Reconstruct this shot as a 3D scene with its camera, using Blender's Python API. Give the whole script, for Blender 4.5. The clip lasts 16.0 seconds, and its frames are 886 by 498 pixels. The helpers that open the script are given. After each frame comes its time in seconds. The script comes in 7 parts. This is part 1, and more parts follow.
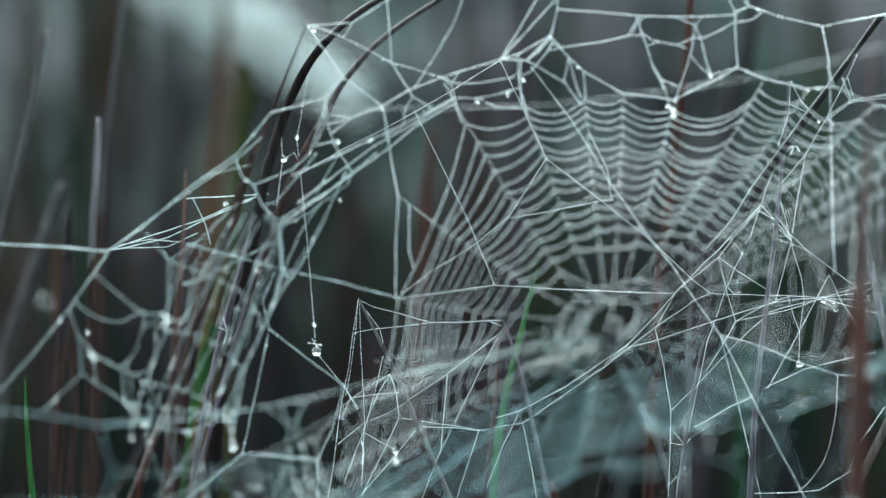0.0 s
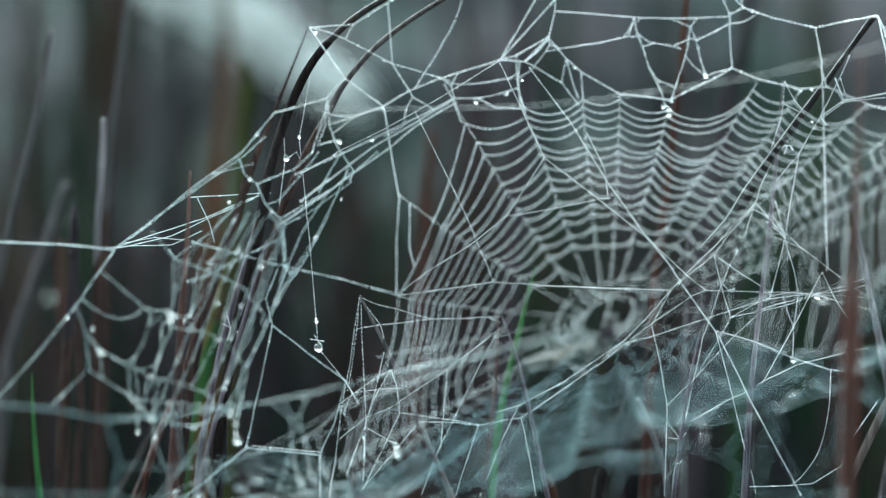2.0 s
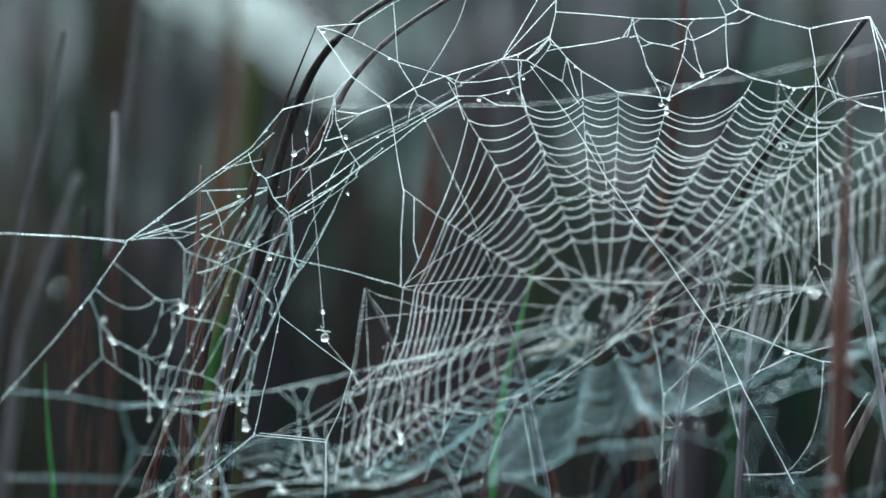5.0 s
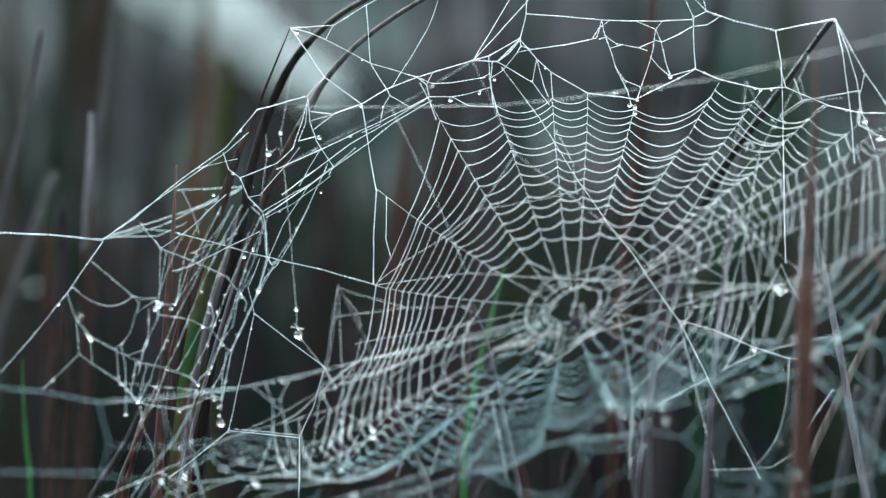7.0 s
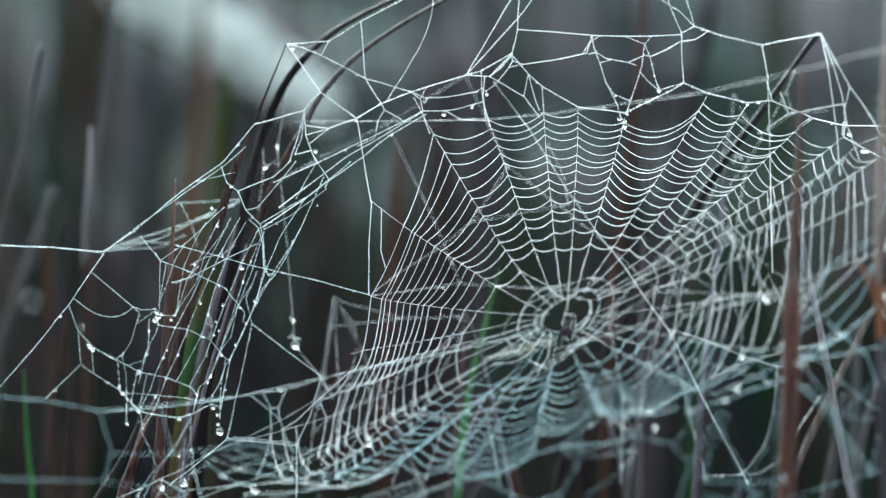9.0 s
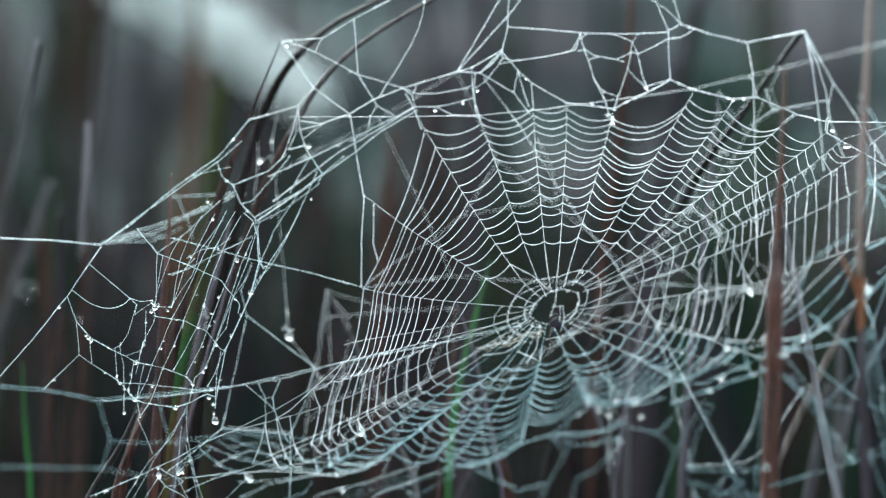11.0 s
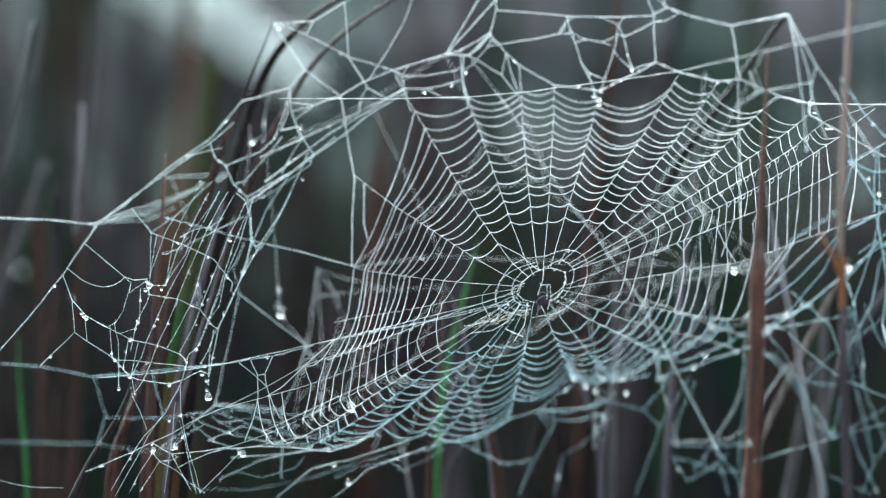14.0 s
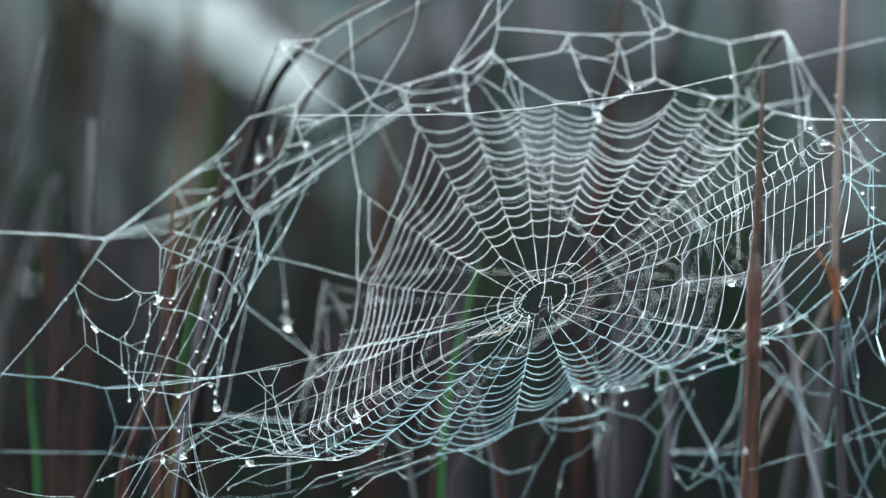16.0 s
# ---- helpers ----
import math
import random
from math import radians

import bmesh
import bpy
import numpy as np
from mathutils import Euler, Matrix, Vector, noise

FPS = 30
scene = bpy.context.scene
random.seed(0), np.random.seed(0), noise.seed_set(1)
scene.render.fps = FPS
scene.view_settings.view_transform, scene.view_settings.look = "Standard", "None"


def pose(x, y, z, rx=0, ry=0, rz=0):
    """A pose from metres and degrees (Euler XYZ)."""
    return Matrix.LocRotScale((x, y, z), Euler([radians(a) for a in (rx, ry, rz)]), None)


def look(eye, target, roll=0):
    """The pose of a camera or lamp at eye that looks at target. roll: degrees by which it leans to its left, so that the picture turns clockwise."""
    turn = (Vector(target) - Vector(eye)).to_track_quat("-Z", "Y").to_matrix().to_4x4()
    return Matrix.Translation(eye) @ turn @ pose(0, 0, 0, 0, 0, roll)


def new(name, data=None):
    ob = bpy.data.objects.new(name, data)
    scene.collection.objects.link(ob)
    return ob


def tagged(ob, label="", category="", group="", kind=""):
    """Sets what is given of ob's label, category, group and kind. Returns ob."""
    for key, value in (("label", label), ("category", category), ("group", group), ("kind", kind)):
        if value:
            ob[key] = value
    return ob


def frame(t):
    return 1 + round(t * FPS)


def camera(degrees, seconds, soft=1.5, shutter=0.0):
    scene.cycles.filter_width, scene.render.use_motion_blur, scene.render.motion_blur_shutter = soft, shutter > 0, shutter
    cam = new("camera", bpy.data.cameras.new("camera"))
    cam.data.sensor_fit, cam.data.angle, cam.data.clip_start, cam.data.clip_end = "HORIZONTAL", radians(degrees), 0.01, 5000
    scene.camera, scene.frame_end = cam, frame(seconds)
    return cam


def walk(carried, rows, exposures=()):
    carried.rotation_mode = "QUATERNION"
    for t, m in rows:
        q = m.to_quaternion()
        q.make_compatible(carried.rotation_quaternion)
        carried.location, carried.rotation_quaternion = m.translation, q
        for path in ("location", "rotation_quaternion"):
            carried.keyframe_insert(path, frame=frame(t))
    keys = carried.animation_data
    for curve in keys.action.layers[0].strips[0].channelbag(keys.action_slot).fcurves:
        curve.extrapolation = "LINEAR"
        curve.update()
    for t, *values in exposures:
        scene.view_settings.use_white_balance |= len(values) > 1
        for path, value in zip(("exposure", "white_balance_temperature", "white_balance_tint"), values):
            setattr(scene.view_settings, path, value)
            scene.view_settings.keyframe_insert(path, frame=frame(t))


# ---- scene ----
# A dew-laden orb web between reeds, seen from close by with a long lens.
cam = camera(15.18, 16.0, soft=1.25)
cam.data.dof.use_dof = True
cam.data.dof.focus_distance = 0.90
cam.data.dof.aperture_fstop = 7.6

EYE_HEIGHT = 0.55


def view(t, back, yaw, pitch, roll):
    """A camera row: metres back from the web, degrees to the left and up, and the lean."""
    eye = Vector((0, -back, EYE_HEIGHT))
    ya, pi = radians(yaw), radians(pitch)
    ahead = Vector((-math.sin(ya) * math.cos(pi), math.cos(ya) * math.cos(pi), math.sin(pi)))
    return t, look(eye, eye + ahead, roll)


walk(cam, [
    view(0, 0.8463, 0.458, 0.188, -0.187),
    view(0.5, 0.8500, 0.469, 0.203, -0.190),
    view(1, 0.8534, 0.452, 0.220, -0.160),
    view(1.5, 0.8576, 0.445, 0.224, -0.222),
    view(2, 0.8617, 0.448, 0.145, -0.235),
    view(2.5, 0.8665, 0.482, 0.059, -0.112),
    view(3, 0.8707, 0.545, 0.049, -0.037),
    view(5.5, 0.8906, 0.439, 0.008, 0.006),
    view(6, 0.8938, 0.320, -0.045, 0.038),
    view(6.5, 0.8955, 0.128, -0.023, 0.030),
    view(7, 0.9001, -0.000, -0.000, 0.003),
    view(7.5, 0.9037, -0.039, -0.065, -0.058),
    view(8, 0.9074, -0.072, -0.029, -0.057),
    view(8.5, 0.9127, -0.109, 0.077, -0.097),
    view(9, 0.9184, -0.106, 0.192, -0.165),
    view(11.5, 0.9387, -0.278, -0.046, -0.073),
    view(12, 0.9403, -0.247, -0.275, -0.024),
    view(12.5, 0.9430, -0.314, -0.298, -0.051),
    view(13, 0.9443, -0.387, -0.314, -0.073),
    view(13.5, 0.9495, -0.426, -0.341, -0.081),
    view(14, 0.9524, -0.437, -0.283, -0.072),
    view(14.5, 0.9576, -0.393, -0.101, -0.155),
    view(15, 0.9616, -0.374, -0.011, -0.218),
    view(15.5, 0.9675, -0.374, -0.021, -0.193),
    view(16, 0.9714, -0.370, -0.047, -0.181),
], exposures=[(0.0, 2.01, 5870, -9), (3.0, 2.03, 5870, -9), (7.0, 2.06, 5960, -5), (9.0, 2.11, 5990, -4), (16.0, 2.22, 5990, -3)])

# ---- light: a thick, even, cool overcast ----
world = bpy.data.worlds.new("overcast")
scene.world = world
world.use_nodes = True
nt = world.node_tree
sky = nt.nodes.new("ShaderNodeTexSky")
sky.sky_type, sky.sun_disc = "NISHITA", False
sky.sun_elevation, sky.sun_rotation = radians(56), radians(-22)
sky.air_density, sky.dust_density, sky.ozone_density = 1.0, 4.0, 1.0
nt.nodes["Background"].inputs["Strength"].default_value = 0.15
cloud = nt.nodes.new("ShaderNodeHueSaturation")
cloud.inputs["Saturation"].default_value = 0.2
nt.links.new(sky.outputs["Color"], cloud.inputs["Color"])
nt.links.new(cloud.outputs["Color"], nt.nodes["Background"].inputs["Color"])
sun = new("sun", bpy.data.lights.new("sun", "SUN"))
sun.data.energy, sun.data.angle, sun.data.color = 1.1, radians(25), (1.0, 0.97, 0.93)
sun.matrix_world = look((-1.0, 2.4, 4.0), (0, 0, 0.5))


# ---- materials ----
def material(name, dark, light, rough=0.6, scale=40.0, bump=0.2, spec=0.3, stretch=(1, 1, 1), spread=0.0, fine=6.0):
    """A two-scale mottled surface between two colours; spread: how far single things differ."""
    m = bpy.data.materials.new(name)
    m.use_nodes = True
    n, l = m.node_tree.nodes, m.node_tree.links
    p = n["Principled BSDF"]
    co, mp = n.new("ShaderNodeTexCoord"), n.new("ShaderNodeMapping")
    mp.inputs["Scale"].default_value = stretch
    l.new(co.outputs["Object"], mp.inputs["Vector"])
    a, b, mx = n.new("ShaderNodeTexNoise"), n.new("ShaderNodeTexNoise"), n.new("ShaderNodeMath")
    a.inputs["Scale"].default_value, b.inputs["Scale"].default_value = scale, scale * fine
    a.inputs["Detail"].default_value = b.inputs["Detail"].default_value = 4
    mx.operation = "MULTIPLY_ADD"
    mx.inputs[1].default_value, mx.inputs[2].default_value = 0.45, 0.0
    for o in (a, b):
        l.new(mp.outputs["Vector"], o.inputs["Vector"])
    l.new(b.outputs["Fac"], mx.inputs[0])
    add = n.new("ShaderNodeMath")
    add.operation = "MULTIPLY_ADD"
    add.inputs[1].default_value = 0.65
    l.new(a.outputs["Fac"], add.inputs[0])
    l.new(mx.outputs[0], add.inputs[2])
    ramp = n.new("ShaderNodeValToRGB")
    ramp.color_ramp.elements[0].position, ramp.color_ramp.elements[1].position = 0.42, 0.68
    ramp.color_ramp.elements[0].color, ramp.color_ramp.elements[1].color = (*dark, 1), (*light, 1)
    l.new(add.outputs[0], ramp.inputs["Fac"])
    out = ramp.outputs["Color"]
    if spread:
        info, hsv, mr = n.new("ShaderNodeObjectInfo"), n.new("ShaderNodeHueSaturation"), n.new("ShaderNodeMapRange")
        mr.inputs["To Min"].default_value, mr.inputs["To Max"].default_value = 1 - spread, 1 + spread
        l.new(info.outputs["Random"], mr.inputs["Value"])
        l.new(mr.outputs["Result"], hsv.inputs["Value"])
        l.new(out, hsv.inputs["Color"])
        out = hsv.outputs["Color"]
    l.new(out, p.inputs["Base Color"])
    p.inputs["Roughness"].default_value = rough
    p.inputs["Specular IOR Level"].default_value = spec
    if bump:
        bp = n.new("ShaderNodeBump")
        bp.inputs["Strength"].default_value, bp.inputs["Distance"].default_value = bump, 0.0006
        l.new(add.outputs[0], bp.inputs["Height"])
        l.new(bp.outputs["Normal"], p.inputs["Normal"])
    return m


SILK = material("dewy_silk", (0.70, 0.755, 0.78), (0.90, 0.94, 0.96), 0.35, 300, 0.0, 0.5)
# side web silk: a weak share of the lens's teal tint in its colour
SILK_SIDE = material("cool_dewy_silk", (0.60, 0.745, 0.76), (0.80, 0.925, 0.94), 0.35, 300, 0.0, 0.5)
SILK_FINE = material("fine_silk", (0.72, 0.77, 0.79), (0.92, 0.95, 0.96), 0.35, 300, 0.0, 0.5)
# teal lens tint of out-of-focus strands, put into the silk's colour
SILK_LENS_TINT = material("lens_tinted_silk", (0.41, 0.665, 0.73), (0.61, 0.855, 0.925), 0.3, 300, 0.0, 0.5)
SILK_DULL = material("dull_old_silk", (0.38, 0.42, 0.42), (0.68, 0.73, 0.73), 0.6, 120, 0.0, 0.2)
WET_BROWN = material("wet_brown_stem", (0.012, 0.008, 0.008), (0.065, 0.040, 0.034), 0.6, 350, 0.5, 0.08, (3, 3, 0.15), fine=3)
RED_BROWN = material("red_brown_stem", (0.006, 0.003, 0.003), (0.085, 0.031, 0.024), 0.38, 120, 0.7, 0.35, (5, 5, 0.4), 0.2, fine=6)
BROWN_REED = material("wet_brown_reed", (0.006, 0.003, 0.003), (0.125, 0.045, 0.032), 0.3, 120, 0.8, 0.5, (5, 5, 0.4), fine=6)
RED_REED = material("red_brown_reed", (0.013, 0.006, 0.005), (0.165, 0.068, 0.055), 0.35, 120, 0.7, 0.4, (5, 5, 0.4), fine=6)
DARK_STEM = material("dark_wet_stem", (0.005, 0.005, 0.006), (0.026, 0.020, 0.021), 0.5, 300, 0.6, 0.2, (3, 3, 0.2), fine=3)
RUSH_GREY = material("grey_brown_rush", (0.020, 0.017, 0.018), (0.100, 0.085, 0.086), 0.55, 200, 0.5, 0.25, (3, 3, 0.15), fine=3)
BLACK_STEM = material("blackened_rush", (0.003, 0.0025, 0.003), (0.018, 0.013, 0.013), 0.75, 160, 0.6, 0.06, (4, 4, 0.2), fine=4)
RUSH_STEM = material("dark_wet_rush", (0.005, 0.004, 0.005), (0.050, 0.038, 0.037), 0.45, 160, 0.6, 0.25, (4, 4, 0.2), fine=4)
GREY_STEM = material("grey_dry_stem", (0.030, 0.027, 0.030), (0.145, 0.128, 0.132), 0.6, 350, 0.5, 0.3, (3, 3, 0.12), 0.25, fine=3)
PURPLE_STEM = material("purple_grey_stem", (0.0234, 0.0182, 0.0286), (0.1105, 0.0884, 0.1144), 0.42, 350, 0.5, 0.45, (3, 3, 0.12), 0.2, fine=3)
DARK_PURPLE = material("dark_purple_stem", (0.012, 0.009, 0.014), (0.070, 0.054, 0.070), 0.45, 250, 0.5, 0.35, (3, 3, 0.12), fine=3)
PALE_REED = material("pale_grey_reed", (0.030, 0.028, 0.031), (0.088, 0.083, 0.089), 0.6, 90, 0.4, 0.25, (3, 3, 0.12), 0.15, fine=3)
YELLOW_LEAF = material("yellowing_leaf", (0.045, 0.040, 0.012), (0.15, 0.125, 0.035), 0.5, 60, 0.3, 0.3, (3, 3, 0.3))
LAVENDER_STEM = material("lavender_grey_stem", (0.07, 0.065, 0.075), (0.25, 0.23, 0.25), 0.5, 200, 0.4, 0.3, (3, 3, 0.12), fine=3)
STRAW_LEAF = material("pale_brown_leaf", (0.06, 0.048, 0.045), (0.20, 0.165, 0.155), 0.6, 120, 0.4, 0.2, (3, 3, 0.15), fine=3)
STRAW = material("straw_stem", (0.15, 0.10, 0.085), (0.35, 0.265, 0.24), 0.5, 350, 0.5, 0.35, (3, 3, 0.12), 0.15, fine=3)
RUST = material("rust_orange_sheath", (0.084, 0.0288, 0.012), (0.216, 0.078, 0.03), 0.5, 60, 0.4, 0.3, (3, 3, 0.3))
GREEN = material("green_blade", (0.0096, 0.0544, 0.0098), (0.0352, 0.1496, 0.028), 0.35, 300, 0.4, 0.45, (4, 4, 0.12), 0.2, fine=3)
DULL_GREEN = material("dull_green_blade", (0.007, 0.034, 0.008), (0.028, 0.095, 0.020), 0.5, 100, 0.3, 0.2, (4, 4, 0.15), fine=3)
# plants further back: darker copies of the stem colours, with shade put in
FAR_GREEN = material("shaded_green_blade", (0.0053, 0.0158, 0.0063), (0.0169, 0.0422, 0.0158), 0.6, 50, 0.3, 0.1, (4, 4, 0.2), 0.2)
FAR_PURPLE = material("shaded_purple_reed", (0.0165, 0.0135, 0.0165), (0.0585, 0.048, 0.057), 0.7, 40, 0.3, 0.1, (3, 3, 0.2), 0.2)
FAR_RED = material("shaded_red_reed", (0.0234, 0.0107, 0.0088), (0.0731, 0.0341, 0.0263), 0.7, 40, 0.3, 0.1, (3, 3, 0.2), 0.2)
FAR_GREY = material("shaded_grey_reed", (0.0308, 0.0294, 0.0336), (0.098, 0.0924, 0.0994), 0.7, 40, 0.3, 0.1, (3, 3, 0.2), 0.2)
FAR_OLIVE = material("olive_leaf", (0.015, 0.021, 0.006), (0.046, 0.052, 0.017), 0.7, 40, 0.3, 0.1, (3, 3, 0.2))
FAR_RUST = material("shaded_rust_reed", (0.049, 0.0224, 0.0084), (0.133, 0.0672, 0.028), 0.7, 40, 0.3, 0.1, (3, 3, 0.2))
GROUND = material("damp_soil", (0.014, 0.016, 0.010), (0.045, 0.046, 0.030), 0.9, 7, 0.6, 0.2, fine=9)


def scrub_material():
    """Far scrub: dull green, grey and purple-brown growth in upright drifts."""
    m = material("misty_bank_scrub", (0.050, 0.055, 0.059), (0.100, 0.110, 0.117), 0.95, 1.1, 0.5, 0.02, fine=5)
    n, l = m.node_tree.nodes, m.node_tree.links
    p = n["Principled BSDF"]
    base = p.inputs["Base Color"].links[0].from_socket
    co, mp, tex, ramp, mix = (n.new("ShaderNode" + k) for k in ("TexCoord", "Mapping", "TexNoise", "ValToRGB", "Mix"))
    mp.inputs["Scale"].default_value = (1, 1, 0.3)
    tex.inputs["Scale"].default_value, tex.inputs["Detail"].default_value = 3.2, 3
    ramp.color_ramp.elements[0].position, ramp.color_ramp.elements[1].position = 0.36, 0.64
    ramp.color_ramp.elements[0].color, ramp.color_ramp.elements[1].color = (0.74, 1.0, 0.82, 1), (1.07, 0.92, 0.93, 1)
    ramp.color_ramp.elements.new(0.5).color = (1.0, 0.99, 1.0, 1)
    mix.data_type, mix.blend_type = "RGBA", "MULTIPLY"
    mix.inputs["Factor"].default_value = 1.0
    l.new(co.outputs["Object"], mp.inputs["Vector"])
    l.new(mp.outputs["Vector"], tex.inputs["Vector"])
    l.new(tex.outputs["Fac"], ramp.inputs["Fac"])
    l.new(base, mix.inputs[6])
    l.new(ramp.outputs["Color"], mix.inputs[7])
    l.new(mix.outputs[2], p.inputs["Base Color"])
    return m


BANK = scrub_material()


def island_material(name, colours, rough=0.6):
    """Blades of many hues in one mesh: each takes one colour of the ramp."""
    m = bpy.data.materials.new(name)
    m.use_nodes = True
    n, l = m.node_tree.nodes, m.node_tree.links
    p, geo, ramp = n["Principled BSDF"], n.new("ShaderNodeNewGeometry"), n.new("ShaderNodeValToRGB")
    tex, mix = n.new("ShaderNodeTexNoise"), n.new("ShaderNodeMix")
    ramp.color_ramp.interpolation = "CONSTANT"
    while len(ramp.color_ramp.elements) < len(colours):
        ramp.color_ramp.elements.new(0.5)
    for i, c in enumerate(colours):
        ramp.color_ramp.elements[i].position = i / len(colours)
        ramp.color_ramp.elements[i].color = (*c, 1)
    l.new(geo.outputs["Random Per Island"], ramp.inputs["Fac"])
    tex.inputs["Scale"].default_value = 30
    mix.data_type, mix.blend_type = "RGBA", "MULTIPLY"
    mix.inputs["Factor"].default_value = 0.5
    l.new(ramp.outputs["Color"], mix.inputs[6])
    l.new(tex.outputs["Color"], mix.inputs[7])
    l.new(mix.outputs[2], p.inputs["Base Color"])
    p.inputs["Roughness"].default_value = rough
    p.inputs["Specular IOR Level"].default_value = 0.04
    return m


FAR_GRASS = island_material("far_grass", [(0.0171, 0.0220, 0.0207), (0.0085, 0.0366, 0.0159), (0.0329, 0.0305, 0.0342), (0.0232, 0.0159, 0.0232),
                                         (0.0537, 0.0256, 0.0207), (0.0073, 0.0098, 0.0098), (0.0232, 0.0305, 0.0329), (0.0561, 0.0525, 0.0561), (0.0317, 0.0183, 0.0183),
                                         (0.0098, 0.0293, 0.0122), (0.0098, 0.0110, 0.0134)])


def water_material():
    m = bpy.data.materials.new("water")
    m.use_nodes = True
    p = m.node_tree.nodes["Principled BSDF"]
    p.inputs["Base Color"].default_value = (0.97, 1.0, 1.0, 1)
    p.inputs["Roughness"].default_value = 0.02
    p.inputs["IOR"].default_value = 1.333
    p.inputs["Transmission Weight"].default_value = 0.9
    return m


WATER = water_material()

# ---- mesh helpers; lengths in centimetres unless said ----
rng = random.Random(7)


def mesh_object(name, verts, faces, mat, parent=None, label="", smooth=True):
    me = bpy.data.meshes.new(name)
    me.from_pydata([tuple(v) for v in verts], [], faces)
    me.materials.append(mat)
    if smooth:
        me.shade_smooth()
    ob = new(name, me)
    if parent:
        ob.parent = parent
    if label:
        tagged(ob, label)
    return ob


def tube(path, radii, sides=5, flat=1.0, start=0):
    """Rings along a path (metres) with caps; flat below 1 presses the section together."""
    path, radii = np.asarray(path, float), np.asarray(radii, float)
    tang = np.gradient(path, axis=0)
    tang /= np.linalg.norm(tang, axis=1)[:, None] + 1e-12
    ref = np.array([0.25, 0.95, 0.17])
    a = np.cross(tang, ref)
    a /= np.linalg.norm(a, axis=1)[:, None] + 1e-12
    b = np.cross(tang, a)
    ang = np.arange(sides) * 2 * math.pi / sides
    v = path[:, None] + radii[:, None, None] * (np.cos(ang)[None, :, None] * a[:, None] + flat * np.sin(ang)[None, :, None] * b[:, None])
    n = len(path)
    f = [(start + i * sides + j, start + i * sides + (j + 1) % sides, start + (i + 1) * sides + (j + 1) % sides, start + (i + 1) * sides + j)
         for i in range(n - 1) for j in range(sides)]
    f.append(tuple(start + j for j in range(sides))[::-1])
    f.append(tuple(start + (n - 1) * sides + j for j in range(sides)))
    return v.reshape(-1, 3), f


def along(points, step):
    """Points every step or less along a straight-sided line."""
    out = [np.asarray(points[0], float)]
    for p, q in zip(points, points[1:]):
        p, q = np.asarray(p, float), np.asarray(q, float)
        k = max(1, math.ceil(np.linalg.norm(q - p) / step))
        out += [p + (q - p) * i / k for i in range(1, k + 1)]
    return np.array(out)


def curve(points, per=8):
    """A smooth line through the points."""
    p = [np.asarray(q, float) for q in points]
    p = [2 * p[0] - p[1]] + p + [2 * p[-1] - p[-2]]
    out = []
    for i in range(1, len(p) - 2):
        for k in range(per):
            u = k / per
            out.append(0.5 * (2 * p[i] + (p[i + 1] - p[i - 1]) * u + (2 * p[i - 1] - 5 * p[i] + 4 * p[i + 1] - p[i + 2]) * u * u
                              + (3 * p[i] - p[i - 1] - 3 * p[i + 1] + p[i + 2]) * u ** 3))
    out.append(p[-2])
    return np.array(out)


def silk(lines, thick, bead, step=0.026, slim=0.0, waver=0.012, core=0.36):
    """Tubes of dewy silk along lines (cm): verts and faces. thick: mm; bead: how far droplets swell it;
    slim: how much finer it gets down the orb and heavier towards its outer side; waver: how far it strays, cm;
    core: the bare thread between beads."""
    verts, faces = [], []
    for line in lines:
        path = along(line, step)
        n = len(path)
        swell, i = np.zeros(n), 0
        while i < n:
            i += rng.choice((1, 2, 2, 3))
            fat = rng.uniform(0.6, 1.6) if rng.random() < 0.92 else rng.uniform(1.6, 2.6)
            for k in range(rng.choice((1, 1, 2))):
                if i < n:
                    swell[i] = fat
                    i += 1
        r = thick * ((0.50 if bead < 0.5 else core) + bead * 1.05 * swell) * 0.001
        ends = np.minimum(np.arange(n), np.arange(n)[::-1]) * step
        r = r * (1 + 0.55 * np.exp(-ends / 0.05)) * (1 - slim * (0.4 + 0.6 * np.clip((path[:, 0] + 1) / 3, 0, 1)) * np.clip(-path[:, 1] / 9, 0, 1) * np.clip((HUB[2] + 1 - path[:, 2]) / 2, 0, 1) + slim * 0.2 * np.clip((path[:, 0] - 5) / 4, 0, 1))
        q = rng.uniform(0, 50)
        stray = np.array([[noise.noise((q, j * step * 1.6, 0)), 0, noise.noise((q, j * step * 1.6, 7))] for j in range(n)])
        path = path + stray * waver * np.clip(ends / 0.15, 0, 1)[:, None]
        v, f = tube(path * 0.01, r, 5, 1.0, len(verts))
        verts.extend(v)
        faces.extend(f)
    return verts, faces


BEADS = {}


def beads_along(web, path, rate):
    """Remember places for small dew beads along a thread."""
    for p, q in zip(path, path[1:]):
        p, q = np.asarray(p, float), np.asarray(q, float)
        if rng.random() < rate * np.linalg.norm(q - p):
            BEADS.setdefault(web.name, []).append((p + (q - p) * rng.random(), rng.uniform(0.018, 0.046)))


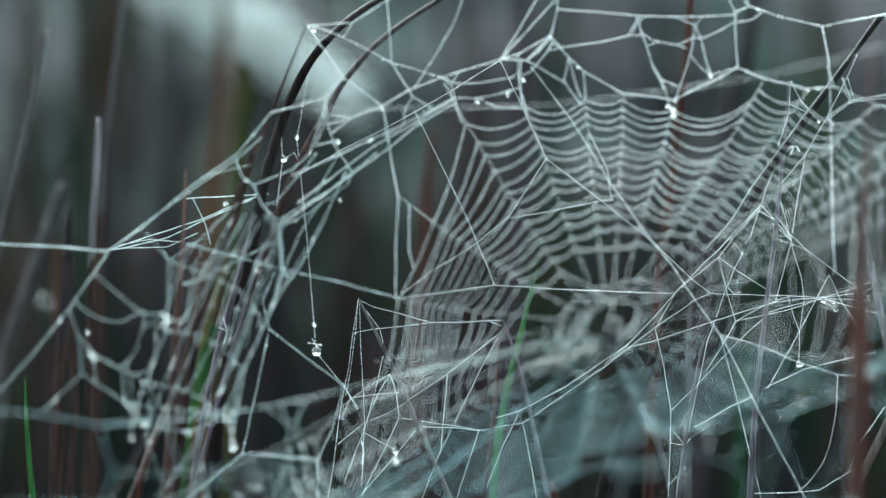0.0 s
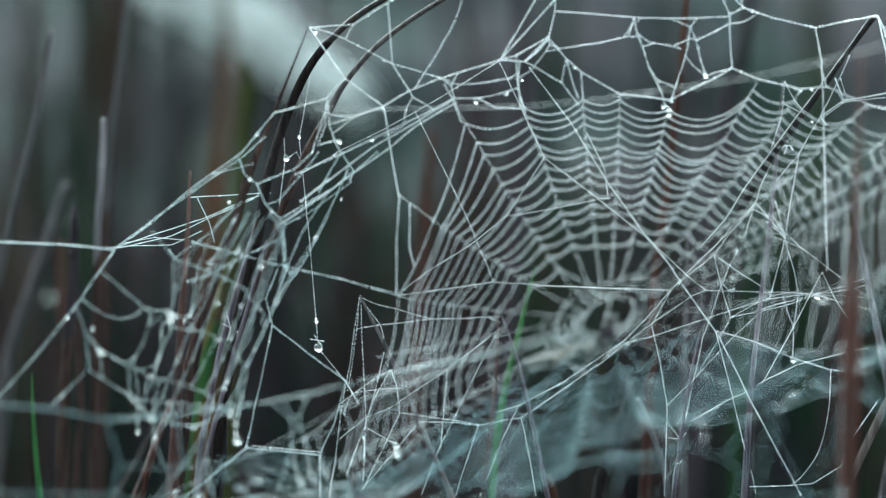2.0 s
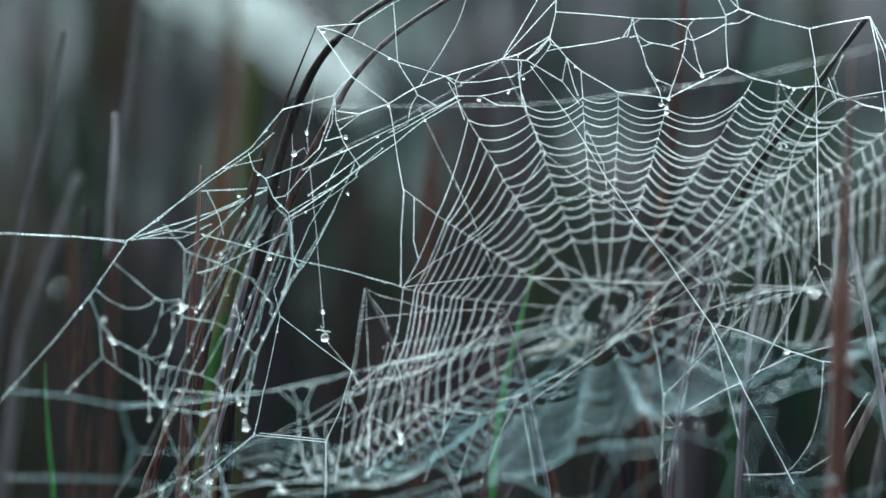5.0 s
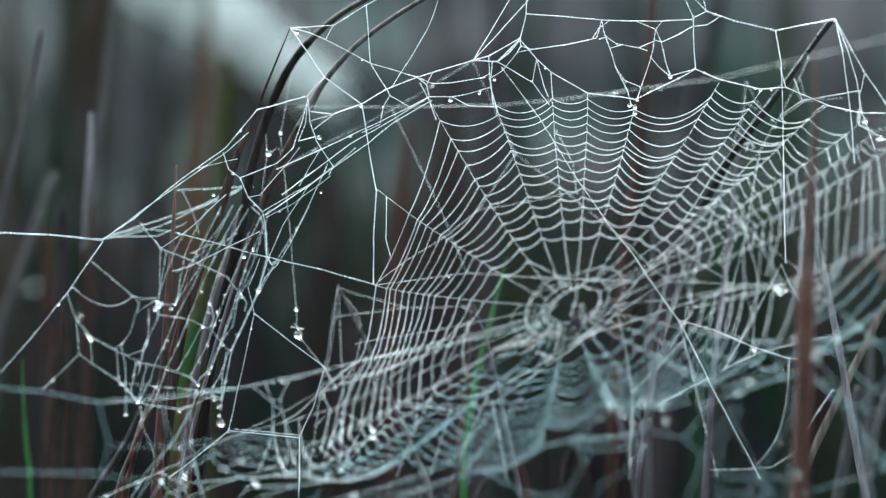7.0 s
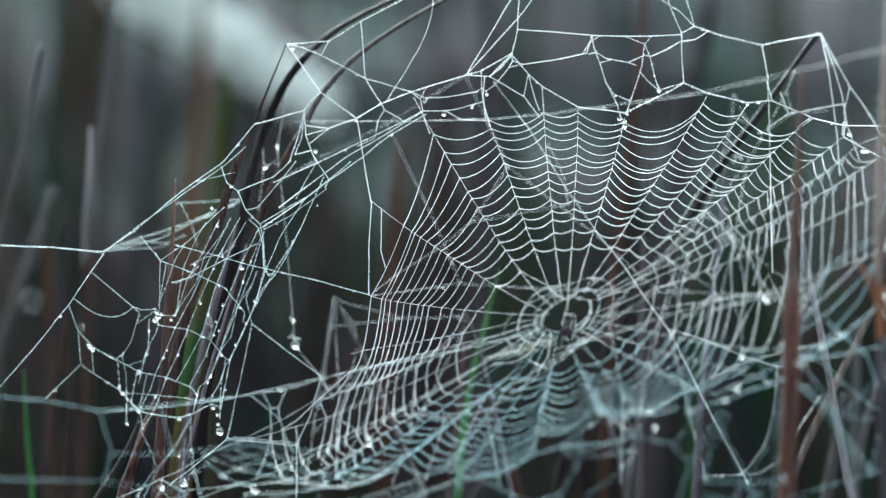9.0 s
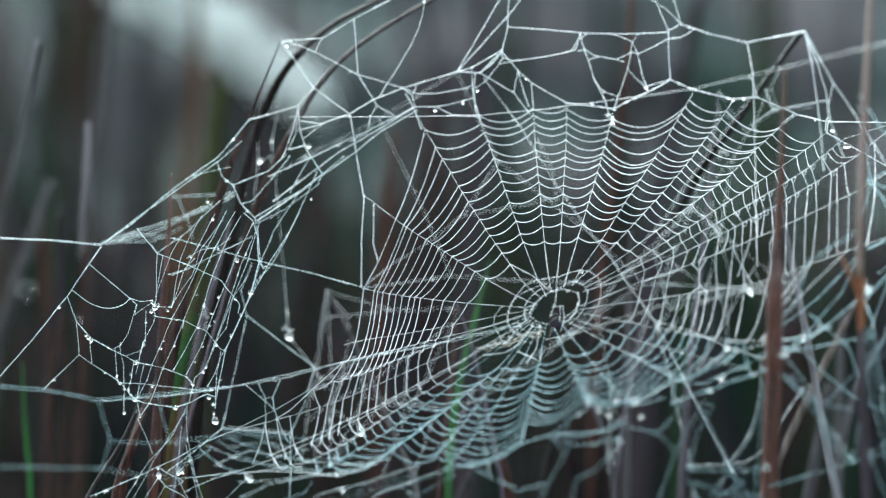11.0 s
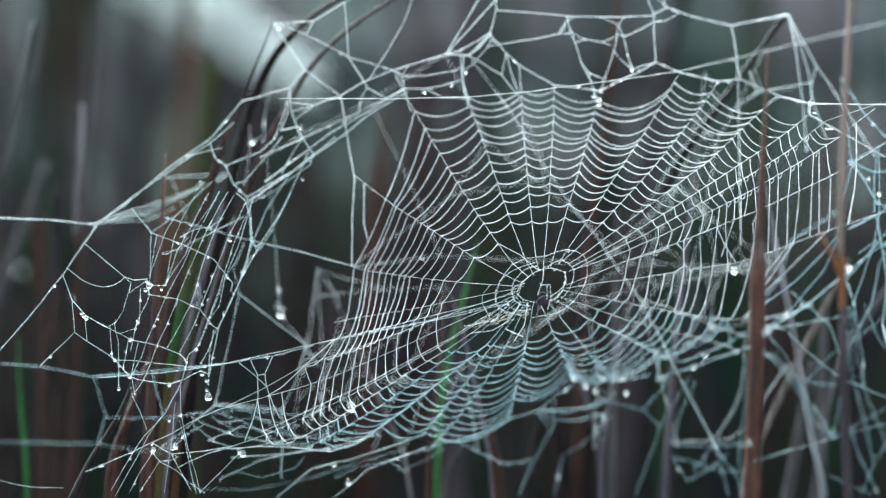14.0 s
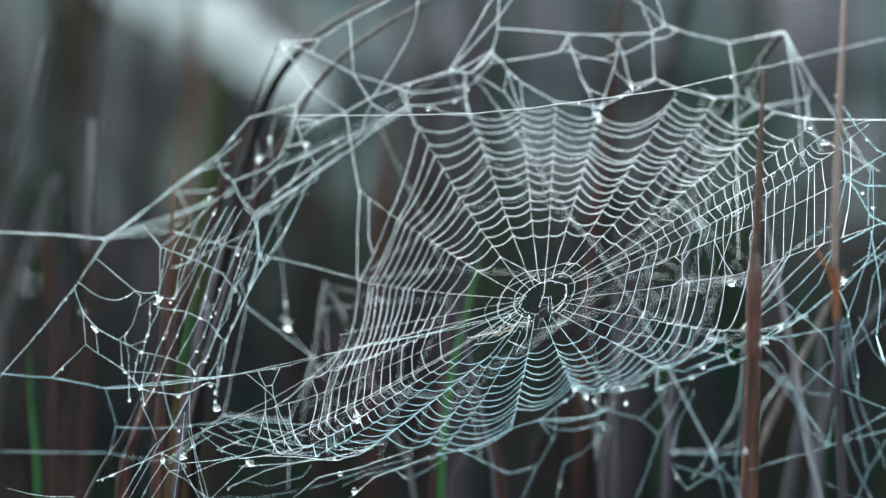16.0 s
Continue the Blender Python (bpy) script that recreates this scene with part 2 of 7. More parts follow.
def hang_beads(web):
    """The small dew beads of one web, too many to count."""
    verts, faces = [], []
    for c, r in BEADS.get(web.name, ()):
        start = len(verts)
        for i in range(6):
            a = math.pi * i / 5
            for j in range(7):
                b = 2 * math.pi * j / 7
                verts.append(((c[0] + r * math.sin(a) * math.cos(b)) * 0.01, (c[1] + r * math.sin(a) * math.sin(b)) * 0.01, (c[2] - 0.6 * r + r * math.cos(a) * 1.1) * 0.01))
        faces += [(start + i * 7 + j, start + (i + 1) * 7 + j, start + (i + 1) * 7 + (j + 1) % 7, start + i * 7 + (j + 1) % 7) for i in range(5) for j in range(7)]
    tagged(mesh_object("fine_dew", verts, faces, WATER, web), kind="stuff")


def thread(web, name, points, thick, bead, bowed=False):
    path = curve(points, 6) if bowed else points
    if web.name == "front_web":
        v, f = silk([path], thick * 0.74, max(bead, 0.7) * 0.86, 0.030, core=0.34)
    elif web.name == "side_web":
        v, f = silk([path], thick * 0.84, bead * 1.05 + 0.05, 0.030, core=0.37)
    else:
        v, f = silk([path], thick * (1.02 if web.name == "orb_web" else 0.88), bead)
    beads_along(web, path, {"side_web": 0.5, "front_web": 0.35, "orb_web": 0.3}.get(web.name, 0.6) * bead)
    return mesh_object(name, v, f, SILK_LENS_TINT if name.startswith("low") or (web.name == "rear_web" and name != "bridge_thread") else SILK_SIDE if web.name == "side_web" else SILK_FINE if thick < 0.16 else SILK, web)


def stalk_path(points, radii, rooted):
    """A smooth stalk through the points and, if rooted, straight on down into the soil."""
    pts = [np.array(p, float) for p in points]
    path = curve(pts, 8)
    r = np.interp(np.linspace(0, len(pts) - 1, len(path)), range(len(radii)), radii)
    if rooted:
        d = pts[-1] - pts[-2]
        d = d / max(abs(d[2]), 0.5)
        fall = pts[-1][2] + 1.0
        steps = 14
        down = [path[-1] + np.array([d[0] * fall * 0.4 * (u - 0.4 * u * u), d[1] * fall * 0.4 * (u - 0.4 * u * u), -fall * u]) for u in np.linspace(0, 1, steps + 1)[1:]]
        path = np.vstack([path, down])
        r = np.concatenate([r, r[-1] * np.linspace(1.01, 1.15, steps)])
    r = r * np.array([1 + 0.03 * math.sin(i * 0.9 + radii[0] * 40) + rng.uniform(-0.02, 0.02) for i in range(len(path))])
    return path, r


def stem(name, points, radii, mat, label, category, flat=1.0, rooted=True, sides=9, group="", parent=None, part="stalk"):
    """A tapering stalk or blade through points (cm), from its tip down, rooted in the soil."""
    path, r = stalk_path(points, radii, rooted)
    v, f = tube(path * 0.01, r * 0.01, sides, flat)
    if parent:
        return mesh_object(part, v, f, mat, parent, label)
    ob = tagged(mesh_object(name, v, f, mat), label, category, group)
    if flat < 0.9:
        ridge = path + np.array([[0, -1, 0]]) * (r * flat * 0.85)[:, None]
        v, f = tube(ridge * 0.01, r * 0.0018, 6)
        mesh_object("midrib", v, f, mat, ob)
    return ob


def reed(name, points, radii, mat, label, category, rooted=True, group="", joint=0.45, sheath=None):
    """A jointed reed: the stalk, a leaf sheath wrapped round its lower part, and a swollen node."""
    top = tagged(new(name), label, category, group)
    path, r = stalk_path(points, radii, rooted)
    v, f = tube(path * 0.01, r * 0.01, 10)
    shaft = mesh_object("stalk", v, f, mat, top)
    cut = int(len(path) * joint)
    rr = r[cut:] * 1.1
    rr[:5] *= np.linspace(0.8, 1.0, 5)
    bent = path[cut:] + np.array([[0.02 * math.sin(i * 0.5), -0.01, 0] for i in range(len(rr))]) * r[cut]
    v, f = tube(bent * 0.01, rr * 0.01, 10)
    # a dark sheath material also paints shade onto the lower part of far reeds
    mesh_object("leaf_sheath", v, f, sheath or mat, top, "dry sheath wrapped round the stalk")
    i = max(1, int(len(path) * joint * 0.5))
    d = path[i + 1] - path[i]
    d = d / np.linalg.norm(d)
    ring = [path[i] + d * r[i] * q for q in (-0.9, -0.4, 0.4, 0.9)]
    v, f = tube(np.array(ring) * 0.01, np.array([1.0, 1.1, 1.1, 1.0]) * r[i] * 0.01, 10)
    mesh_object("node", v, f, mat, shaft)
    return top


def drop(points_x, y, z, r, label="", group="dew drops"):
    """A hanging dew drop, slightly drawn up to its thread; cm."""
    verts, faces, rings, seg = [], [], 9, 14
    for i in range(rings + 1):
        a = math.pi * i / rings
        w, h = math.sin(a), math.cos(a)
        up = 1.0 + (0.14 * h ** 3 if h > 0 else -0.06)
        w *= 1 - (0.10 * h if h > 0 else 0)
        for j in range(seg):
            b = 2 * math.pi * j / seg
            verts.append((r * 0.01 * w * math.cos(b), r * 0.01 * w * math.sin(b), r * 0.01 * h * up))
    for i in range(rings):
        for j in range(seg):
            faces.append((i * seg + j, (i + 1) * seg + j, (i + 1) * seg + (j + 1) % seg, i * seg + (j + 1) % seg))
    ob = mesh_object("dew_drop", verts, faces, WATER)
    ob.location = (points_x * 0.01, y * 0.01, z * 0.01)
    return tagged(ob, label or "clear round dew drop hanging on a silk thread", "dew drop", group)


# ---- ground and distance ----
def ground():
    n, verts, faces = 60, [], []
    for i in range(n + 1):
        for j in range(n + 1):
            x, y = (i / n - 0.5) * 2, (j / n - 0.5) * 2
            x, y = math.copysign(abs(x) ** 2.5, x) * 80, math.copysign(abs(y) ** 2.5, y) * 80
            verts.append((x, y, 0.03 * noise.noise((x * 2, y * 2, 0)) - 0.02))
    for i in range(n):
        for j in range(n):
            a = i * (n + 1) + j
            faces.append((a, a + n + 1, a + n + 2, a + 1))
    tagged(mesh_object("ground", verts, faces, GROUND), "dark damp soil under the grass", "ground", kind="structure")


def bank():
    """The scrub-covered rise that closes the distance, all the way round."""
    nu, nv, verts, faces = 220, 26, [], []
    for i in range(nu):
        a = 2 * math.pi * i / nu
        for j in range(nv + 1):
            h = j / nv
            rad = 7.0 + 3.0 * h + 0.5 * noise.noise((math.cos(a) * 6, math.sin(a) * 6, h * 5)) + 0.18 * noise.noise((math.cos(a) * 40, math.sin(a) * 40, h * 22))
            top = 2.0 + 0.35 * noise.noise((math.cos(a) * 3, math.sin(a) * 3, 4.0)) + 0.25 * noise.noise((math.cos(a) * 20, math.sin(a) * 20, 9.0))
            verts.append((rad * math.cos(a), rad * math.sin(a), -0.1 + top * h))
    for i in range(nu):
        for j in range(nv):
            p, q = i * (nv + 1) + j, ((i + 1) % nu) * (nv + 1) + j
            faces.append((p, q, q + 1, p + 1))
    tagged(mesh_object("backdrop", verts, faces, BANK), "misty grey-green scrub bank in the distance", "scrub bank", kind="structure")


def tall_reed(path, girth, hue, mat):
    """A dull reed in the sedge: its stalk and the sheath round its foot; metres."""
    top = tagged(new("tall_reed"), "dull %s reed standing in the sedge" % hue, "reed", "reeds in the sedge")
    v, f = tube(path, girth, 8, 0.5)
    mesh_object("stalk", v, f, mat, top)
    foot = curve(path[:3], 3)
    v, f = tube(foot, np.linspace(1.25, 1.1, len(foot)) * girth[0], 8, 0.6)
    mesh_object("leaf_sheath", v, f, mat, top)


def far_grass():
    """Dense sedge behind the web, too deep and too many to count."""
    verts, faces = [], []
    g = random.Random(3)
    for _ in range(3600):
        near = g.random() < 0.06
        y = g.uniform(0.30, 1.2) if near else 1.3 + 3.6 * g.random() ** 1.2
        x = g.uniform(-1, 1) * (0.35 + 0.22 * (y + 0.9))
        tall = g.gauss(0.52, 0.09) * (1.25 if g.random() < 0.12 else 1.0)
        tall = min(tall, 0.54) if near else tall
        lean, side = g.gauss(0, 0.10), g.gauss(0, 0.06)
        w = g.uniform(0.0008, 0.0022) if near else g.uniform(0.002, 0.006)
        path = [(x + lean * tall * u * u, y + side * u, tall * u) for u in (0, 0.3, 0.6, 0.85, 1.0)]
        v, f = tube(path, [w, w, w * 0.9, w * 0.6, w * 0.1], 4, 0.35, len(verts))
        verts.extend(v)
        faces.extend(f)
    for k in range(140):
        y = g.uniform(1.3, 4.2)
        x = g.uniform(-1, 1 if k < 70 else -0.3) * (0.3 + 0.2 * (y + 0.9))
        tall, lean, w = g.uniform(0.75, 1.2), g.gauss(0, 0.07), g.uniform(0.003, 0.009)
        path = [(x + lean * tall * u * u, y, tall * u) for u in (0, 0.3, 0.6, 0.85, 1.0)]
        girth = [w, w, w * 0.9, w * 0.7, w * 0.2]
        if k % 2:
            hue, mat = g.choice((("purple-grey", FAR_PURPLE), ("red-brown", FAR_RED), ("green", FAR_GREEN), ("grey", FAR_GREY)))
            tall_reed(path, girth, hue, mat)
            continue
        v, f = tube(path, girth, 4, 0.35, len(verts))
        verts.extend(v)
        faces.extend(f)
    for _ in range(20):
        y = g.uniform(1.3, 2.2)
        x = g.uniform(-0.15, -0.085) * (y + 0.9)
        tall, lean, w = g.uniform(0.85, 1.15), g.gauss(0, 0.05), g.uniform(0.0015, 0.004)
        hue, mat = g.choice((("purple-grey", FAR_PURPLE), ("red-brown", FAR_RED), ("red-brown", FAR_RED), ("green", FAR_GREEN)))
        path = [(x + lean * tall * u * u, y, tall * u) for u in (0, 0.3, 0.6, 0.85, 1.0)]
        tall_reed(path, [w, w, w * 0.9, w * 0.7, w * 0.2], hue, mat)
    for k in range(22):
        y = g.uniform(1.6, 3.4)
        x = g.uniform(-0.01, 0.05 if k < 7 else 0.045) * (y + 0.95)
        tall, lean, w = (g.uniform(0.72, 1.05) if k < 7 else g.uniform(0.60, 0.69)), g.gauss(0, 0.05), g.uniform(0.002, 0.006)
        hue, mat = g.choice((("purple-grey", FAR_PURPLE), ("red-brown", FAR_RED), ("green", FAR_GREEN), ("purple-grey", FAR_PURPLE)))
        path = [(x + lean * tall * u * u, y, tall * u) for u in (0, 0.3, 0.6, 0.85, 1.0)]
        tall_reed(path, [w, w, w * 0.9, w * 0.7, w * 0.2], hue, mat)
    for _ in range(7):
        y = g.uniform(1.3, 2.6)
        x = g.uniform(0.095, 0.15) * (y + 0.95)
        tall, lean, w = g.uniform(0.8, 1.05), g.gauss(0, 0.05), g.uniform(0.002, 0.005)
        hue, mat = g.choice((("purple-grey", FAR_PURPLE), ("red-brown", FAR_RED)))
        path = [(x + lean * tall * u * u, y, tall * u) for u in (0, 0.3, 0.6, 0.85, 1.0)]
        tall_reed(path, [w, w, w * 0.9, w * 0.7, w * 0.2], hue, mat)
    for _ in range(9500):
        ang, rad = g.uniform(0, 2 * math.pi), 0.3 + 6.5 * g.random() ** 0.8
        x, y = rad * math.cos(ang), 0.2 + rad * math.sin(ang)
        if abs(x) < 0.3 + 0.1 * abs(y) and -2.0 < y < 0.25:
            continue
        seen = y > 0 and abs(x) < 0.3 + 0.22 * y
        tall = g.uniform(0.12, 0.36) if seen or rad < 1.0 else g.uniform(0.3, 0.75)
        lean, w = g.gauss(0, 0.2), g.uniform(0.0015, 0.004) * (1.0 if seen or rad < 1.0 else 2.2)
        path = [(x + lean * tall * u * u, y + 0.1 * tall * u * u, tall * u) for u in (0, 0.4, 0.8, 1.0)]
        v, f = tube(path, [w, w * 0.9, w * 0.6, w * 0.1], 4, 0.35, len(verts))
        verts.extend(v)
        faces.extend(f)
    g = random.Random(21)
    for _ in range(90):
        y = g.uniform(1.8, 4.4)
        x = g.uniform(0.006, 0.066) * (y + 0.95)
        tall, lean, w = 0.55 + g.uniform(0.010, 0.036) * (y + 0.95), g.gauss(0, 0.06), g.uniform(0.002, 0.006)
        path = [(x + lean * tall * (u * u - 0.9), y, tall * u) for u in (0, 0.4, 0.8, 0.93, 1.0)]
        v, f = tube(path, [w, w, w * 0.9, w * 0.7, w * 0.1], 4, 0.35, len(verts))
        verts.extend(v)
        faces.extend(f)
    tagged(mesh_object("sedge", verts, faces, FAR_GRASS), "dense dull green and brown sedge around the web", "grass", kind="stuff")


ground()
bank()
far_grass()

# ---- the orb web: each spoke from the rim of the hub outwards (cm), and how far along it the spiral's turns cross it ----
HUB = (3.31, -6.3, 53.61)
SPOKES = []


def spoke(points, crossings):
    line = along(points, 0.05)
    far = np.concatenate([[0], np.cumsum(np.linalg.norm(np.diff(line, axis=0), axis=1))])
    SPOKES.append((line, [np.array([np.interp(u * far[-1], far, line[:, k]) for k in range(3)]) for u in crossings]))


spoke([(2.87, -6.40, 53.62), (2.28, -5.69, 53.89), (1.54, -4.76, 54.31), (0.73, -3.73, 54.85), (-0.74, -1.93, 55.81), (-1.80, -0.60, 56.63)],
      [0.277, 0.340, 0.393, 0.437, 0.470, 0.514, 0.547, 0.584, 0.621, 0.665, 0.701, 0.735, 0.752, 0.801])
spoke([(2.95, -6.40, 53.82), (2.54, -5.79, 54.18), (2.18, -5.09, 54.70), (1.66, -4.09, 55.47), (0.94, -2.64, 56.66), (-0.10, -0.51, 58.49), (-0.34, 0.00, 58.95)],
      [0.198, 0.260, 0.310, 0.354, 0.387, 0.436, 0.485, 0.530, 0.579, 0.613, 0.683, 0.756, 0.817, 0.912])
spoke([(3.10, -6.40, 53.86), (2.88, -5.79, 54.32), (2.55, -4.58, 55.28), (2.21, -3.28, 56.37), (1.82, -1.81, 57.63), (1.49, -0.67, 58.63), (1.34, 0.00, 59.24)],
      [0.280, 0.322, 0.386, 0.431, 0.481, 0.543, 0.591, 0.648, 0.710, 0.759, 0.801, 0.844, 0.889, 0.934])
spoke([(3.24, -6.40, 53.98), (3.18, -5.97, 54.30), (3.11, -4.63, 55.31), (3.05, -2.98, 56.61), (2.99, -1.65, 57.69), (2.96, 0.00, 59.07)],
      [0.271, 0.352, 0.421, 0.468, 0.528, 0.591, 0.636, 0.680, 0.731, 0.769, 0.814, 0.878, 0.920, 0.962, 1.000])
spoke([(3.35, -6.40, 53.94), (3.41, -5.83, 54.39), (3.54, -4.70, 55.30), (3.68, -3.11, 56.61), (3.83, -1.43, 58.05), (3.92, 0.00, 59.32)],
      [0.261, 0.356, 0.412, 0.460, 0.507, 0.552, 0.603, 0.654, 0.697, 0.733, 0.787, 0.827, 0.872, 0.909, 0.951])
spoke([(3.56, -6.40, 54.09), (3.71, -5.75, 54.54), (4.02, -4.51, 55.42), (4.50, -2.70, 56.74), (4.89, -1.19, 57.89), (5.19, 0.00, 58.82)],
      [0.290, 0.368, 0.449, 0.500, 0.565, 0.619, 0.671, 0.722, 0.759, 0.783, 0.824, 0.876, 0.917, 0.959, 0.993])
spoke([(3.77, -6.40, 54.14), (4.02, -5.94, 54.54), (4.64, -4.97, 55.35), (5.32, -3.84, 56.36), (5.81, -3.08, 57.03), (6.48, -2.04, 57.97), (7.03, -1.13, 58.85), (7.49, -0.40, 59.56)],
      [0.232, 0.291, 0.349, 0.384, 0.419, 0.464, 0.509, 0.539, 0.590, 0.623, 0.653, 0.683, 0.719, 0.772, 0.807, 0.845, 0.880, 0.913, 0.949])
spoke([(3.86, -6.40, 54.24), (4.25, -6.01, 54.54), (5.03, -5.15, 55.28), (5.79, -4.29, 56.05), (6.57, -3.44, 56.85), (7.37, -2.51, 57.78), (8.12, -1.61, 58.72), (8.57, -1.05, 59.34)],
      [0.228, 0.294, 0.335, 0.386, 0.424, 0.459, 0.501, 0.546, 0.588, 0.618, 0.649, 0.682, 0.722, 0.754, 0.793, 0.820, 0.850, 0.892, 0.930])
spoke([(4.04, -6.40, 54.15), (4.42, -6.14, 54.39), (5.36, -5.48, 55.06), (6.09, -4.98, 55.58), (7.09, -4.29, 56.30), (8.05, -3.64, 56.98), (9.03, -2.92, 57.88), (9.71, -2.43, 58.49), (10.23, -2.10, 58.84)],
      [0.208, 0.254, 0.324, 0.360, 0.391, 0.438, 0.482, 0.531, 0.573, 0.607, 0.633, 0.671, 0.709, 0.751, 0.780, 0.803, 0.836, 0.871, 0.906])
spoke([(4.11, -6.40, 54.07), (4.82, -6.13, 54.45), (5.60, -5.83, 54.87), (6.66, -5.42, 55.50), (7.82, -4.97, 56.23), (9.43, -4.34, 57.26), (10.25, -4.02, 57.82), (10.78, -3.80, 58.25)],
      [0.216, 0.267, 0.325, 0.372, 0.415, 0.448, 0.484, 0.520, 0.555, 0.589, 0.636, 0.674, 0.699, 0.735, 0.769, 0.803, 0.864, 0.902, 0.941])
spoke([(4.15, -6.40, 53.98), (4.81, -6.34, 54.33), (5.62, -6.26, 54.71), (6.07, -6.22, 54.93), (6.96, -6.14, 55.42), (7.73, -6.06, 55.84), (9.35, -5.91, 56.79), (10.12, -5.83, 57.28), (10.74, -5.77, 57.80), (11.01, -5.74, 58.00), (12.61, -5.60, 58.52)],
      [0.170, 0.222, 0.267, 0.296, 0.327, 0.360, 0.391, 0.411, 0.436, 0.464, 0.498, 0.522, 0.544, 0.570, 0.616, 0.645, 0.679, 0.707, 0.749])
spoke([(4.04, -6.40, 53.97), (4.84, -6.36, 54.21), (5.69, -6.31, 54.55), (6.83, -6.24, 55.05), (7.90, -6.18, 55.58), (9.02, -6.11, 56.16), (10.33, -6.03, 56.92), (11.28, -5.97, 57.52), (11.79, -5.94, 57.93), (12.41, -5.90, 58.40)],
      [0.184, 0.237, 0.272, 0.314, 0.352, 0.379, 0.413, 0.442, 0.463, 0.487, 0.512, 0.532, 0.554, 0.576, 0.625, 0.653, 0.694, 0.718, 0.769, 0.788, 0.813])
spoke([(3.98, -6.40, 53.60), (4.53, -6.48, 53.81), (5.51, -6.61, 54.22), (6.30, -6.72, 54.49), (7.08, -6.83, 54.78), (7.95, -6.95, 55.14), (9.14, -7.12, 55.63), (9.89, -7.23, 55.99), (10.92, -7.38, 56.48), (11.63, -7.48, 56.89), (12.37, -7.60, 57.38)],
      [0.189, 0.230, 0.270, 0.308, 0.339, 0.360, 0.409, 0.430, 0.462, 0.488, 0.514, 0.535, 0.546, 0.584, 0.623, 0.650, 0.682, 0.718, 0.757, 0.780, 0.816])
spoke([(3.97, -6.40, 53.51), (4.79, -6.67, 53.65), (5.53, -6.91, 53.74), (6.71, -7.30, 53.92), (7.59, -7.59, 54.08), (8.32, -7.84, 54.18), (8.97, -8.06, 54.36), (9.76, -8.34, 54.69), (10.90, -8.75, 55.11), (12.14, -9.20, 55.54)],
      [0.181, 0.216, 0.260, 0.306, 0.336, 0.366, 0.389, 0.420, 0.455, 0.502, 0.573, 0.627, 0.649, 0.688, 0.709, 0.760, 0.790, 0.821, 0.889])
spoke([(3.89, -6.40, 53.45), (5.10, -7.75, 53.22), (5.83, -8.57, 53.08), (6.68, -9.57, 52.93), (7.51, -10.54, 52.80), (8.39, -11.60, 52.80)],
      [0.264, 0.326, 0.424, 0.479, 0.530, 0.576, 0.615, 0.651, 0.705, 0.801, 0.854])
spoke([(3.81, -6.40, 53.28), (4.59, -7.48, 53.02), (5.42, -8.66, 52.72), (6.36, -10.00, 52.50), (7.01, -10.95, 52.35), (7.89, -12.30, 52.12)],
      [0.227, 0.305, 0.416, 0.471, 0.526, 0.584, 0.623, 0.668, 0.732, 0.796, 0.847])
spoke([(3.66, -6.40, 53.21), (4.47, -8.33, 52.74), (5.00, -9.59, 52.48), (5.56, -11.01, 52.19), (6.16, -12.60, 51.85)],
      [0.315, 0.416, 0.518, 0.579, 0.634, 0.695, 0.746, 0.807, 0.858, 0.924])
spoke([(3.53, -6.40, 53.09), (4.01, -8.68, 52.42), (4.42, -10.74, 51.85), (4.81, -12.70, 51.35)],
      [0.363, 0.485, 0.560, 0.635, 0.692, 0.753, 0.815, 0.868, 0.921, 0.965])
spoke([(3.28, -6.40, 53.10), (3.56, -8.89, 52.30), (3.85, -11.77, 51.43), (3.87, -12.50, 51.21)],
      [0.347, 0.431, 0.502, 0.572, 0.642, 0.706, 0.755, 0.804, 0.846, 0.888])
spoke([(3.10, -6.40, 53.15), (2.84, -8.15, 52.10), (2.57, -9.76, 51.17), (2.30, -11.40, 50.27)],
      [0.338, 0.386, 0.434, 0.483, 0.536, 0.594, 0.656, 0.714, 0.771, 0.819, 0.866, 0.914, 0.952, 0.986])
spoke([(2.92, -6.40, 53.09), (2.33, -7.65, 52.01), (1.63, -8.99, 50.95), (0.95, -10.12, 50.15), (0.37, -11.00, 49.59)],
      [0.277, 0.341, 0.406, 0.477, 0.529, 0.578, 0.622, 0.665, 0.708, 0.757, 0.806, 0.849, 0.896, 0.943])
spoke([(2.80, -6.40, 53.01), (2.04, -7.46, 52.09), (1.68, -7.95, 51.69), (1.34, -8.52, 51.18), (0.82, -9.26, 50.58), (0.08, -10.30, 49.78)],
      [0.294, 0.376, 0.436, 0.516, 0.587, 0.630, 0.679, 0.727, 0.775, 0.822, 0.874, 0.916, 0.963])
spoke([(2.72, -6.40, 53.04), (1.85, -7.12, 52.04), (1.01, -7.69, 51.39), (0.16, -8.27, 50.77), (-0.66, -8.83, 50.18), (-1.49, -9.40, 49.63)],
      [0.243, 0.310, 0.363, 0.437, 0.494, 0.545, 0.579, 0.630, 0.674, 0.714, 0.775, 0.815, 0.880, 0.945])
spoke([(2.67, -6.40, 53.14), (1.60, -6.83, 52.32), (0.66, -7.21, 51.61), (-0.14, -7.53, 51.01), (-0.96, -7.85, 50.46), (-1.85, -8.19, 49.93), (-2.96, -8.60, 49.36)],
      [0.310, 0.372, 0.435, 0.483, 0.524, 0.574, 0.611, 0.659, 0.710, 0.748, 0.797, 0.842, 0.885, 0.927, 0.963])
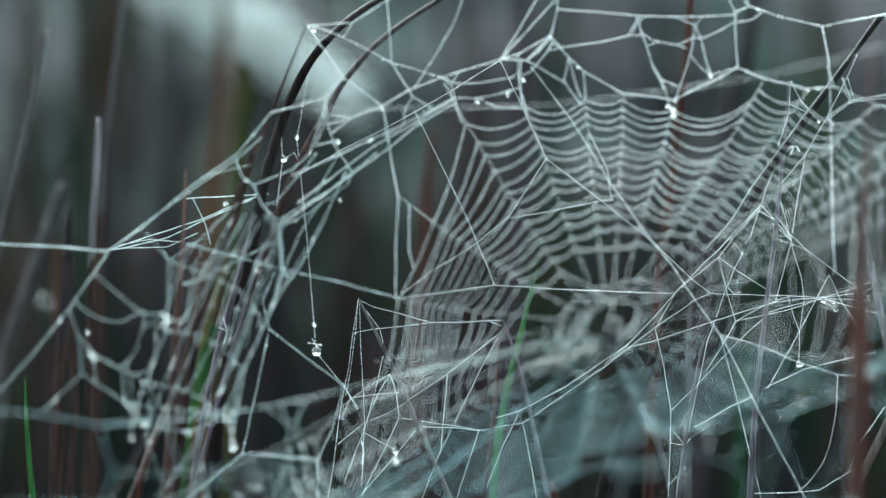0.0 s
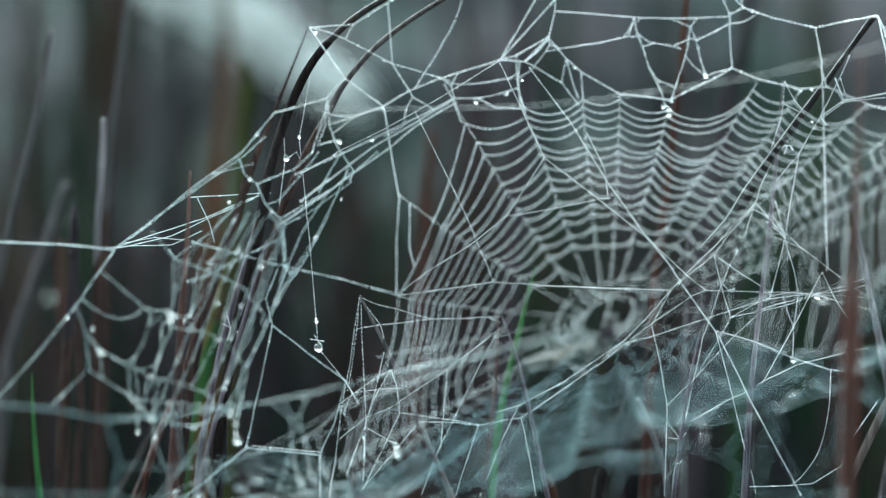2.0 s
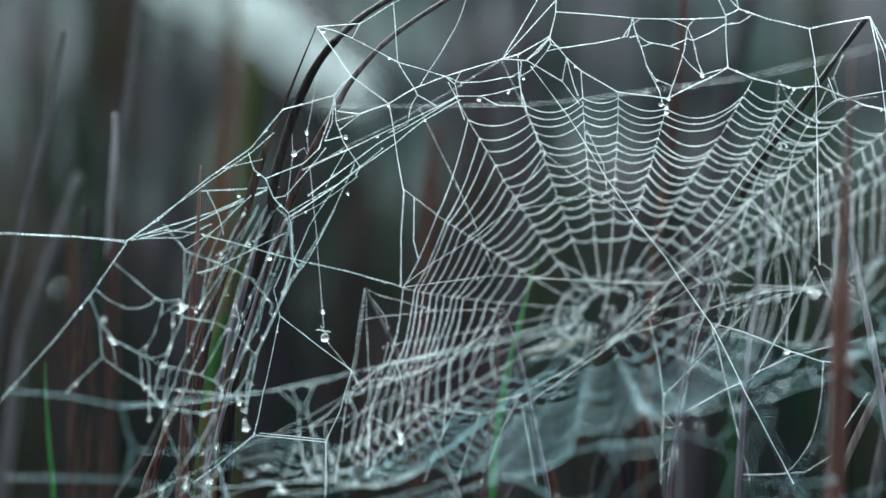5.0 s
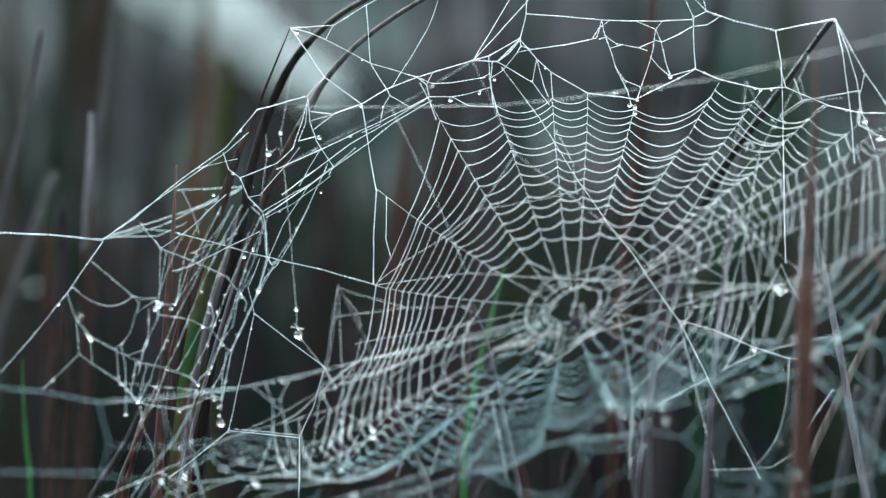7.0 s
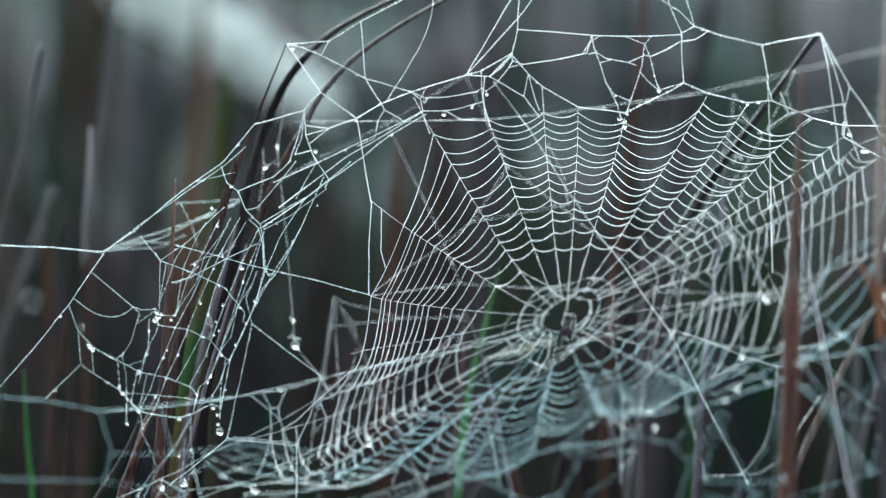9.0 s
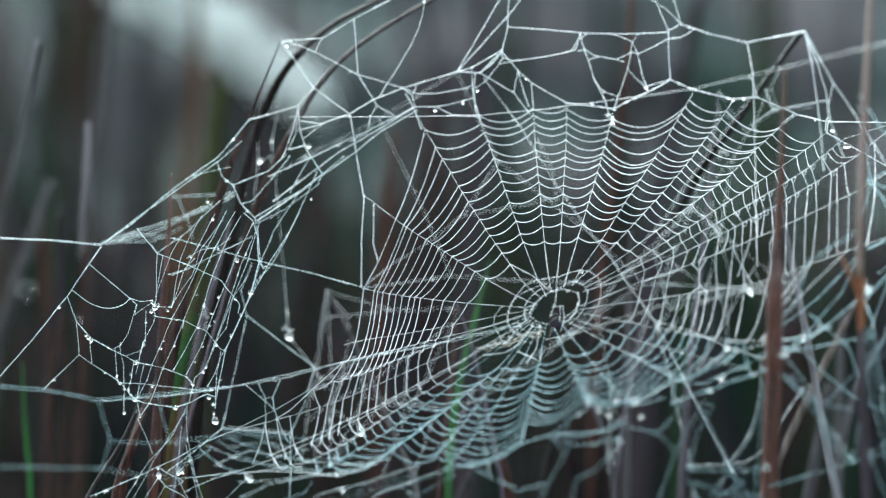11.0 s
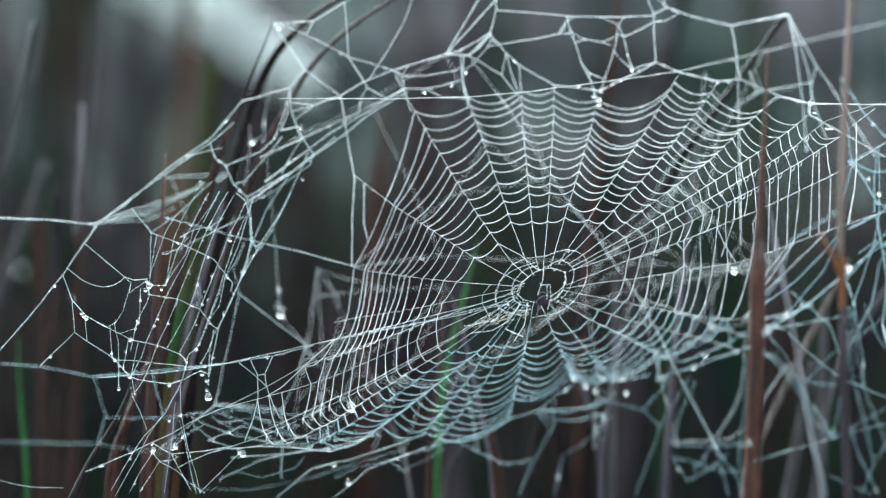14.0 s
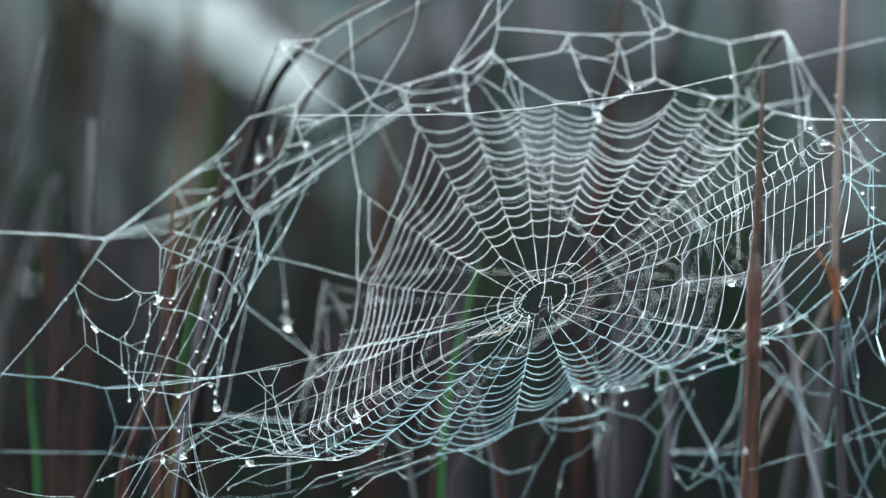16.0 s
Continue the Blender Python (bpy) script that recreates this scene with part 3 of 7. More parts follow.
spoke([(2.64, -6.40, 53.20), (1.45, -6.62, 52.33), (0.77, -6.74, 51.88), (-0.34, -6.92, 51.22), (-1.32, -7.10, 50.60), (-2.17, -7.25, 50.05), (-3.07, -7.40, 49.61), (-4.41, -7.60, 49.35)],
      [0.282, 0.347, 0.401, 0.440, 0.476, 0.511, 0.544, 0.581, 0.610, 0.638, 0.676, 0.702, 0.739, 0.766, 0.815, 0.850, 0.906])
spoke([(2.63, -6.40, 53.26), (1.61, -6.39, 52.58), (0.54, -6.37, 51.93), (-0.60, -6.36, 51.31), (-1.71, -6.34, 50.70), (-2.96, -6.33, 50.09), (-4.05, -6.31, 49.61), (-5.01, -6.30, 49.28)],
      [0.286, 0.343, 0.391, 0.433, 0.471, 0.509, 0.543, 0.571, 0.603, 0.632, 0.669, 0.699, 0.728, 0.759, 0.809, 0.846, 0.883, 0.925])
spoke([(2.60, -6.40, 53.32), (1.61, -6.22, 52.86), (0.50, -6.02, 52.36), (-0.03, -5.92, 52.11), (-0.87, -5.77, 51.73), (-2.21, -5.54, 51.15), (-3.14, -5.38, 50.83), (-4.22, -5.19, 50.53), (-5.39, -5.00, 50.21)],
      [0.269, 0.337, 0.369, 0.406, 0.445, 0.474, 0.503, 0.531, 0.556, 0.587, 0.620, 0.647, 0.671, 0.696, 0.794, 0.837, 0.874])
spoke([(2.60, -6.40, 53.38), (1.31, -6.11, 52.98), (0.09, -5.83, 52.53), (-0.68, -5.66, 52.24), (-1.44, -5.48, 51.96), (-2.22, -5.31, 51.70), (-3.15, -5.10, 51.37), (-4.16, -4.86, 50.79), (-5.26, -4.60, 50.24)],
      [0.261, 0.308, 0.351, 0.390, 0.424, 0.453, 0.482, 0.505, 0.529, 0.554, 0.579, 0.607, 0.637, 0.708])
spoke([(2.64, -6.40, 53.44), (1.62, -5.85, 53.07), (0.09, -5.08, 52.68), (-0.68, -4.69, 52.47), (-1.46, -4.30, 52.28), (-2.25, -3.91, 52.08), (-2.88, -3.60, 51.93)],
      [0.384, 0.447, 0.500, 0.550, 0.592, 0.628, 0.662, 0.690, 0.718, 0.746, 0.774, 0.814, 0.839, 0.893])
spoke([(2.75, -6.40, 53.52), (2.23, -5.99, 53.42), (1.63, -5.51, 53.29), (0.09, -4.32, 52.96), (-0.69, -3.73, 52.81), (-1.72, -2.97, 52.64), (-2.35, -2.50, 52.48)],
      [0.414, 0.474, 0.520, 0.571, 0.623, 0.666, 0.700, 0.727, 0.755, 0.789, 0.819, 0.853, 0.875, 0.931])
spoke([(2.83, -6.40, 53.56), (1.94, -5.41, 53.59), (0.87, -4.26, 53.67), (0.10, -3.44, 53.74), (-0.69, -2.61, 53.83), (-1.50, -1.78, 53.95), (-1.95, -1.30, 54.07)],
      [0.375, 0.446, 0.510, 0.569, 0.640, 0.670, 0.699, 0.742, 0.778, 0.815, 0.854, 0.884, 0.904, 0.966])

# turns that end on a spoke and do not cross to the next, by the gap's two spokes
TURNED_BACK = {1: ((0,), ()), 2: ((), (10,)), 5: ((), (11, 13, 15, 18)), 12: ((3, 4, 7, 10, 11, 12), (3, 4, 6, 18))}


def orb_silk():
    """The orb: spokes, and the sticky spiral turn by turn, sagging between them."""
    web = tagged(new("orb_web"), "large dew-covered orb web strung between reeds", "spider web")
    g = random.Random(11)
    count = len(SPOKES)
    for line, turns in SPOKES:
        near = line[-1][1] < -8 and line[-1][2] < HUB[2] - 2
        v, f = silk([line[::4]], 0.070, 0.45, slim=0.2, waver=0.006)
        mesh_object("radial_thread", v, f, SILK_LENS_TINT if near else SILK, web)
    steps = {}
    for i in range(count):
        j = (i + 1) % count
        lost_i, lost_j = TURNED_BACK.get(i, ((), ()))
        here = [k for k in range(len(SPOKES[i][1])) if k not in lost_i]
        there = [k for k in range(len(SPOKES[j][1])) if k not in lost_j]
        for k, m in zip(here, there):
            steps[i, k] = (j, m)
    begun = set(steps.values())
    breaks = (0, 8, 14, 24)
    starts = [s for s in steps if s not in begun or s[0] in breaks]
    for start in starts:
        line, at = [SPOKES[start[0]][1][start[1]]], start
        while at in steps:
            to = steps[at]
            p, q = SPOKES[at[0]][1][at[1]], SPOKES[to[0]][1][to[1]]
            span = math.hypot(q[0] - p[0], q[1] - p[1])
            ladder = at[0] in (8, 9, 10, 11, 12)
            sag = span * g.uniform(0.13, 0.19) * (0.6 if ladder else 1.0)
            bits = max(6, int(np.linalg.norm(q - p) / 0.12))
            line += [p + (q - p) * u - np.array([0, 0, 4 * sag * u * (1 - u)]) for u in np.linspace(0, 1, bits)[1:]]
            if at[0] in (9, 10) and to[1] > 8:
                line += [q + np.array(d) for d in ((-0.01, 0, -0.07), (0.03, 0, -0.10), (0.08, 0, -0.07), (0.11, 0, 0.05), (0.06, 0, 0.02), (0, 0, 0))]
            if at[0] == 24 and 9 < to[1] < 17:
                line += [q + np.array(d) for d in ((0, -0.02, -0.17), (0.012, 0, 0))]
            at = to
            if at[0] in breaks:
                break
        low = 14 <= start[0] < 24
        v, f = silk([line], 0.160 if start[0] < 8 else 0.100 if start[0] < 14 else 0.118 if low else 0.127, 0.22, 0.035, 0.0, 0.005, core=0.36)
        mesh_object("spiral_thread", v, f, SILK_LENS_TINT if low else SILK, web)
    return web


orb_web = orb_silk()

# ---- scaffold silk above the orb ----
thread(orb_web, "frame_thread", [(-4.17, 1.05, 61.05), (-3.68, 0.53, 60.91), (-3.22, 0.53, 60.71), (-1.99, 0.53, 60.07), (-0.71, 0.53, 59.68)], 0.17, 0.5)
thread(orb_web, "frame_thread", [(-1.52, -0, 59.33), (-0.7, -0, 59.65), (0.83, -0, 60.11)], 0.2, 0.5)
thread(orb_web, "frame_thread", [(-4.17, 1.05, 61.05), (-3.2, -0, 59.64), (-2.2, -0, 58.92), (-2.08, -0, 58.23), (-1.97, -0, 57.46), (-1.81, -0.42, 56.61)], 0.2, 0.4)
thread(orb_web, "frame_thread", [(-4.17, 1.05, 61.05), (-2.98, 0.35, 61.08), (-2.06, 0.35, 61.65), (-1.44, 0.35, 61.96), (-0.37, 0.35, 62.54)], 0.17, 0.5)
thread(orb_web, "frame_thread", [(-2.97, -0, 61.06), (-3.17, -0, 60.68)], 0.14, 0.3)
thread(orb_web, "frame_thread", [(-2.08, -0, 61.63), (-1.97, -0, 60.04), (-1.71, -0, 59.61), (-1.52, -0, 59.33), (-1.44, -0, 59.15)], 0.2, 0.4)
thread(orb_web, "frame_thread", [(-0.03, -0, 62.67), (-0.12, -0, 61.87), (-0.21, -0, 61.52), (-0.4, -0, 61.02), (-0.67, -0, 60.53), (-1.1, -0, 59.84), (-1.36, -0, 59.42)], 0.15, 0.6, bowed=True)
thread(orb_web, "frame_thread", [(-5.02, -0.21, 58.76), (-4.34, -0.21, 58.94), (-3.65, -0.21, 59.14), (-3.6, -0.21, 58.45), (-3.42, -0.21, 57.92), (-3.3, -0.21, 57.73)], 0.18, 0.4)
thread(orb_web, "frame_thread", [(-3.65, -0.21, 59.14), (-3.42, -0.21, 59.44), (-3.19, -0.21, 59.63)], 0.15, 0.4)
thread(orb_web, "frame_thread", [(-3.61, -0, 58.73), (-2.97, -0, 58.64), (-2.2, -0, 58.92), (-1.52, -0, 59.33)], 0.2, 0.4)
thread(orb_web, "frame_thread", [(-3.61, -0, 58.46), (-2.97, -0, 58.64)], 0.14, 0.3)
thread(orb_web, "frame_thread", [(-3.54, -0, 58.2), (-2.97, -0, 58.64)], 0.14, 0.4)
thread(orb_web, "frame_thread", [(-1.44, -0, 59.15), (-0.9, -0, 58.84), (-0.37, -0, 59.12), (-0.44, -0, 59.45), (-0.7, -0, 59.65)], 0.18, 0.4)
thread(orb_web, "frame_thread", [(-0.44, -0, 59.45), (-0.29, -0, 59.76)], 0.14, 0.3)
thread(orb_web, "frame_thread", [(-0.7, -0, 59.65), (-0.29, -0, 59.48), (0.24, -0, 59.5), (1.16, -0, 59.65)], 0.17, 0.5)
thread(orb_web, "frame_thread", [(-1.44, -0, 59.15), (-1.62, -0, 58.84), (-1.71, -0, 58.38), (-2.2, -0, 58.15)], 0.15, 0.5)
thread(orb_web, "frame_thread", [(-0.29, -0, 59.03), (-1.29, -0, 58.46), (-2.05, -0, 57.85), (-2.82, -0, 57.31), (-3.66, -0, 56.7), (-4.76, -0.84, 55.92)], 0.19, 0.4)
thread(orb_web, "frame_thread", [(-0.37, -0, 59.12), (-1.44, -0, 58.46), (-2.51, -0, 57.85), (-3.43, -0, 57.16), (-4.31, -0.84, 56.46)], 0.18, 0.4)
thread(orb_web, "frame_thread", [(-0.9, -0, 58.84), (-1.67, -0, 58.46), (-2.51, -0, 58.08), (-3.2, -0, 57.74), (-4.46, -0.84, 57.14)], 0.2, 0.5)
thread(orb_web, "frame_thread", [(0.24, -0, 59.12), (-0.37, -0, 59.12), (-0.9, -0, 58.84)], 0.17, 0.5)
thread(orb_web, "frame_thread", [(1.29, -0, 59.38), (0.7, -0, 59.21), (0.24, -0, 59.12)], 0.17, 0.6)
thread(orb_web, "frame_thread", [(-3.66, -0, 59.07), (-3.81, -0, 58.46), (-4.04, -0, 57.8)], 0.16, 0.6)
thread(orb_web, "frame_thread", [(-3.66, -0, 59.03), (-3.73, -0, 58.38), (-3.92, -0, 57.92), (-3.43, -0, 58.05)], 0.16, 0.6)
thread(orb_web, "frame_thread", [(0.83, -0, 60.11), (1.47, -0, 60.07), (2.08, -0, 60.68)], 0.24, 0.3)
thread(orb_web, "frame_thread", [(0.83, -0, 60.11), (1.24, -0, 60.22), (1.78, -0, 60.53), (2.08, -0, 60.71)], 0.2, 0.4)
thread(orb_web, "frame_thread", [(0.83, -0, 60.11), (1.85, -0, 61.84), (2.46, -0, 62.82)], 0.2, 0.3)
thread(orb_web, "frame_thread", [(0.83, -0, 60.11), (2.16, -0, 61.57), (2.42, -0, 61.87), (3.08, -0, 62.82)], 0.2, 0.3)
thread(orb_web, "frame_thread", [(1.47, -0, 60.07), (1.78, -0, 60.3), (2.08, -0, 60.65)], 0.26, 0.3)
thread(orb_web, "frame_thread", [(2.36, -0, 62.82), (2.27, -0, 61.87), (2.25, -0, 61.37), (2.16, -0, 60.98), (2.08, -0, 60.68)], 0.2, 0.4)
thread(orb_web, "frame_thread", [(2.23, -0, 61.37), (3.31, -0, 61.29), (4.3, -0, 61.2), (4.99, -0, 61.17), (5.91, -0, 61.17), (6.75, -0, 61.21)], 0.2, 0.3)
thread(orb_web, "frame_thread", [(2.08, -0, 60.68), (2.11, -0, 60.49), (2.39, -0, 60.4), (3.31, -0, 60.53), (4.15, -0, 60.71), (4.22, -0, 60.91), (4.3, -0, 61.2)], 0.18, 0.4)
thread(orb_web, "frame_thread", [(2.39, -0, 60.4), (2.01, -0, 60.33), (1.62, -0, 59.84), (1.24, -0, 59.61)], 0.17, 0.4)
thread(orb_web, "frame_thread", [(2.01, -0, 60.33), (2.11, -0, 60.49)], 0.2, 0.3)
thread(orb_web, "frame_thread", [(2.08, -0, 60.68), (2.54, -0, 60.14), (2.92, -0, 59.79), (3.92, -0, 59.22), (4.84, -0, 59.12), (5.17, -0, 59.06)], 0.2, 0.3)
thread(orb_web, "frame_thread", [(4.3, -0, 61.2), (4.35, -0, 60.91), (4.53, -0, 60.37), (4.68, -0, 59.91), (4.99, -0, 59.3), (5.11, -0, 58.87)], 0.19, 0.6)
thread(orb_web, "frame_thread", [(4.68, -0, 59.91), (4.91, -0, 59.56), (5.37, -0, 59.38)], 0.15, 0.6)
thread(orb_web, "frame_thread", [(4.04, -0, 60.68), (4.22, -0, 60.98), (4.53, -0, 61.2)], 0.15, 0.3)
thread(orb_web, "frame_thread", [(4.35, -0, 60.8), (4.68, -0, 60.56), (5.3, -0, 60.45), (5.53, -0, 60.37)], 0.17, 0.6)
thread(orb_web, "frame_thread", [(4.35, -0, 60.71), (4.45, -0, 60.74), (4.22, -0, 60.68)], 0.2, 0.3)
thread(orb_web, "frame_thread", [(4.5, -0, 60.43), (4.84, -0, 60.53)], 0.15, 0.4)
thread(orb_web, "frame_thread", [(5.3, -0, 60.45), (5.76, -0, 60.65), (5.91, -0, 60.6)], 0.16, 0.4)
thread(orb_web, "frame_thread", [(5.22, -0, 61.17), (5.76, -0, 60.95), (5.94, -0, 61.17)], 0.16, 0.5)
thread(orb_web, "frame_thread", [(5.76, -0, 60.95), (5.68, -0, 60.37), (5.6, -0, 60.07), (5.37, -0, 59.42), (5.22, -0, 58.99)], 0.2, 0.5)
thread(orb_web, "frame_thread", [(5.76, -0, 60.95), (5.91, -0, 60.6), (6.03, -0, 60.07), (6.14, -0, 59.73)], 0.17, 0.6)
thread(orb_web, "frame_thread", [(5.6, -0, 60.22), (5.83, -0, 59.94), (6.14, -0, 59.68)], 0.17, 0.6)
thread(orb_web, "frame_thread", [(6.14, -0, 59.68), (6.83, -0, 59.87)], 0.16, 0.5)
thread(orb_web, "frame_thread", [(5.91, -0, 60.6), (6.37, -0, 60.8), (6.75, -0, 61.02), (7.13, -0, 61.06), (7.36, -0, 61.2), (7.52, -0, 61.32)], 0.17, 0.4)
thread(orb_web, "frame_thread", [(6.21, -0, 62.67), (6.52, -0, 61.87), (6.78, -0, 61.26)], 0.19, 0.5)
thread(orb_web, "frame_thread", [(6.78, -0, 61.26), (7.13, -0, 61.44)], 0.2, 0.4)
thread(orb_web, "frame_thread", [(6.78, -0, 61.26), (6.77, -0, 60.83), (6.8, -0, 60.37), (6.83, -0, 59.88)], 0.21, 0.4)
thread(orb_web, "frame_thread", [(6.08, 0.35, 62.31), (6.73, 0.35, 61.9), (7.16, 0.35, 61.47), (7.05, 0.35, 61.87), (6.78, 0.35, 62.7)], 0.19, 0.5)
thread(orb_web, "frame_thread", [(7.17, 0.53, 61.48), (7.97, 0.88, 61.23), (9.14, 1.4, 61), (9.83, 0.88, 61.12), (10.93, 2.62, 61.4)], 0.2, 0.8)
thread(orb_web, "frame_thread", [(5.17, -0, 59.03), (6.37, -0, 59.61), (6.83, -0, 59.87), (7.44, -0, 59.61), (8.05, -0, 59.45), (8.59, -0, 59.33), (9.28, -0, 59.38)], 0.21, 0.6)
thread(orb_web, "frame_thread", [(9.14, 1.4, 61), (9.21, 0.53, 60.1), (9.25, 0.53, 58.71), (9.28, 0.53, 57.17), (9.24, -0, 55.93), (9.19, -0.84, 54.64)], 0.17, 0.5)
thread(orb_web, "frame_thread", [(9.18, 0.53, 59.94), (9.33, 0.53, 59.4)], 0.17, 0.4)
thread(orb_web, "frame_thread", [(9.21, -0.63, 59.35), (10.35, -0.63, 58.86), (11, -2.1, 58.6), (13.24, -5.04, 58.45)], 0.18, 0.3)
thread(orb_web, "frame_thread", [(10.93, 2.62, 61.4), (11.02, 1.75, 60.48), (11.25, 1.75, 58.76), (11.36, 1.75, 57.36)], 0.22, 0.3)
thread(orb_web, "frame_thread", [(10.93, 2.62, 61.4), (11.17, 1.75, 60.48), (11.41, 1.75, 59.7), (11.56, 1.75, 58.76), (11.92, 1.75, 57.75)], 0.2, 0.3)
thread(orb_web, "frame_thread", [(10.91, 2.45, 61.38), (11.34, 2.45, 60.6), (11.73, 2.45, 59.89), (12.12, 2.45, 59.34), (13.46, 2.45, 57.22)], 0.26, 0.6)
thread(orb_web, "frame_thread", [(11.64, 1.75, 59.85), (11.48, 1.75, 59.15), (11.53, 1.75, 58.73)], 0.2, 0.3)
thread(orb_web, "frame_thread", [(11.53, 1.75, 59.38), (10.24, 1.75, 59.15), (9.92, 1.75, 59.1), (9.69, 1.75, 59.7)], 0.22, 0.3)
thread(orb_web, "frame_thread", [(9.92, 1.75, 59.1), (9.3, 1.75, 58.68), (9.46, 1.75, 58.45)], 0.2, 0.3)
thread(orb_web, "frame_thread", [(11, -2.1, 58.6), (11, -2.1, 58.27), (11.53, -2.1, 58), (13.1, -2.1, 57.11)], 0.2, 0.6)
thread(orb_web, "frame_thread", [(2.92, -0, 59.79), (2.97, -0, 59.07)], 0.17, 0.4)
thread(orb_web, "frame_thread", [(2.54, -0, 60.14), (2.42, -0, 59.52), (2.88, -0, 58.9)], 0.17, 0.5)
thread(orb_web, "frame_thread", [(2.54, -0, 60.14), (2.72, -0, 59.45), (2.85, -0, 59.12)], 0.17, 0.4)
thread(orb_web, "frame_thread", [(1.24, -0, 60.22), (1.26, -0, 59.76), (1.29, -0, 59.38), (1.47, -0, 58.69)], 0.18, 0.5)
thread(orb_web, "frame_thread", [(1.29, -0, 59.76), (1.01, -0, 59.61)], 0.14, 0.4)
thread(orb_web, "frame_thread", [(1.47, -0, 60.07), (2.42, -0, 59.52)], 0.17, 0.4)
thread(orb_web, "frame_thread", [(0.24, -0, 59.12), (0.7, -0, 58.87), (1.47, -0, 58.84)], 0.15, 0.3)
thread(orb_web, "frame_thread", [(-0.18, -0, 58.49), (-0.39, -0, 59.07), (-0.62, -0, 59.49)], 0.17, 0.4)
thread(orb_web, "frame_thread", [(1.36, -0, 58.9), (1.29, -0, 59.56), (1.33, -0, 60.06)], 0.17, 0.4)
thread(orb_web, "frame_thread", [(10.09, -2.1, 58.81), (9.74, -2.1, 58.56)], 0.17, 0.3)
thread(orb_web, "frame_thread", [(10.82, -3.15, 58.31), (10.85, -3.15, 58.62), (10.9, -3.15, 58.67)], 0.17, 0.3)
thread(orb_web, "frame_thread", [(-1.78, -1.05, 56.61), (-1.86, -1.05, 55.28), (-1.86, -1.05, 54.05)], 0.2, 0.3)
thread(orb_web, "frame_thread", [(-1.52, -0.63, 56.39), (-1.54, -0.63, 55.28), (-1.41, -0.63, 54.79)], 0.18, 0.3)
thread(orb_web, "frame_thread", [(3.24, -6.51, 53.58), (3.46, -6.51, 53.61), (3.44, -6.51, 53.08)], 0.09, 0.8)
thread(orb_web, "frame_thread", [(2.43, -6.51, 53.11), (2.05, -6.51, 52.65), (1.59, -6.51, 52.56), (1.25, -6.51, 52.5)], 0.1, 1)
thread(orb_web, "frame_thread", [(2.74, -6.51, 53.11), (2.43, -6.51, 52.65), (1.97, -6.51, 52.38), (1.43, -6.51, 52.32)], 0.1, 1)
thread(orb_web, "frame_thread", [(2.93, -6.51, 53.11), (2.84, -6.51, 52.5), (2.58, -6.51, 52.11)], 0.1, 1)
thread(orb_web, "frame_thread", [(2.35, -6.51, 52.42), (2.58, -6.51, 52.31), (2.81, -6.51, 52.22)], 0.1, 1)
thread(orb_web, "hub_ring", [(3.25, -6.45, 53.99), (3.51, -6.45, 54.06), (3.74, -6.45, 54.01), (3.91, -6.45, 53.95), (3.95, -6.45, 53.74), (3.89, -6.45, 53.48), (3.66, -6.45, 53.24), (3.37, -6.45, 53.15), (3.05, -6.45, 53.15), (2.82, -6.45, 53.20), (2.64, -6.45, 53.38), (2.75, -6.45, 53.62), (2.95, -6.45, 53.82), (3.13, -6.45, 53.94), (3.25, -6.45, 53.99)], 0.085, 0.9)
thread(orb_web, "hub_ring", [(3.21, -6.45, 54.12), (2.90, -6.45, 54.02), (2.71, -6.45, 53.87), (2.55, -6.45, 53.67), (2.51, -6.45, 53.41), (2.58, -6.45, 53.18), (2.79, -6.45, 53.06), (3.01, -6.45, 53.03)], 0.075, 0.8)
thread(orb_web, "hub_ring", [(3.37, -6.45, 54.06), (3.54, -6.45, 54.12), (3.68, -6.45, 54.23), (3.86, -6.45, 54.26), (4.04, -6.45, 54.17), (4.18, -6.45, 53.98), (4.16, -6.45, 53.75), (4.07, -6.45, 53.51), (3.92, -6.45, 53.30), (3.71, -6.45, 53.13)], 0.075, 0.8)
thread(orb_web, "hub_ring", [(2.55, -6.40, 52.85), (2.26, -6.40, 52.92), (2.08, -6.40, 53.09), (2.07, -6.40, 53.37), (2.17, -6.40, 53.67), (2.33, -6.40, 53.90), (2.53, -6.40, 54.14), (2.86, -6.40, 54.30), (3.16, -6.40, 54.35), (3.41, -6.40, 54.36), (3.68, -6.40, 54.47), (3.97, -6.40, 54.54), (4.23, -6.40, 54.51), (4.44, -6.40, 54.38), (4.53, -6.40, 54.21), (4.53, -6.40, 53.81), (4.41, -6.40, 53.48), (4.16, -6.40, 53.16), (3.89, -6.40, 52.93), (3.66, -6.40, 52.83), (3.31, -6.40, 52.77), (3.05, -6.40, 52.72)], 0.085, 0.5)
thread(orb_web, "hub_ring", [(3.13, -6.42, 54.20), (2.83, -6.42, 54.11), (2.45, -6.42, 53.93), (2.25, -6.42, 53.77), (2.16, -6.42, 53.56), (2.07, -6.42, 53.26), (2.16, -6.42, 53.02), (2.40, -6.42, 52.86), (2.76, -6.42, 52.79)], 0.075, 0.6)
thread(orb_web, "hub_ring", [(2.86, -6.45, 53.64), (2.61, -6.45, 53.58), (2.52, -6.45, 53.41), (2.55, -6.45, 53.21), (2.75, -6.45, 53.08), (2.98, -6.45, 53.03)], 0.07, 0.8)
thread(orb_web, "hub_ring", [(2.98, -6.47, 53.82), (2.76, -6.47, 53.67), (2.72, -6.47, 53.44), (2.63, -6.47, 53.29), (2.73, -6.47, 53.15), (2.95, -6.47, 53.11)], 0.07, 0.8)
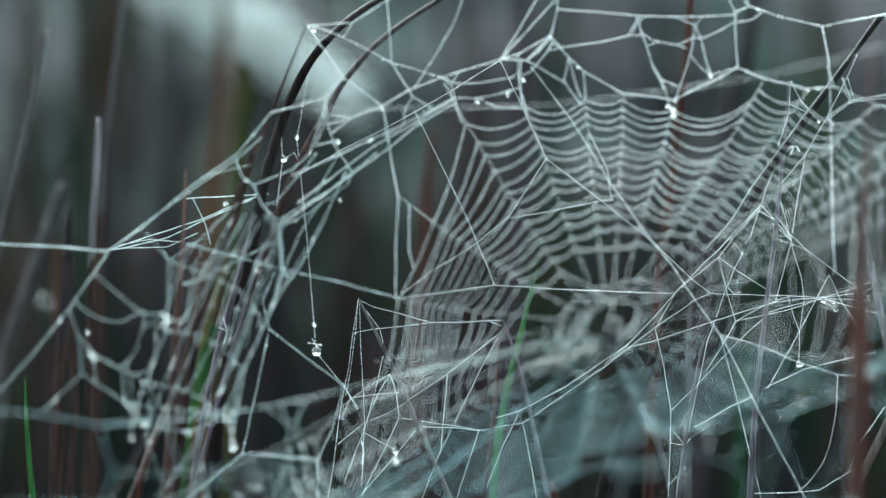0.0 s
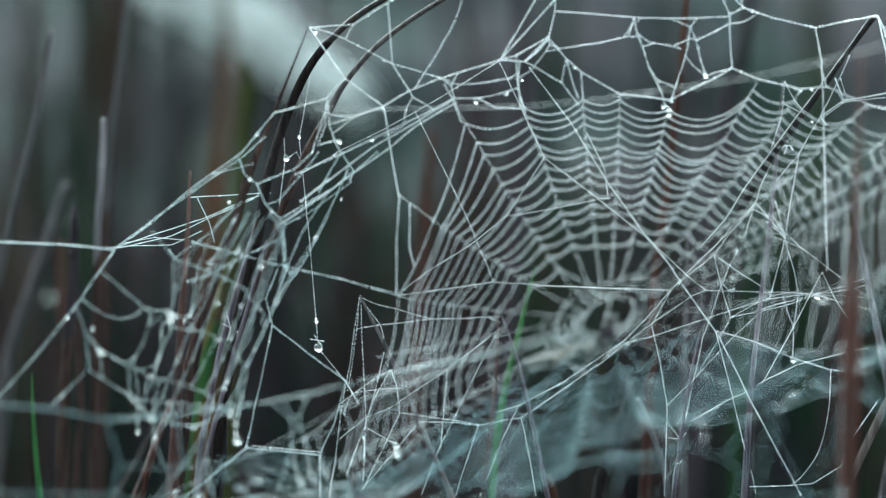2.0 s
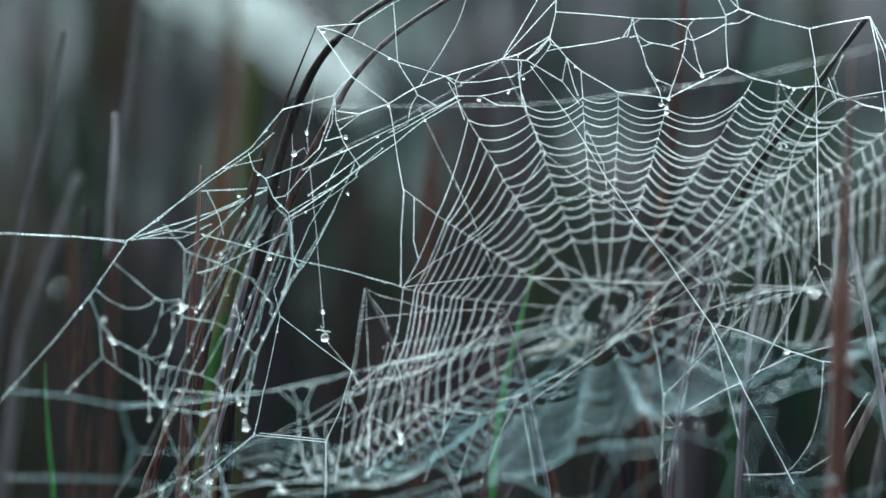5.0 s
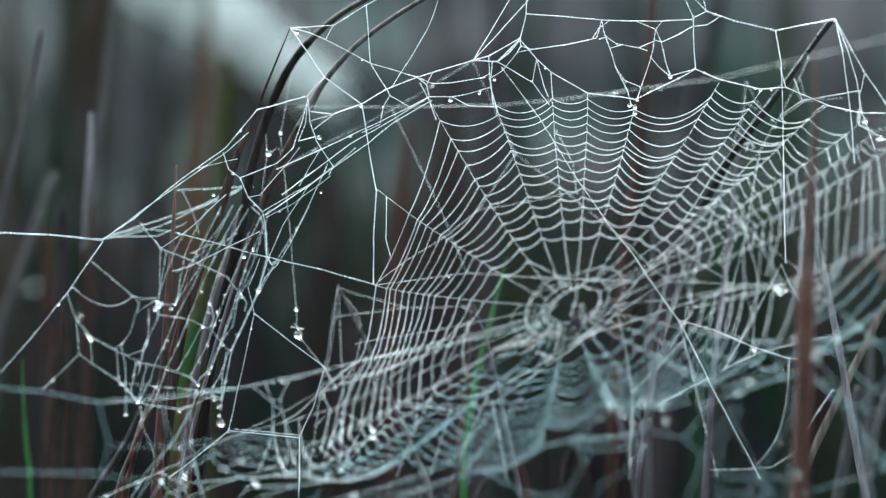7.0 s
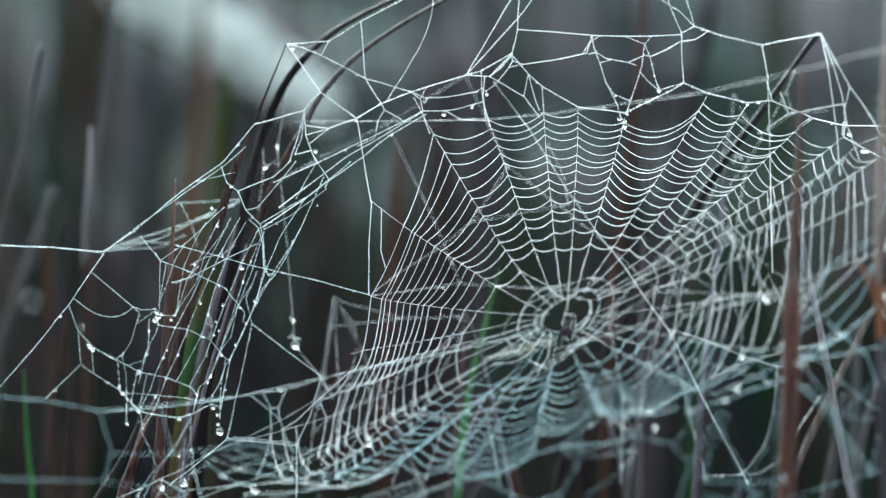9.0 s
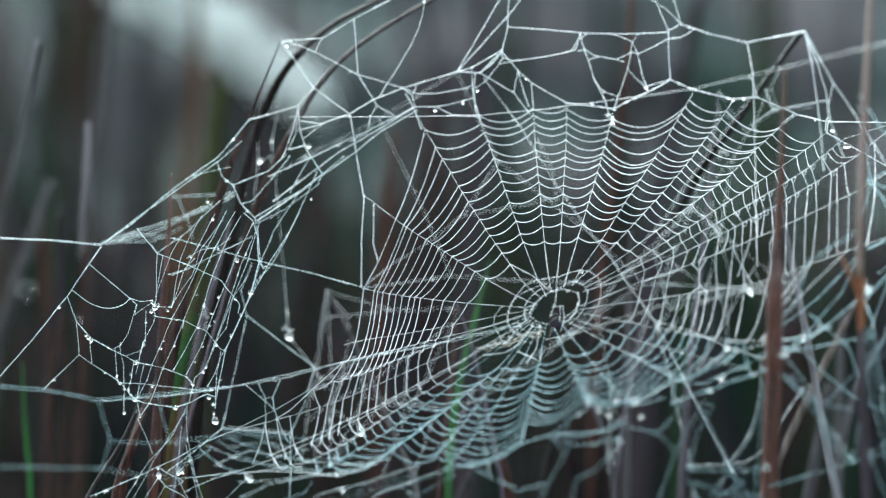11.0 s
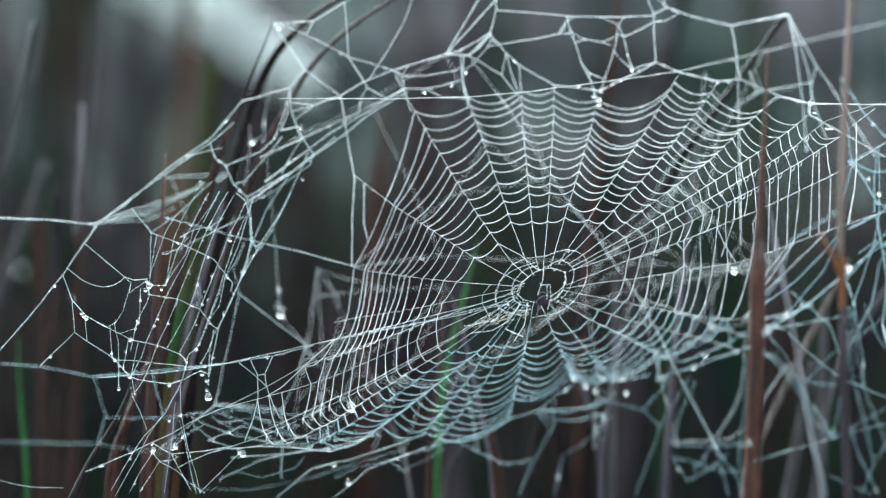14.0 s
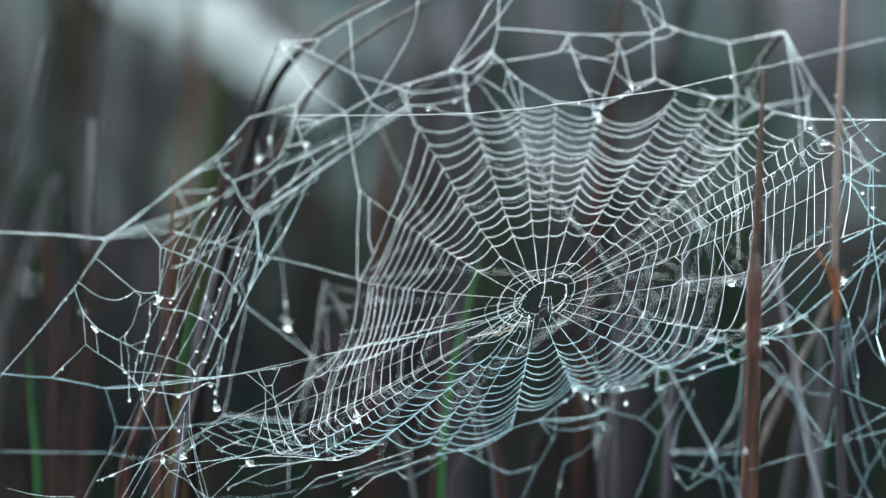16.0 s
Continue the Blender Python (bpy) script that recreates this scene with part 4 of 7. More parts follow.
thread(orb_web, "hub_ring", [(3.25, -6.60, 53.64), (3.43, -6.60, 53.58), (3.53, -6.60, 53.62), (3.55, -6.60, 53.26), (3.47, -6.60, 52.94)], 0.085, 0.6)
thread(orb_web, "hub_ring", [(3.93, -6.47, 53.97), (3.96, -6.47, 53.76), (3.90, -6.47, 53.57), (3.75, -6.47, 53.41), (3.55, -6.47, 53.29)], 0.09, 0.9)
thread(orb_web, "hub_ring", [(1.95, -6.30, 53.61), (1.75, -6.30, 53.36), (1.72, -6.30, 53.09), (1.86, -6.30, 52.85), (1.92, -6.30, 52.71), (2.14, -6.30, 52.63), (2.40, -6.30, 52.69)], 0.08, 0.5)
thread(orb_web, "hub_ring", [(2.34, -6.50, 53.21), (2.44, -6.50, 53.00), (2.64, -6.50, 52.94), (2.85, -6.50, 52.91)], 0.07, 0.9)
thread(orb_web, "frame_thread", [(3.37, -6.50, 54.09), (3.33, -6.50, 53.71), (3.20, -6.50, 53.33)], 0.09, 0.9)
thread(orb_web, "frame_thread", [(3.93, -6.55, 53.71), (3.88, -6.55, 53.45), (3.73, -6.55, 53.26), (3.50, -6.55, 53.15)], 0.12, 1.2)
thread(orb_web, "frame_thread", [(2.18, -5.20, 54.70), (2.78, -5.60, 54.39), (3.07, -6.00, 54.12), (3.25, -6.40, 53.98)], 0.085, 0.4)
thread(orb_web, "frame_thread", [(2.63, -6.50, 53.27), (1.61, -6.50, 52.64), (0.85, -6.50, 52.17), (0.09, -6.50, 51.75), (-0.67, -6.50, 51.36), (-1.43, -6.50, 50.93), (-2.19, -6.50, 50.60), (-2.95, -6.50, 50.24), (-4.16, -6.50, 49.70)], 0.085, 0.8)
thread(orb_web, "frame_thread", [(5.69, -6.80, 54.27), (6.30, -6.80, 54.45), (6.68, -6.80, 54.58)], 0.08, 0.5)
thread(orb_web, "frame_thread", [(7.89, -7.60, 55.14), (8.09, -7.60, 54.69), (8.38, -7.60, 54.21)], 0.13, 0.3)
thread(orb_web, "frame_thread", [(8.34, -7.60, 55.29), (8.15, -7.60, 54.76), (8.01, -7.60, 54.36)], 0.12, 0.3)
thread(orb_web, "frame_thread", [(6.89, -7.00, 54.69), (7.07, -7.00, 54.51), (7.27, -7.00, 54.84)], 0.11, 0.3)
thread(orb_web, "frame_thread", [(7.05, -7.20, 54.51), (7.07, -7.20, 54.12), (6.79, -7.20, 53.92)], 0.12, 0.8)
thread(orb_web, "frame_thread", [(7.07, -7.20, 54.15), (7.26, -7.20, 53.97)], 0.11, 0.4)
thread(orb_web, "frame_thread", [(8.95, -7.50, 55.44), (8.85, -7.50, 55.21), (8.88, -7.50, 54.84), (8.85, -7.50, 54.39), (8.92, -7.50, 54.21)], 0.12, 0.9)
thread(orb_web, "frame_thread", [(11.79, -6.00, 57.90), (11.68, -6.93, 56.94), (11.48, -7.87, 56.03), (11.20, -8.80, 55.22)], 0.13, 0.4)
thread(orb_web, "frame_thread", [(10.71, -5.70, 57.75), (10.93, -5.70, 57.52), (11.38, -5.70, 57.55)], 0.12, 0.3, bowed=True)
thread(orb_web, "frame_thread", [(10.58, -5.70, 57.63), (10.81, -5.70, 57.39), (11.07, -5.70, 57.37)], 0.12, 0.3, bowed=True)
thread(orb_web, "frame_thread", [(10.75, -4.00, 58.24), (11.11, -4.00, 58.06)], 0.15, 0.5)
thread(orb_web, "frame_thread", [(10.81, -3.50, 58.26), (10.89, -3.50, 58.59)], 0.17, 0.3)
thread(orb_web, "frame_thread", [(9.74, -9.20, 54.73), (9.30, -9.80, 54.18), (8.80, -10.40, 53.54), (8.33, -11.00, 52.83)], 0.12, 0.3)
thread(orb_web, "frame_thread", [(9.56, -9.20, 54.62), (9.03, -9.85, 54.04), (8.57, -10.50, 53.39)], 0.12, 0.3)
thread(orb_web, "frame_thread", [(10.65, -9.20, 55.06), (10.01, -9.97, 54.52), (8.76, -10.73, 53.40), (8.23, -11.50, 52.84)], 0.12, 0.3)
thread(orb_web, "frame_thread", [(-2.29, -3.60, 52.07), (-3.11, -3.93, 51.35), (-3.72, -4.27, 50.78), (-4.10, -4.60, 50.55)], 0.12, 0.4)
thread(orb_web, "frame_thread", [(-4.97, -7.00, 49.26), (-4.28, -7.37, 49.35), (-3.51, -7.73, 49.37), (-2.83, -8.10, 49.31), (-2.26, -8.47, 49.29), (-1.77, -8.83, 49.48), (-1.49, -9.20, 49.62)], 0.12, 0.5)
thread(orb_web, "low_frame_thread", [(2.30, -11.40, 50.29), (3.01, -11.80, 50.53), (3.77, -12.20, 50.58), (4.46, -12.60, 50.69), (4.79, -13.00, 50.92)], 0.094, 0.3)
thread(orb_web, "low_frame_thread", [(3.89, -12.20, 51.19), (3.49, -12.20, 50.95), (3.06, -12.20, 50.57)], 0.094, 0.3)
thread(orb_web, "low_frame_thread", [(0.36, -11.20, 49.61), (1.37, -11.20, 49.82), (2.31, -11.20, 50.26)], 0.086, 0.3)
thread(orb_web, "low_frame_thread", [(3.81, -12.60, 51.44), (4.32, -12.60, 51.32), (4.75, -12.60, 51.29), (5.20, -12.60, 51.32), (5.74, -12.60, 51.46)], 0.101, 0.6)
thread(orb_web, "low_frame_thread", [(5.96, -12.50, 51.30), (6.38, -12.50, 51.51), (6.95, -12.50, 51.66), (7.37, -12.50, 51.85), (7.87, -12.50, 52.00), (8.30, -12.50, 52.16)], 0.108, 0.6)
thread(orb_web, "low_frame_thread", [(4.83, -12.30, 51.34), (5.19, -12.30, 51.48), (5.62, -12.30, 51.73), (5.97, -12.30, 51.87), (6.47, -12.30, 52.01), (7.04, -12.30, 52.22), (7.39, -12.30, 52.44), (7.75, -12.30, 52.72)], 0.094, 0.5)
thread(orb_web, "low_frame_thread", [(6.00, -12.50, 51.85), (5.96, -12.50, 51.31)], 0.108, 0.5)
thread(orb_web, "low_frame_thread", [(6.04, -12.30, 51.87), (6.68, -12.30, 51.78), (7.18, -12.30, 52.00), (7.75, -12.30, 52.22), (8.29, -12.30, 52.57)], 0.101, 0.5)
thread(orb_web, "low_frame_thread", [(7.78, -12.00, 52.75), (7.82, -12.00, 52.21), (7.92, -12.00, 51.98)], 0.086, 0.4)

side_web = tagged(new("side_web"), "slack tangled side web hung with dew beside the orb", "spider web")
thread(side_web, "silk_thread", [(-9.11, -0.90, 55.20), (-9.37, -1.72, 54.72), (-9.88, -2.54, 53.85), (-10.73, -3.36, 52.69), (-11.57, -4.18, 51.65), (-12.40, -5.00, 50.65)], 0.135, 0.5)
thread(side_web, "silk_thread", [(-9.14, -4.00, 54.72), (-8.04, -4.00, 53.79), (-7.78, -4.00, 53.71), (-7.42, -4.00, 53.74)], 0.115, 0.4)
thread(side_web, "silk_thread", [(-9.61, -4.00, 54.02), (-9.10, -4.00, 53.66), (-8.60, -4.00, 53.52), (-8.24, -4.00, 53.62), (-8.04, -4.00, 53.79)], 0.11, 0.35, bowed=True)
thread(side_web, "silk_thread", [(-9.65, -4.70, 53.85), (-9.40, -4.70, 53.17), (-9.34, -4.70, 52.30), (-9.78, -4.70, 51.88), (-10.27, -4.70, 51.39)], 0.12, 0.4)
thread(side_web, "silk_thread", [(-9.40, -4.70, 53.17), (-9.03, -4.70, 52.75), (-8.49, -4.70, 52.45), (-8.11, -4.70, 52.26), (-7.80, -4.70, 52.09), (-7.46, -4.70, 52.02), (-7.10, -4.70, 51.94), (-6.79, -4.70, 51.83), (-6.48, -4.70, 51.70), (-6.33, -4.70, 51.55)], 0.115, 0.6)
thread(side_web, "silk_thread", [(-9.34, -4.70, 52.30), (-8.99, -4.70, 52.05), (-8.34, -4.70, 51.63), (-8.19, -4.70, 51.51), (-8.08, -4.70, 51.35), (-7.85, -4.70, 51.10), (-7.62, -4.70, 51.01), (-7.11, -4.70, 50.93), (-6.77, -4.70, 50.88), (-6.41, -4.70, 50.98), (-6.10, -4.70, 51.16), (-5.91, -4.70, 51.24), (-5.71, -4.70, 51.16)], 0.12, 0.6)
thread(side_web, "silk_thread", [(-9.06, -4.70, 52.72), (-9.00, -4.70, 52.07)], 0.1, 0.4)
thread(side_web, "silk_thread", [(-8.02, -4.20, 53.79), (-7.84, -4.20, 53.63), (-8.07, -4.20, 52.86), (-8.27, -4.20, 52.55), (-8.46, -4.20, 52.44)], 0.105, 0.6)
thread(side_web, "silk_thread", [(-7.40, -4.20, 53.71), (-7.73, -4.20, 53.48), (-7.90, -4.20, 53.35), (-7.84, -4.20, 53.63)], 0.1, 0.5)
thread(side_web, "silk_thread", [(-7.59, -4.20, 53.48), (-7.61, -4.20, 52.62), (-7.73, -4.20, 52.39), (-7.79, -4.20, 52.11), (-7.87, -4.20, 51.77)], 0.105, 0.6)
thread(side_web, "silk_thread", [(-7.40, -4.20, 53.12), (-7.68, -4.20, 52.57), (-7.73, -4.20, 52.39), (-8.15, -4.20, 52.25)], 0.1, 0.6)
thread(side_web, "silk_thread", [(-7.41, -4.10, 53.55), (-7.35, -4.10, 53.32), (-7.41, -4.10, 53.12)], 0.12, 0.8)
thread(side_web, "silk_thread", [(-8.38, -4.70, 52.44), (-8.32, -4.70, 51.63)], 0.1, 0.6)
thread(side_web, "silk_thread", [(-8.26, -4.70, 52.56), (-8.23, -4.70, 52.33), (-8.15, -4.70, 52.02), (-8.14, -4.70, 51.35), (-8.14, -4.70, 50.83)], 0.09, 0.6)
thread(side_web, "silk_thread", [(-7.88, -4.70, 52.09), (-7.94, -4.70, 51.71), (-8.02, -4.70, 51.35)], 0.09, 0.6)
thread(side_web, "silk_thread", [(-7.61, -4.70, 52.02), (-7.68, -4.70, 51.71), (-7.80, -4.70, 51.13), (-7.75, -4.70, 50.86), (-7.72, -4.70, 50.67)], 0.095, 0.6)
thread(side_web, "silk_thread", [(-7.46, -4.70, 51.01), (-7.69, -4.70, 50.67)], 0.09, 0.6)
thread(side_web, "silk_thread", [(-7.34, -3.60, 55.03), (-7.37, -3.60, 53.78), (-7.42, -3.60, 53.54)], 0.12, 0.5)
thread(side_web, "silk_thread", [(-7.18, -3.60, 54.95), (-7.28, -3.60, 54.41), (-7.37, -3.60, 53.90)], 0.1, 0.5)
thread(side_web, "silk_thread", [(-6.66, -3.60, 55.50), (-6.94, -3.60, 55.03), (-7.18, -3.60, 54.40), (-7.39, -3.60, 53.81)], 0.1, 0.6)
thread(side_web, "silk_thread", [(-7.91, -3.30, 55.69), (-7.56, -3.30, 55.25), (-7.36, -3.30, 55.00), (-6.97, -3.30, 54.87), (-6.58, -3.30, 54.72), (-6.18, -3.30, 54.53), (-5.84, -3.30, 54.37), (-5.63, -3.30, 54.27), (-5.48, -3.30, 54.05), (-5.24, -3.30, 53.77), (-5.12, -3.30, 53.61), (-5.17, -3.30, 53.38)], 0.12, 0.4)
thread(side_web, "silk_thread", [(-7.42, -4.00, 53.32), (-6.92, -4.00, 53.24), (-6.58, -4.00, 53.19), (-6.22, -4.00, 53.00), (-5.99, -4.00, 52.92), (-5.60, -4.00, 52.42), (-5.49, -4.00, 52.38)], 0.105, 0.4)
thread(side_web, "silk_thread", [(-6.14, -3.40, 56.03), (-6.49, -3.40, 55.42), (-6.72, -3.40, 54.87), (-6.84, -3.40, 54.25), (-6.92, -3.40, 53.70)], 0.095, 0.6)
thread(side_web, "silk_thread", [(-5.78, -3.40, 56.09), (-6.25, -3.40, 55.19), (-6.65, -3.40, 54.48), (-6.96, -3.40, 53.54)], 0.1, 0.6)
thread(side_web, "silk_thread", [(-5.45, -3.70, 56.15), (-6.08, -3.70, 54.95), (-6.47, -3.70, 54.09), (-6.94, -3.70, 53.23), (-7.26, -3.70, 52.45), (-7.49, -3.70, 51.98), (-7.60, -3.70, 51.59), (-7.89, -3.70, 51.06)], 0.1, 0.65)
thread(side_web, "silk_thread", [(-5.21, -3.70, 56.15), (-5.76, -3.70, 55.18), (-6.24, -3.70, 54.09), (-6.60, -3.70, 53.23), (-6.87, -3.70, 52.53), (-7.18, -3.70, 51.90), (-7.34, -3.70, 51.43), (-7.54, -3.70, 50.97)], 0.1, 0.65)
thread(side_web, "silk_thread", [(-5.06, -3.70, 56.03), (-5.45, -3.70, 55.34), (-5.84, -3.70, 54.40), (-6.24, -3.70, 53.03), (-6.55, -3.70, 52.45), (-6.90, -3.70, 51.84)], 0.105, 0.65)
thread(side_web, "silk_thread", [(-4.75, -3.60, 55.81), (-5.22, -3.60, 54.87), (-5.62, -3.60, 53.85), (-5.93, -3.60, 53.07), (-6.17, -3.60, 52.44), (-6.56, -3.60, 51.71)], 0.1, 0.65)
thread(side_web, "silk_thread", [(-4.64, -3.60, 55.65), (-5.07, -3.60, 54.71), (-5.46, -3.60, 53.46), (-5.86, -3.60, 52.37), (-6.09, -3.60, 51.82), (-6.33, -3.60, 51.63), (-6.49, -3.60, 50.96), (-6.85, -3.60, 50.83)], 0.1, 0.65)
thread(side_web, "silk_thread", [(-4.52, -3.50, 56.03), (-4.68, -3.50, 55.49), (-4.92, -3.50, 54.71), (-5.31, -3.50, 53.77), (-5.78, -3.50, 52.52), (-6.02, -3.50, 51.92)], 0.105, 0.6)
thread(side_web, "silk_thread", [(-4.61, -3.40, 55.49), (-4.56, -3.40, 54.87), (-4.77, -3.40, 54.08), (-5.00, -3.40, 53.46), (-5.32, -3.40, 52.75), (-5.63, -3.40, 52.20), (-5.79, -3.40, 51.73), (-6.00, -3.40, 51.39)], 0.12, 0.8)
thread(side_web, "silk_thread", [(-3.51, -3.20, 56.09), (-3.83, -3.20, 55.49), (-4.30, -3.20, 54.79), (-4.78, -3.20, 53.92), (-5.17, -3.20, 53.14), (-5.52, -3.20, 52.35), (-5.68, -3.20, 51.57), (-5.76, -3.20, 51.06)], 0.125, 0.85)
thread(side_web, "silk_thread", [(-5.02, -3.00, 56.10), (-4.78, -3.00, 55.89), (-4.66, -3.00, 55.50), (-4.63, -3.00, 54.87), (-4.52, -3.00, 54.61), (-4.31, -3.00, 54.71)], 0.14, 0.4)
thread(side_web, "silk_thread", [(-5.55, -3.40, 55.94), (-6.18, -3.40, 55.11), (-6.41, -3.40, 54.40), (-6.96, -3.40, 53.62)], 0.09, 0.6)
thread(side_web, "silk_thread", [(-5.36, -3.30, 55.42), (-5.71, -3.30, 55.18), (-6.18, -3.30, 55.09), (-6.58, -3.30, 54.87)], 0.095, 0.4)
thread(side_web, "silk_thread", [(-6.96, -3.40, 54.40), (-6.65, -3.40, 54.53), (-6.33, -3.40, 54.87)], 0.09, 0.4)
thread(side_web, "silk_thread", [(-4.89, -3.40, 54.40), (-5.11, -3.40, 54.08), (-5.32, -3.40, 53.77), (-5.48, -3.40, 52.99), (-5.84, -3.40, 52.49)], 0.09, 0.6)
thread(side_web, "silk_thread", [(-6.58, -4.00, 53.19), (-6.64, -4.00, 52.97), (-6.58, -4.00, 53.19)], 0.11, 0.8)
thread(side_web, "silk_thread", [(-7.39, -4.00, 53.55), (-6.92, -4.00, 53.56), (-6.84, -4.00, 53.71)], 0.1, 0.5)
thread(side_web, "silk_thread", [(-5.62, -3.60, 52.36), (-5.73, -3.60, 51.74), (-5.77, -3.60, 50.80)], 0.1, 0.7)
thread(side_web, "silk_thread", [(-8.28, -5.00, 51.56), (-7.62, -5.00, 51.53), (-6.85, -5.00, 51.44), (-6.08, -5.00, 51.36)], 0.1, 0.5)
thread(side_web, "silk_thread", [(-5.97, -6.60, 51.42), (-5.21, -6.60, 51.51), (-4.46, -6.60, 51.61), (-3.70, -6.60, 51.76), (-2.79, -6.60, 51.99)], 0.095, 0.5)
thread(side_web, "silk_thread", [(-6.38, -5.50, 50.97), (-6.82, -5.50, 50.12), (-7.40, -5.50, 49.51), (-7.89, -5.50, 48.75), (-8.28, -5.50, 48.06)], 0.11, 0.5)
thread(side_web, "silk_thread", [(-6.43, -5.50, 50.81), (-7.28, -5.50, 49.51), (-7.74, -5.50, 48.67), (-8.17, -5.50, 47.90)], 0.09, 0.5)
thread(side_web, "silk_thread", [(-7.76, -5.20, 50.65), (-7.53, -5.20, 50.19), (-7.33, -5.20, 49.65)], 0.075, 0.9)
thread(side_web, "silk_thread", [(-6.54, -5.50, 50.43), (-6.63, -5.50, 49.51), (-6.74, -5.50, 48.74), (-6.85, -5.50, 47.98)], 0.085, 0.6)
thread(side_web, "silk_thread", [(-6.40, -5.50, 50.89), (-6.40, -5.50, 50.12), (-6.21, -5.50, 49.20), (-6.02, -5.50, 48.59), (-5.87, -5.50, 47.97)], 0.09, 0.6)
thread(side_web, "silk_thread", [(-6.42, -5.70, 49.95), (-6.27, -5.70, 49.37), (-6.12, -5.70, 48.60), (-5.97, -5.70, 47.99)], 0.085, 0.6)
thread(side_web, "silk_thread", [(-5.39, -5.00, 50.21), (-5.92, -5.12, 49.99), (-6.84, -5.24, 49.49), (-7.75, -5.36, 49.07), (-8.58, -5.48, 48.72), (-8.96, -5.60, 48.57)], 0.11, 0.7)
thread(side_web, "silk_thread", [(-7.19, -5.60, 49.36), (-6.81, -5.60, 49.13), (-6.47, -5.60, 48.96), (-6.66, -5.60, 48.87), (-7.00, -5.60, 48.83)], 0.1, 0.6)
thread(side_web, "silk_thread", [(-7.19, -5.60, 49.13), (-6.96, -5.60, 48.83), (-6.51, -5.60, 48.60), (-6.20, -5.60, 48.29), (-5.74, -5.60, 47.98)], 0.11, 0.6)
thread(side_web, "silk_thread", [(-7.15, -5.60, 49.09), (-7.46, -5.60, 48.60), (-7.79, -5.60, 47.99)], 0.085, 0.9)
thread(side_web, "silk_thread", [(-6.96, -5.60, 48.86), (-7.50, -5.60, 48.02)], 0.085, 0.8)
thread(side_web, "silk_thread", [(-5.01, -6.30, 49.28), (-5.69, -6.30, 49.17), (-6.45, -6.30, 49.10), (-6.61, -6.30, 49.07)], 0.09, 0.9)
thread(side_web, "silk_thread", [(-5.01, -6.30, 49.25), (-5.62, -6.30, 49.10), (-6.08, -6.30, 48.90), (-6.43, -6.30, 48.72)], 0.085, 0.9)
thread(side_web, "silk_thread", [(-4.75, -6.30, 49.13), (-5.24, -6.30, 48.64), (-5.82, -6.30, 48.07)], 0.1, 0.5)
thread(side_web, "silk_thread", [(-6.63, -5.60, 49.02), (-6.28, -5.60, 48.36), (-6.12, -5.60, 48.06)], 0.1, 0.7)
thread(side_web, "silk_thread", [(-4.47, -6.30, 51.60), (-4.28, -6.30, 51.21), (-4.28, -6.30, 50.54), (-4.40, -6.30, 50.01), (-4.63, -6.30, 49.45)], 0.125, 0.3)
thread(side_web, "silk_thread", [(-3.89, -6.30, 51.68), (-4.09, -6.30, 51.22), (-4.28, -6.30, 51.19)], 0.12, 0.3)
thread(side_web, "silk_thread", [(-4.78, -6.30, 51.53), (-4.32, -6.30, 51.15), (-4.05, -6.30, 50.89), (-3.87, -6.30, 50.39), (-3.69, -6.30, 50.05)], 0.115, 0.3)
thread(side_web, "silk_thread", [(-4.09, -6.30, 51.22), (-4.05, -6.30, 50.89)], 0.11, 0.3)
thread(side_web, "silk_thread", [(-11.23, -7.00, 48.48), (-10.63, -7.00, 48.32), (-10.10, -7.00, 48.25), (-9.39, -7.00, 48.24)], 0.08, 0.5)
thread(side_web, "silk_thread", [(-13.68, -1.05, 55.53), (-10.95, -1.05, 55.41), (-9.09, -1.05, 55.26)], 0.168, 0.5)
thread(side_web, "silk_thread", [(-13.71, -0.84, 55.49), (-10.37, -0.84, 55.36), (-9.11, -0.84, 55.21)], 0.1176, 0.5)
thread(side_web, "silk_thread", [(-9.16, -0.42, 55.26), (-8.29, -0.42, 55.85), (-7.07, -0.42, 56.87), (-5.85, -0.42, 57.73), (-5.01, -0.42, 58.75)], 0.1848, 0.5)
thread(side_web, "silk_thread", [(-9.05, -0.42, 55.32), (-8.21, -0.42, 55.96), (-7.07, -0.42, 56.77), (-5.85, -0.42, 57.61), (-5.24, -0.42, 58.14)], 0.1512, 0.5)
thread(side_web, "silk_thread", [(-3.62, -0.84, 56.68), (-4.31, -0.84, 55.62), (-4.69, -0.84, 54.71), (-4.99, -0.84, 53.8)], 0.1428, 0.4)
thread(side_web, "silk_thread", [(-3.1, -0.63, 57.3), (-3.4, -0.63, 56.61), (-4.01, -0.63, 55.32), (-4.47, -0.63, 54.56), (-4.77, -0.63, 54.26), (-5, -0.63, 53.8)], 0.1428, 0.7)
thread(side_web, "silk_thread", [(-5.91, -0.63, 57.6), (-5.76, -0.63, 57.14), (-5.46, -0.63, 56.92), (-5.23, -0.63, 56.38), (-4.85, -0.63, 56), (-4.77, -0.63, 55.62), (-4.74, -0.63, 54.86), (-4.59, -0.63, 54.56)], 0.168, 0.4)
thread(side_web, "silk_thread", [(-5.47, -0.42, 56.92), (-4.48, -0.42, 57.3), (-4.02, -0.42, 57.73)], 0.1428, 0.3)
thread(side_web, "silk_thread", [(-5.24, -0.42, 56.39), (-4.94, -0.42, 56.46), (-4.33, -0.42, 57.15), (-3.87, -0.42, 57.73)], 0.1428, 0.3)
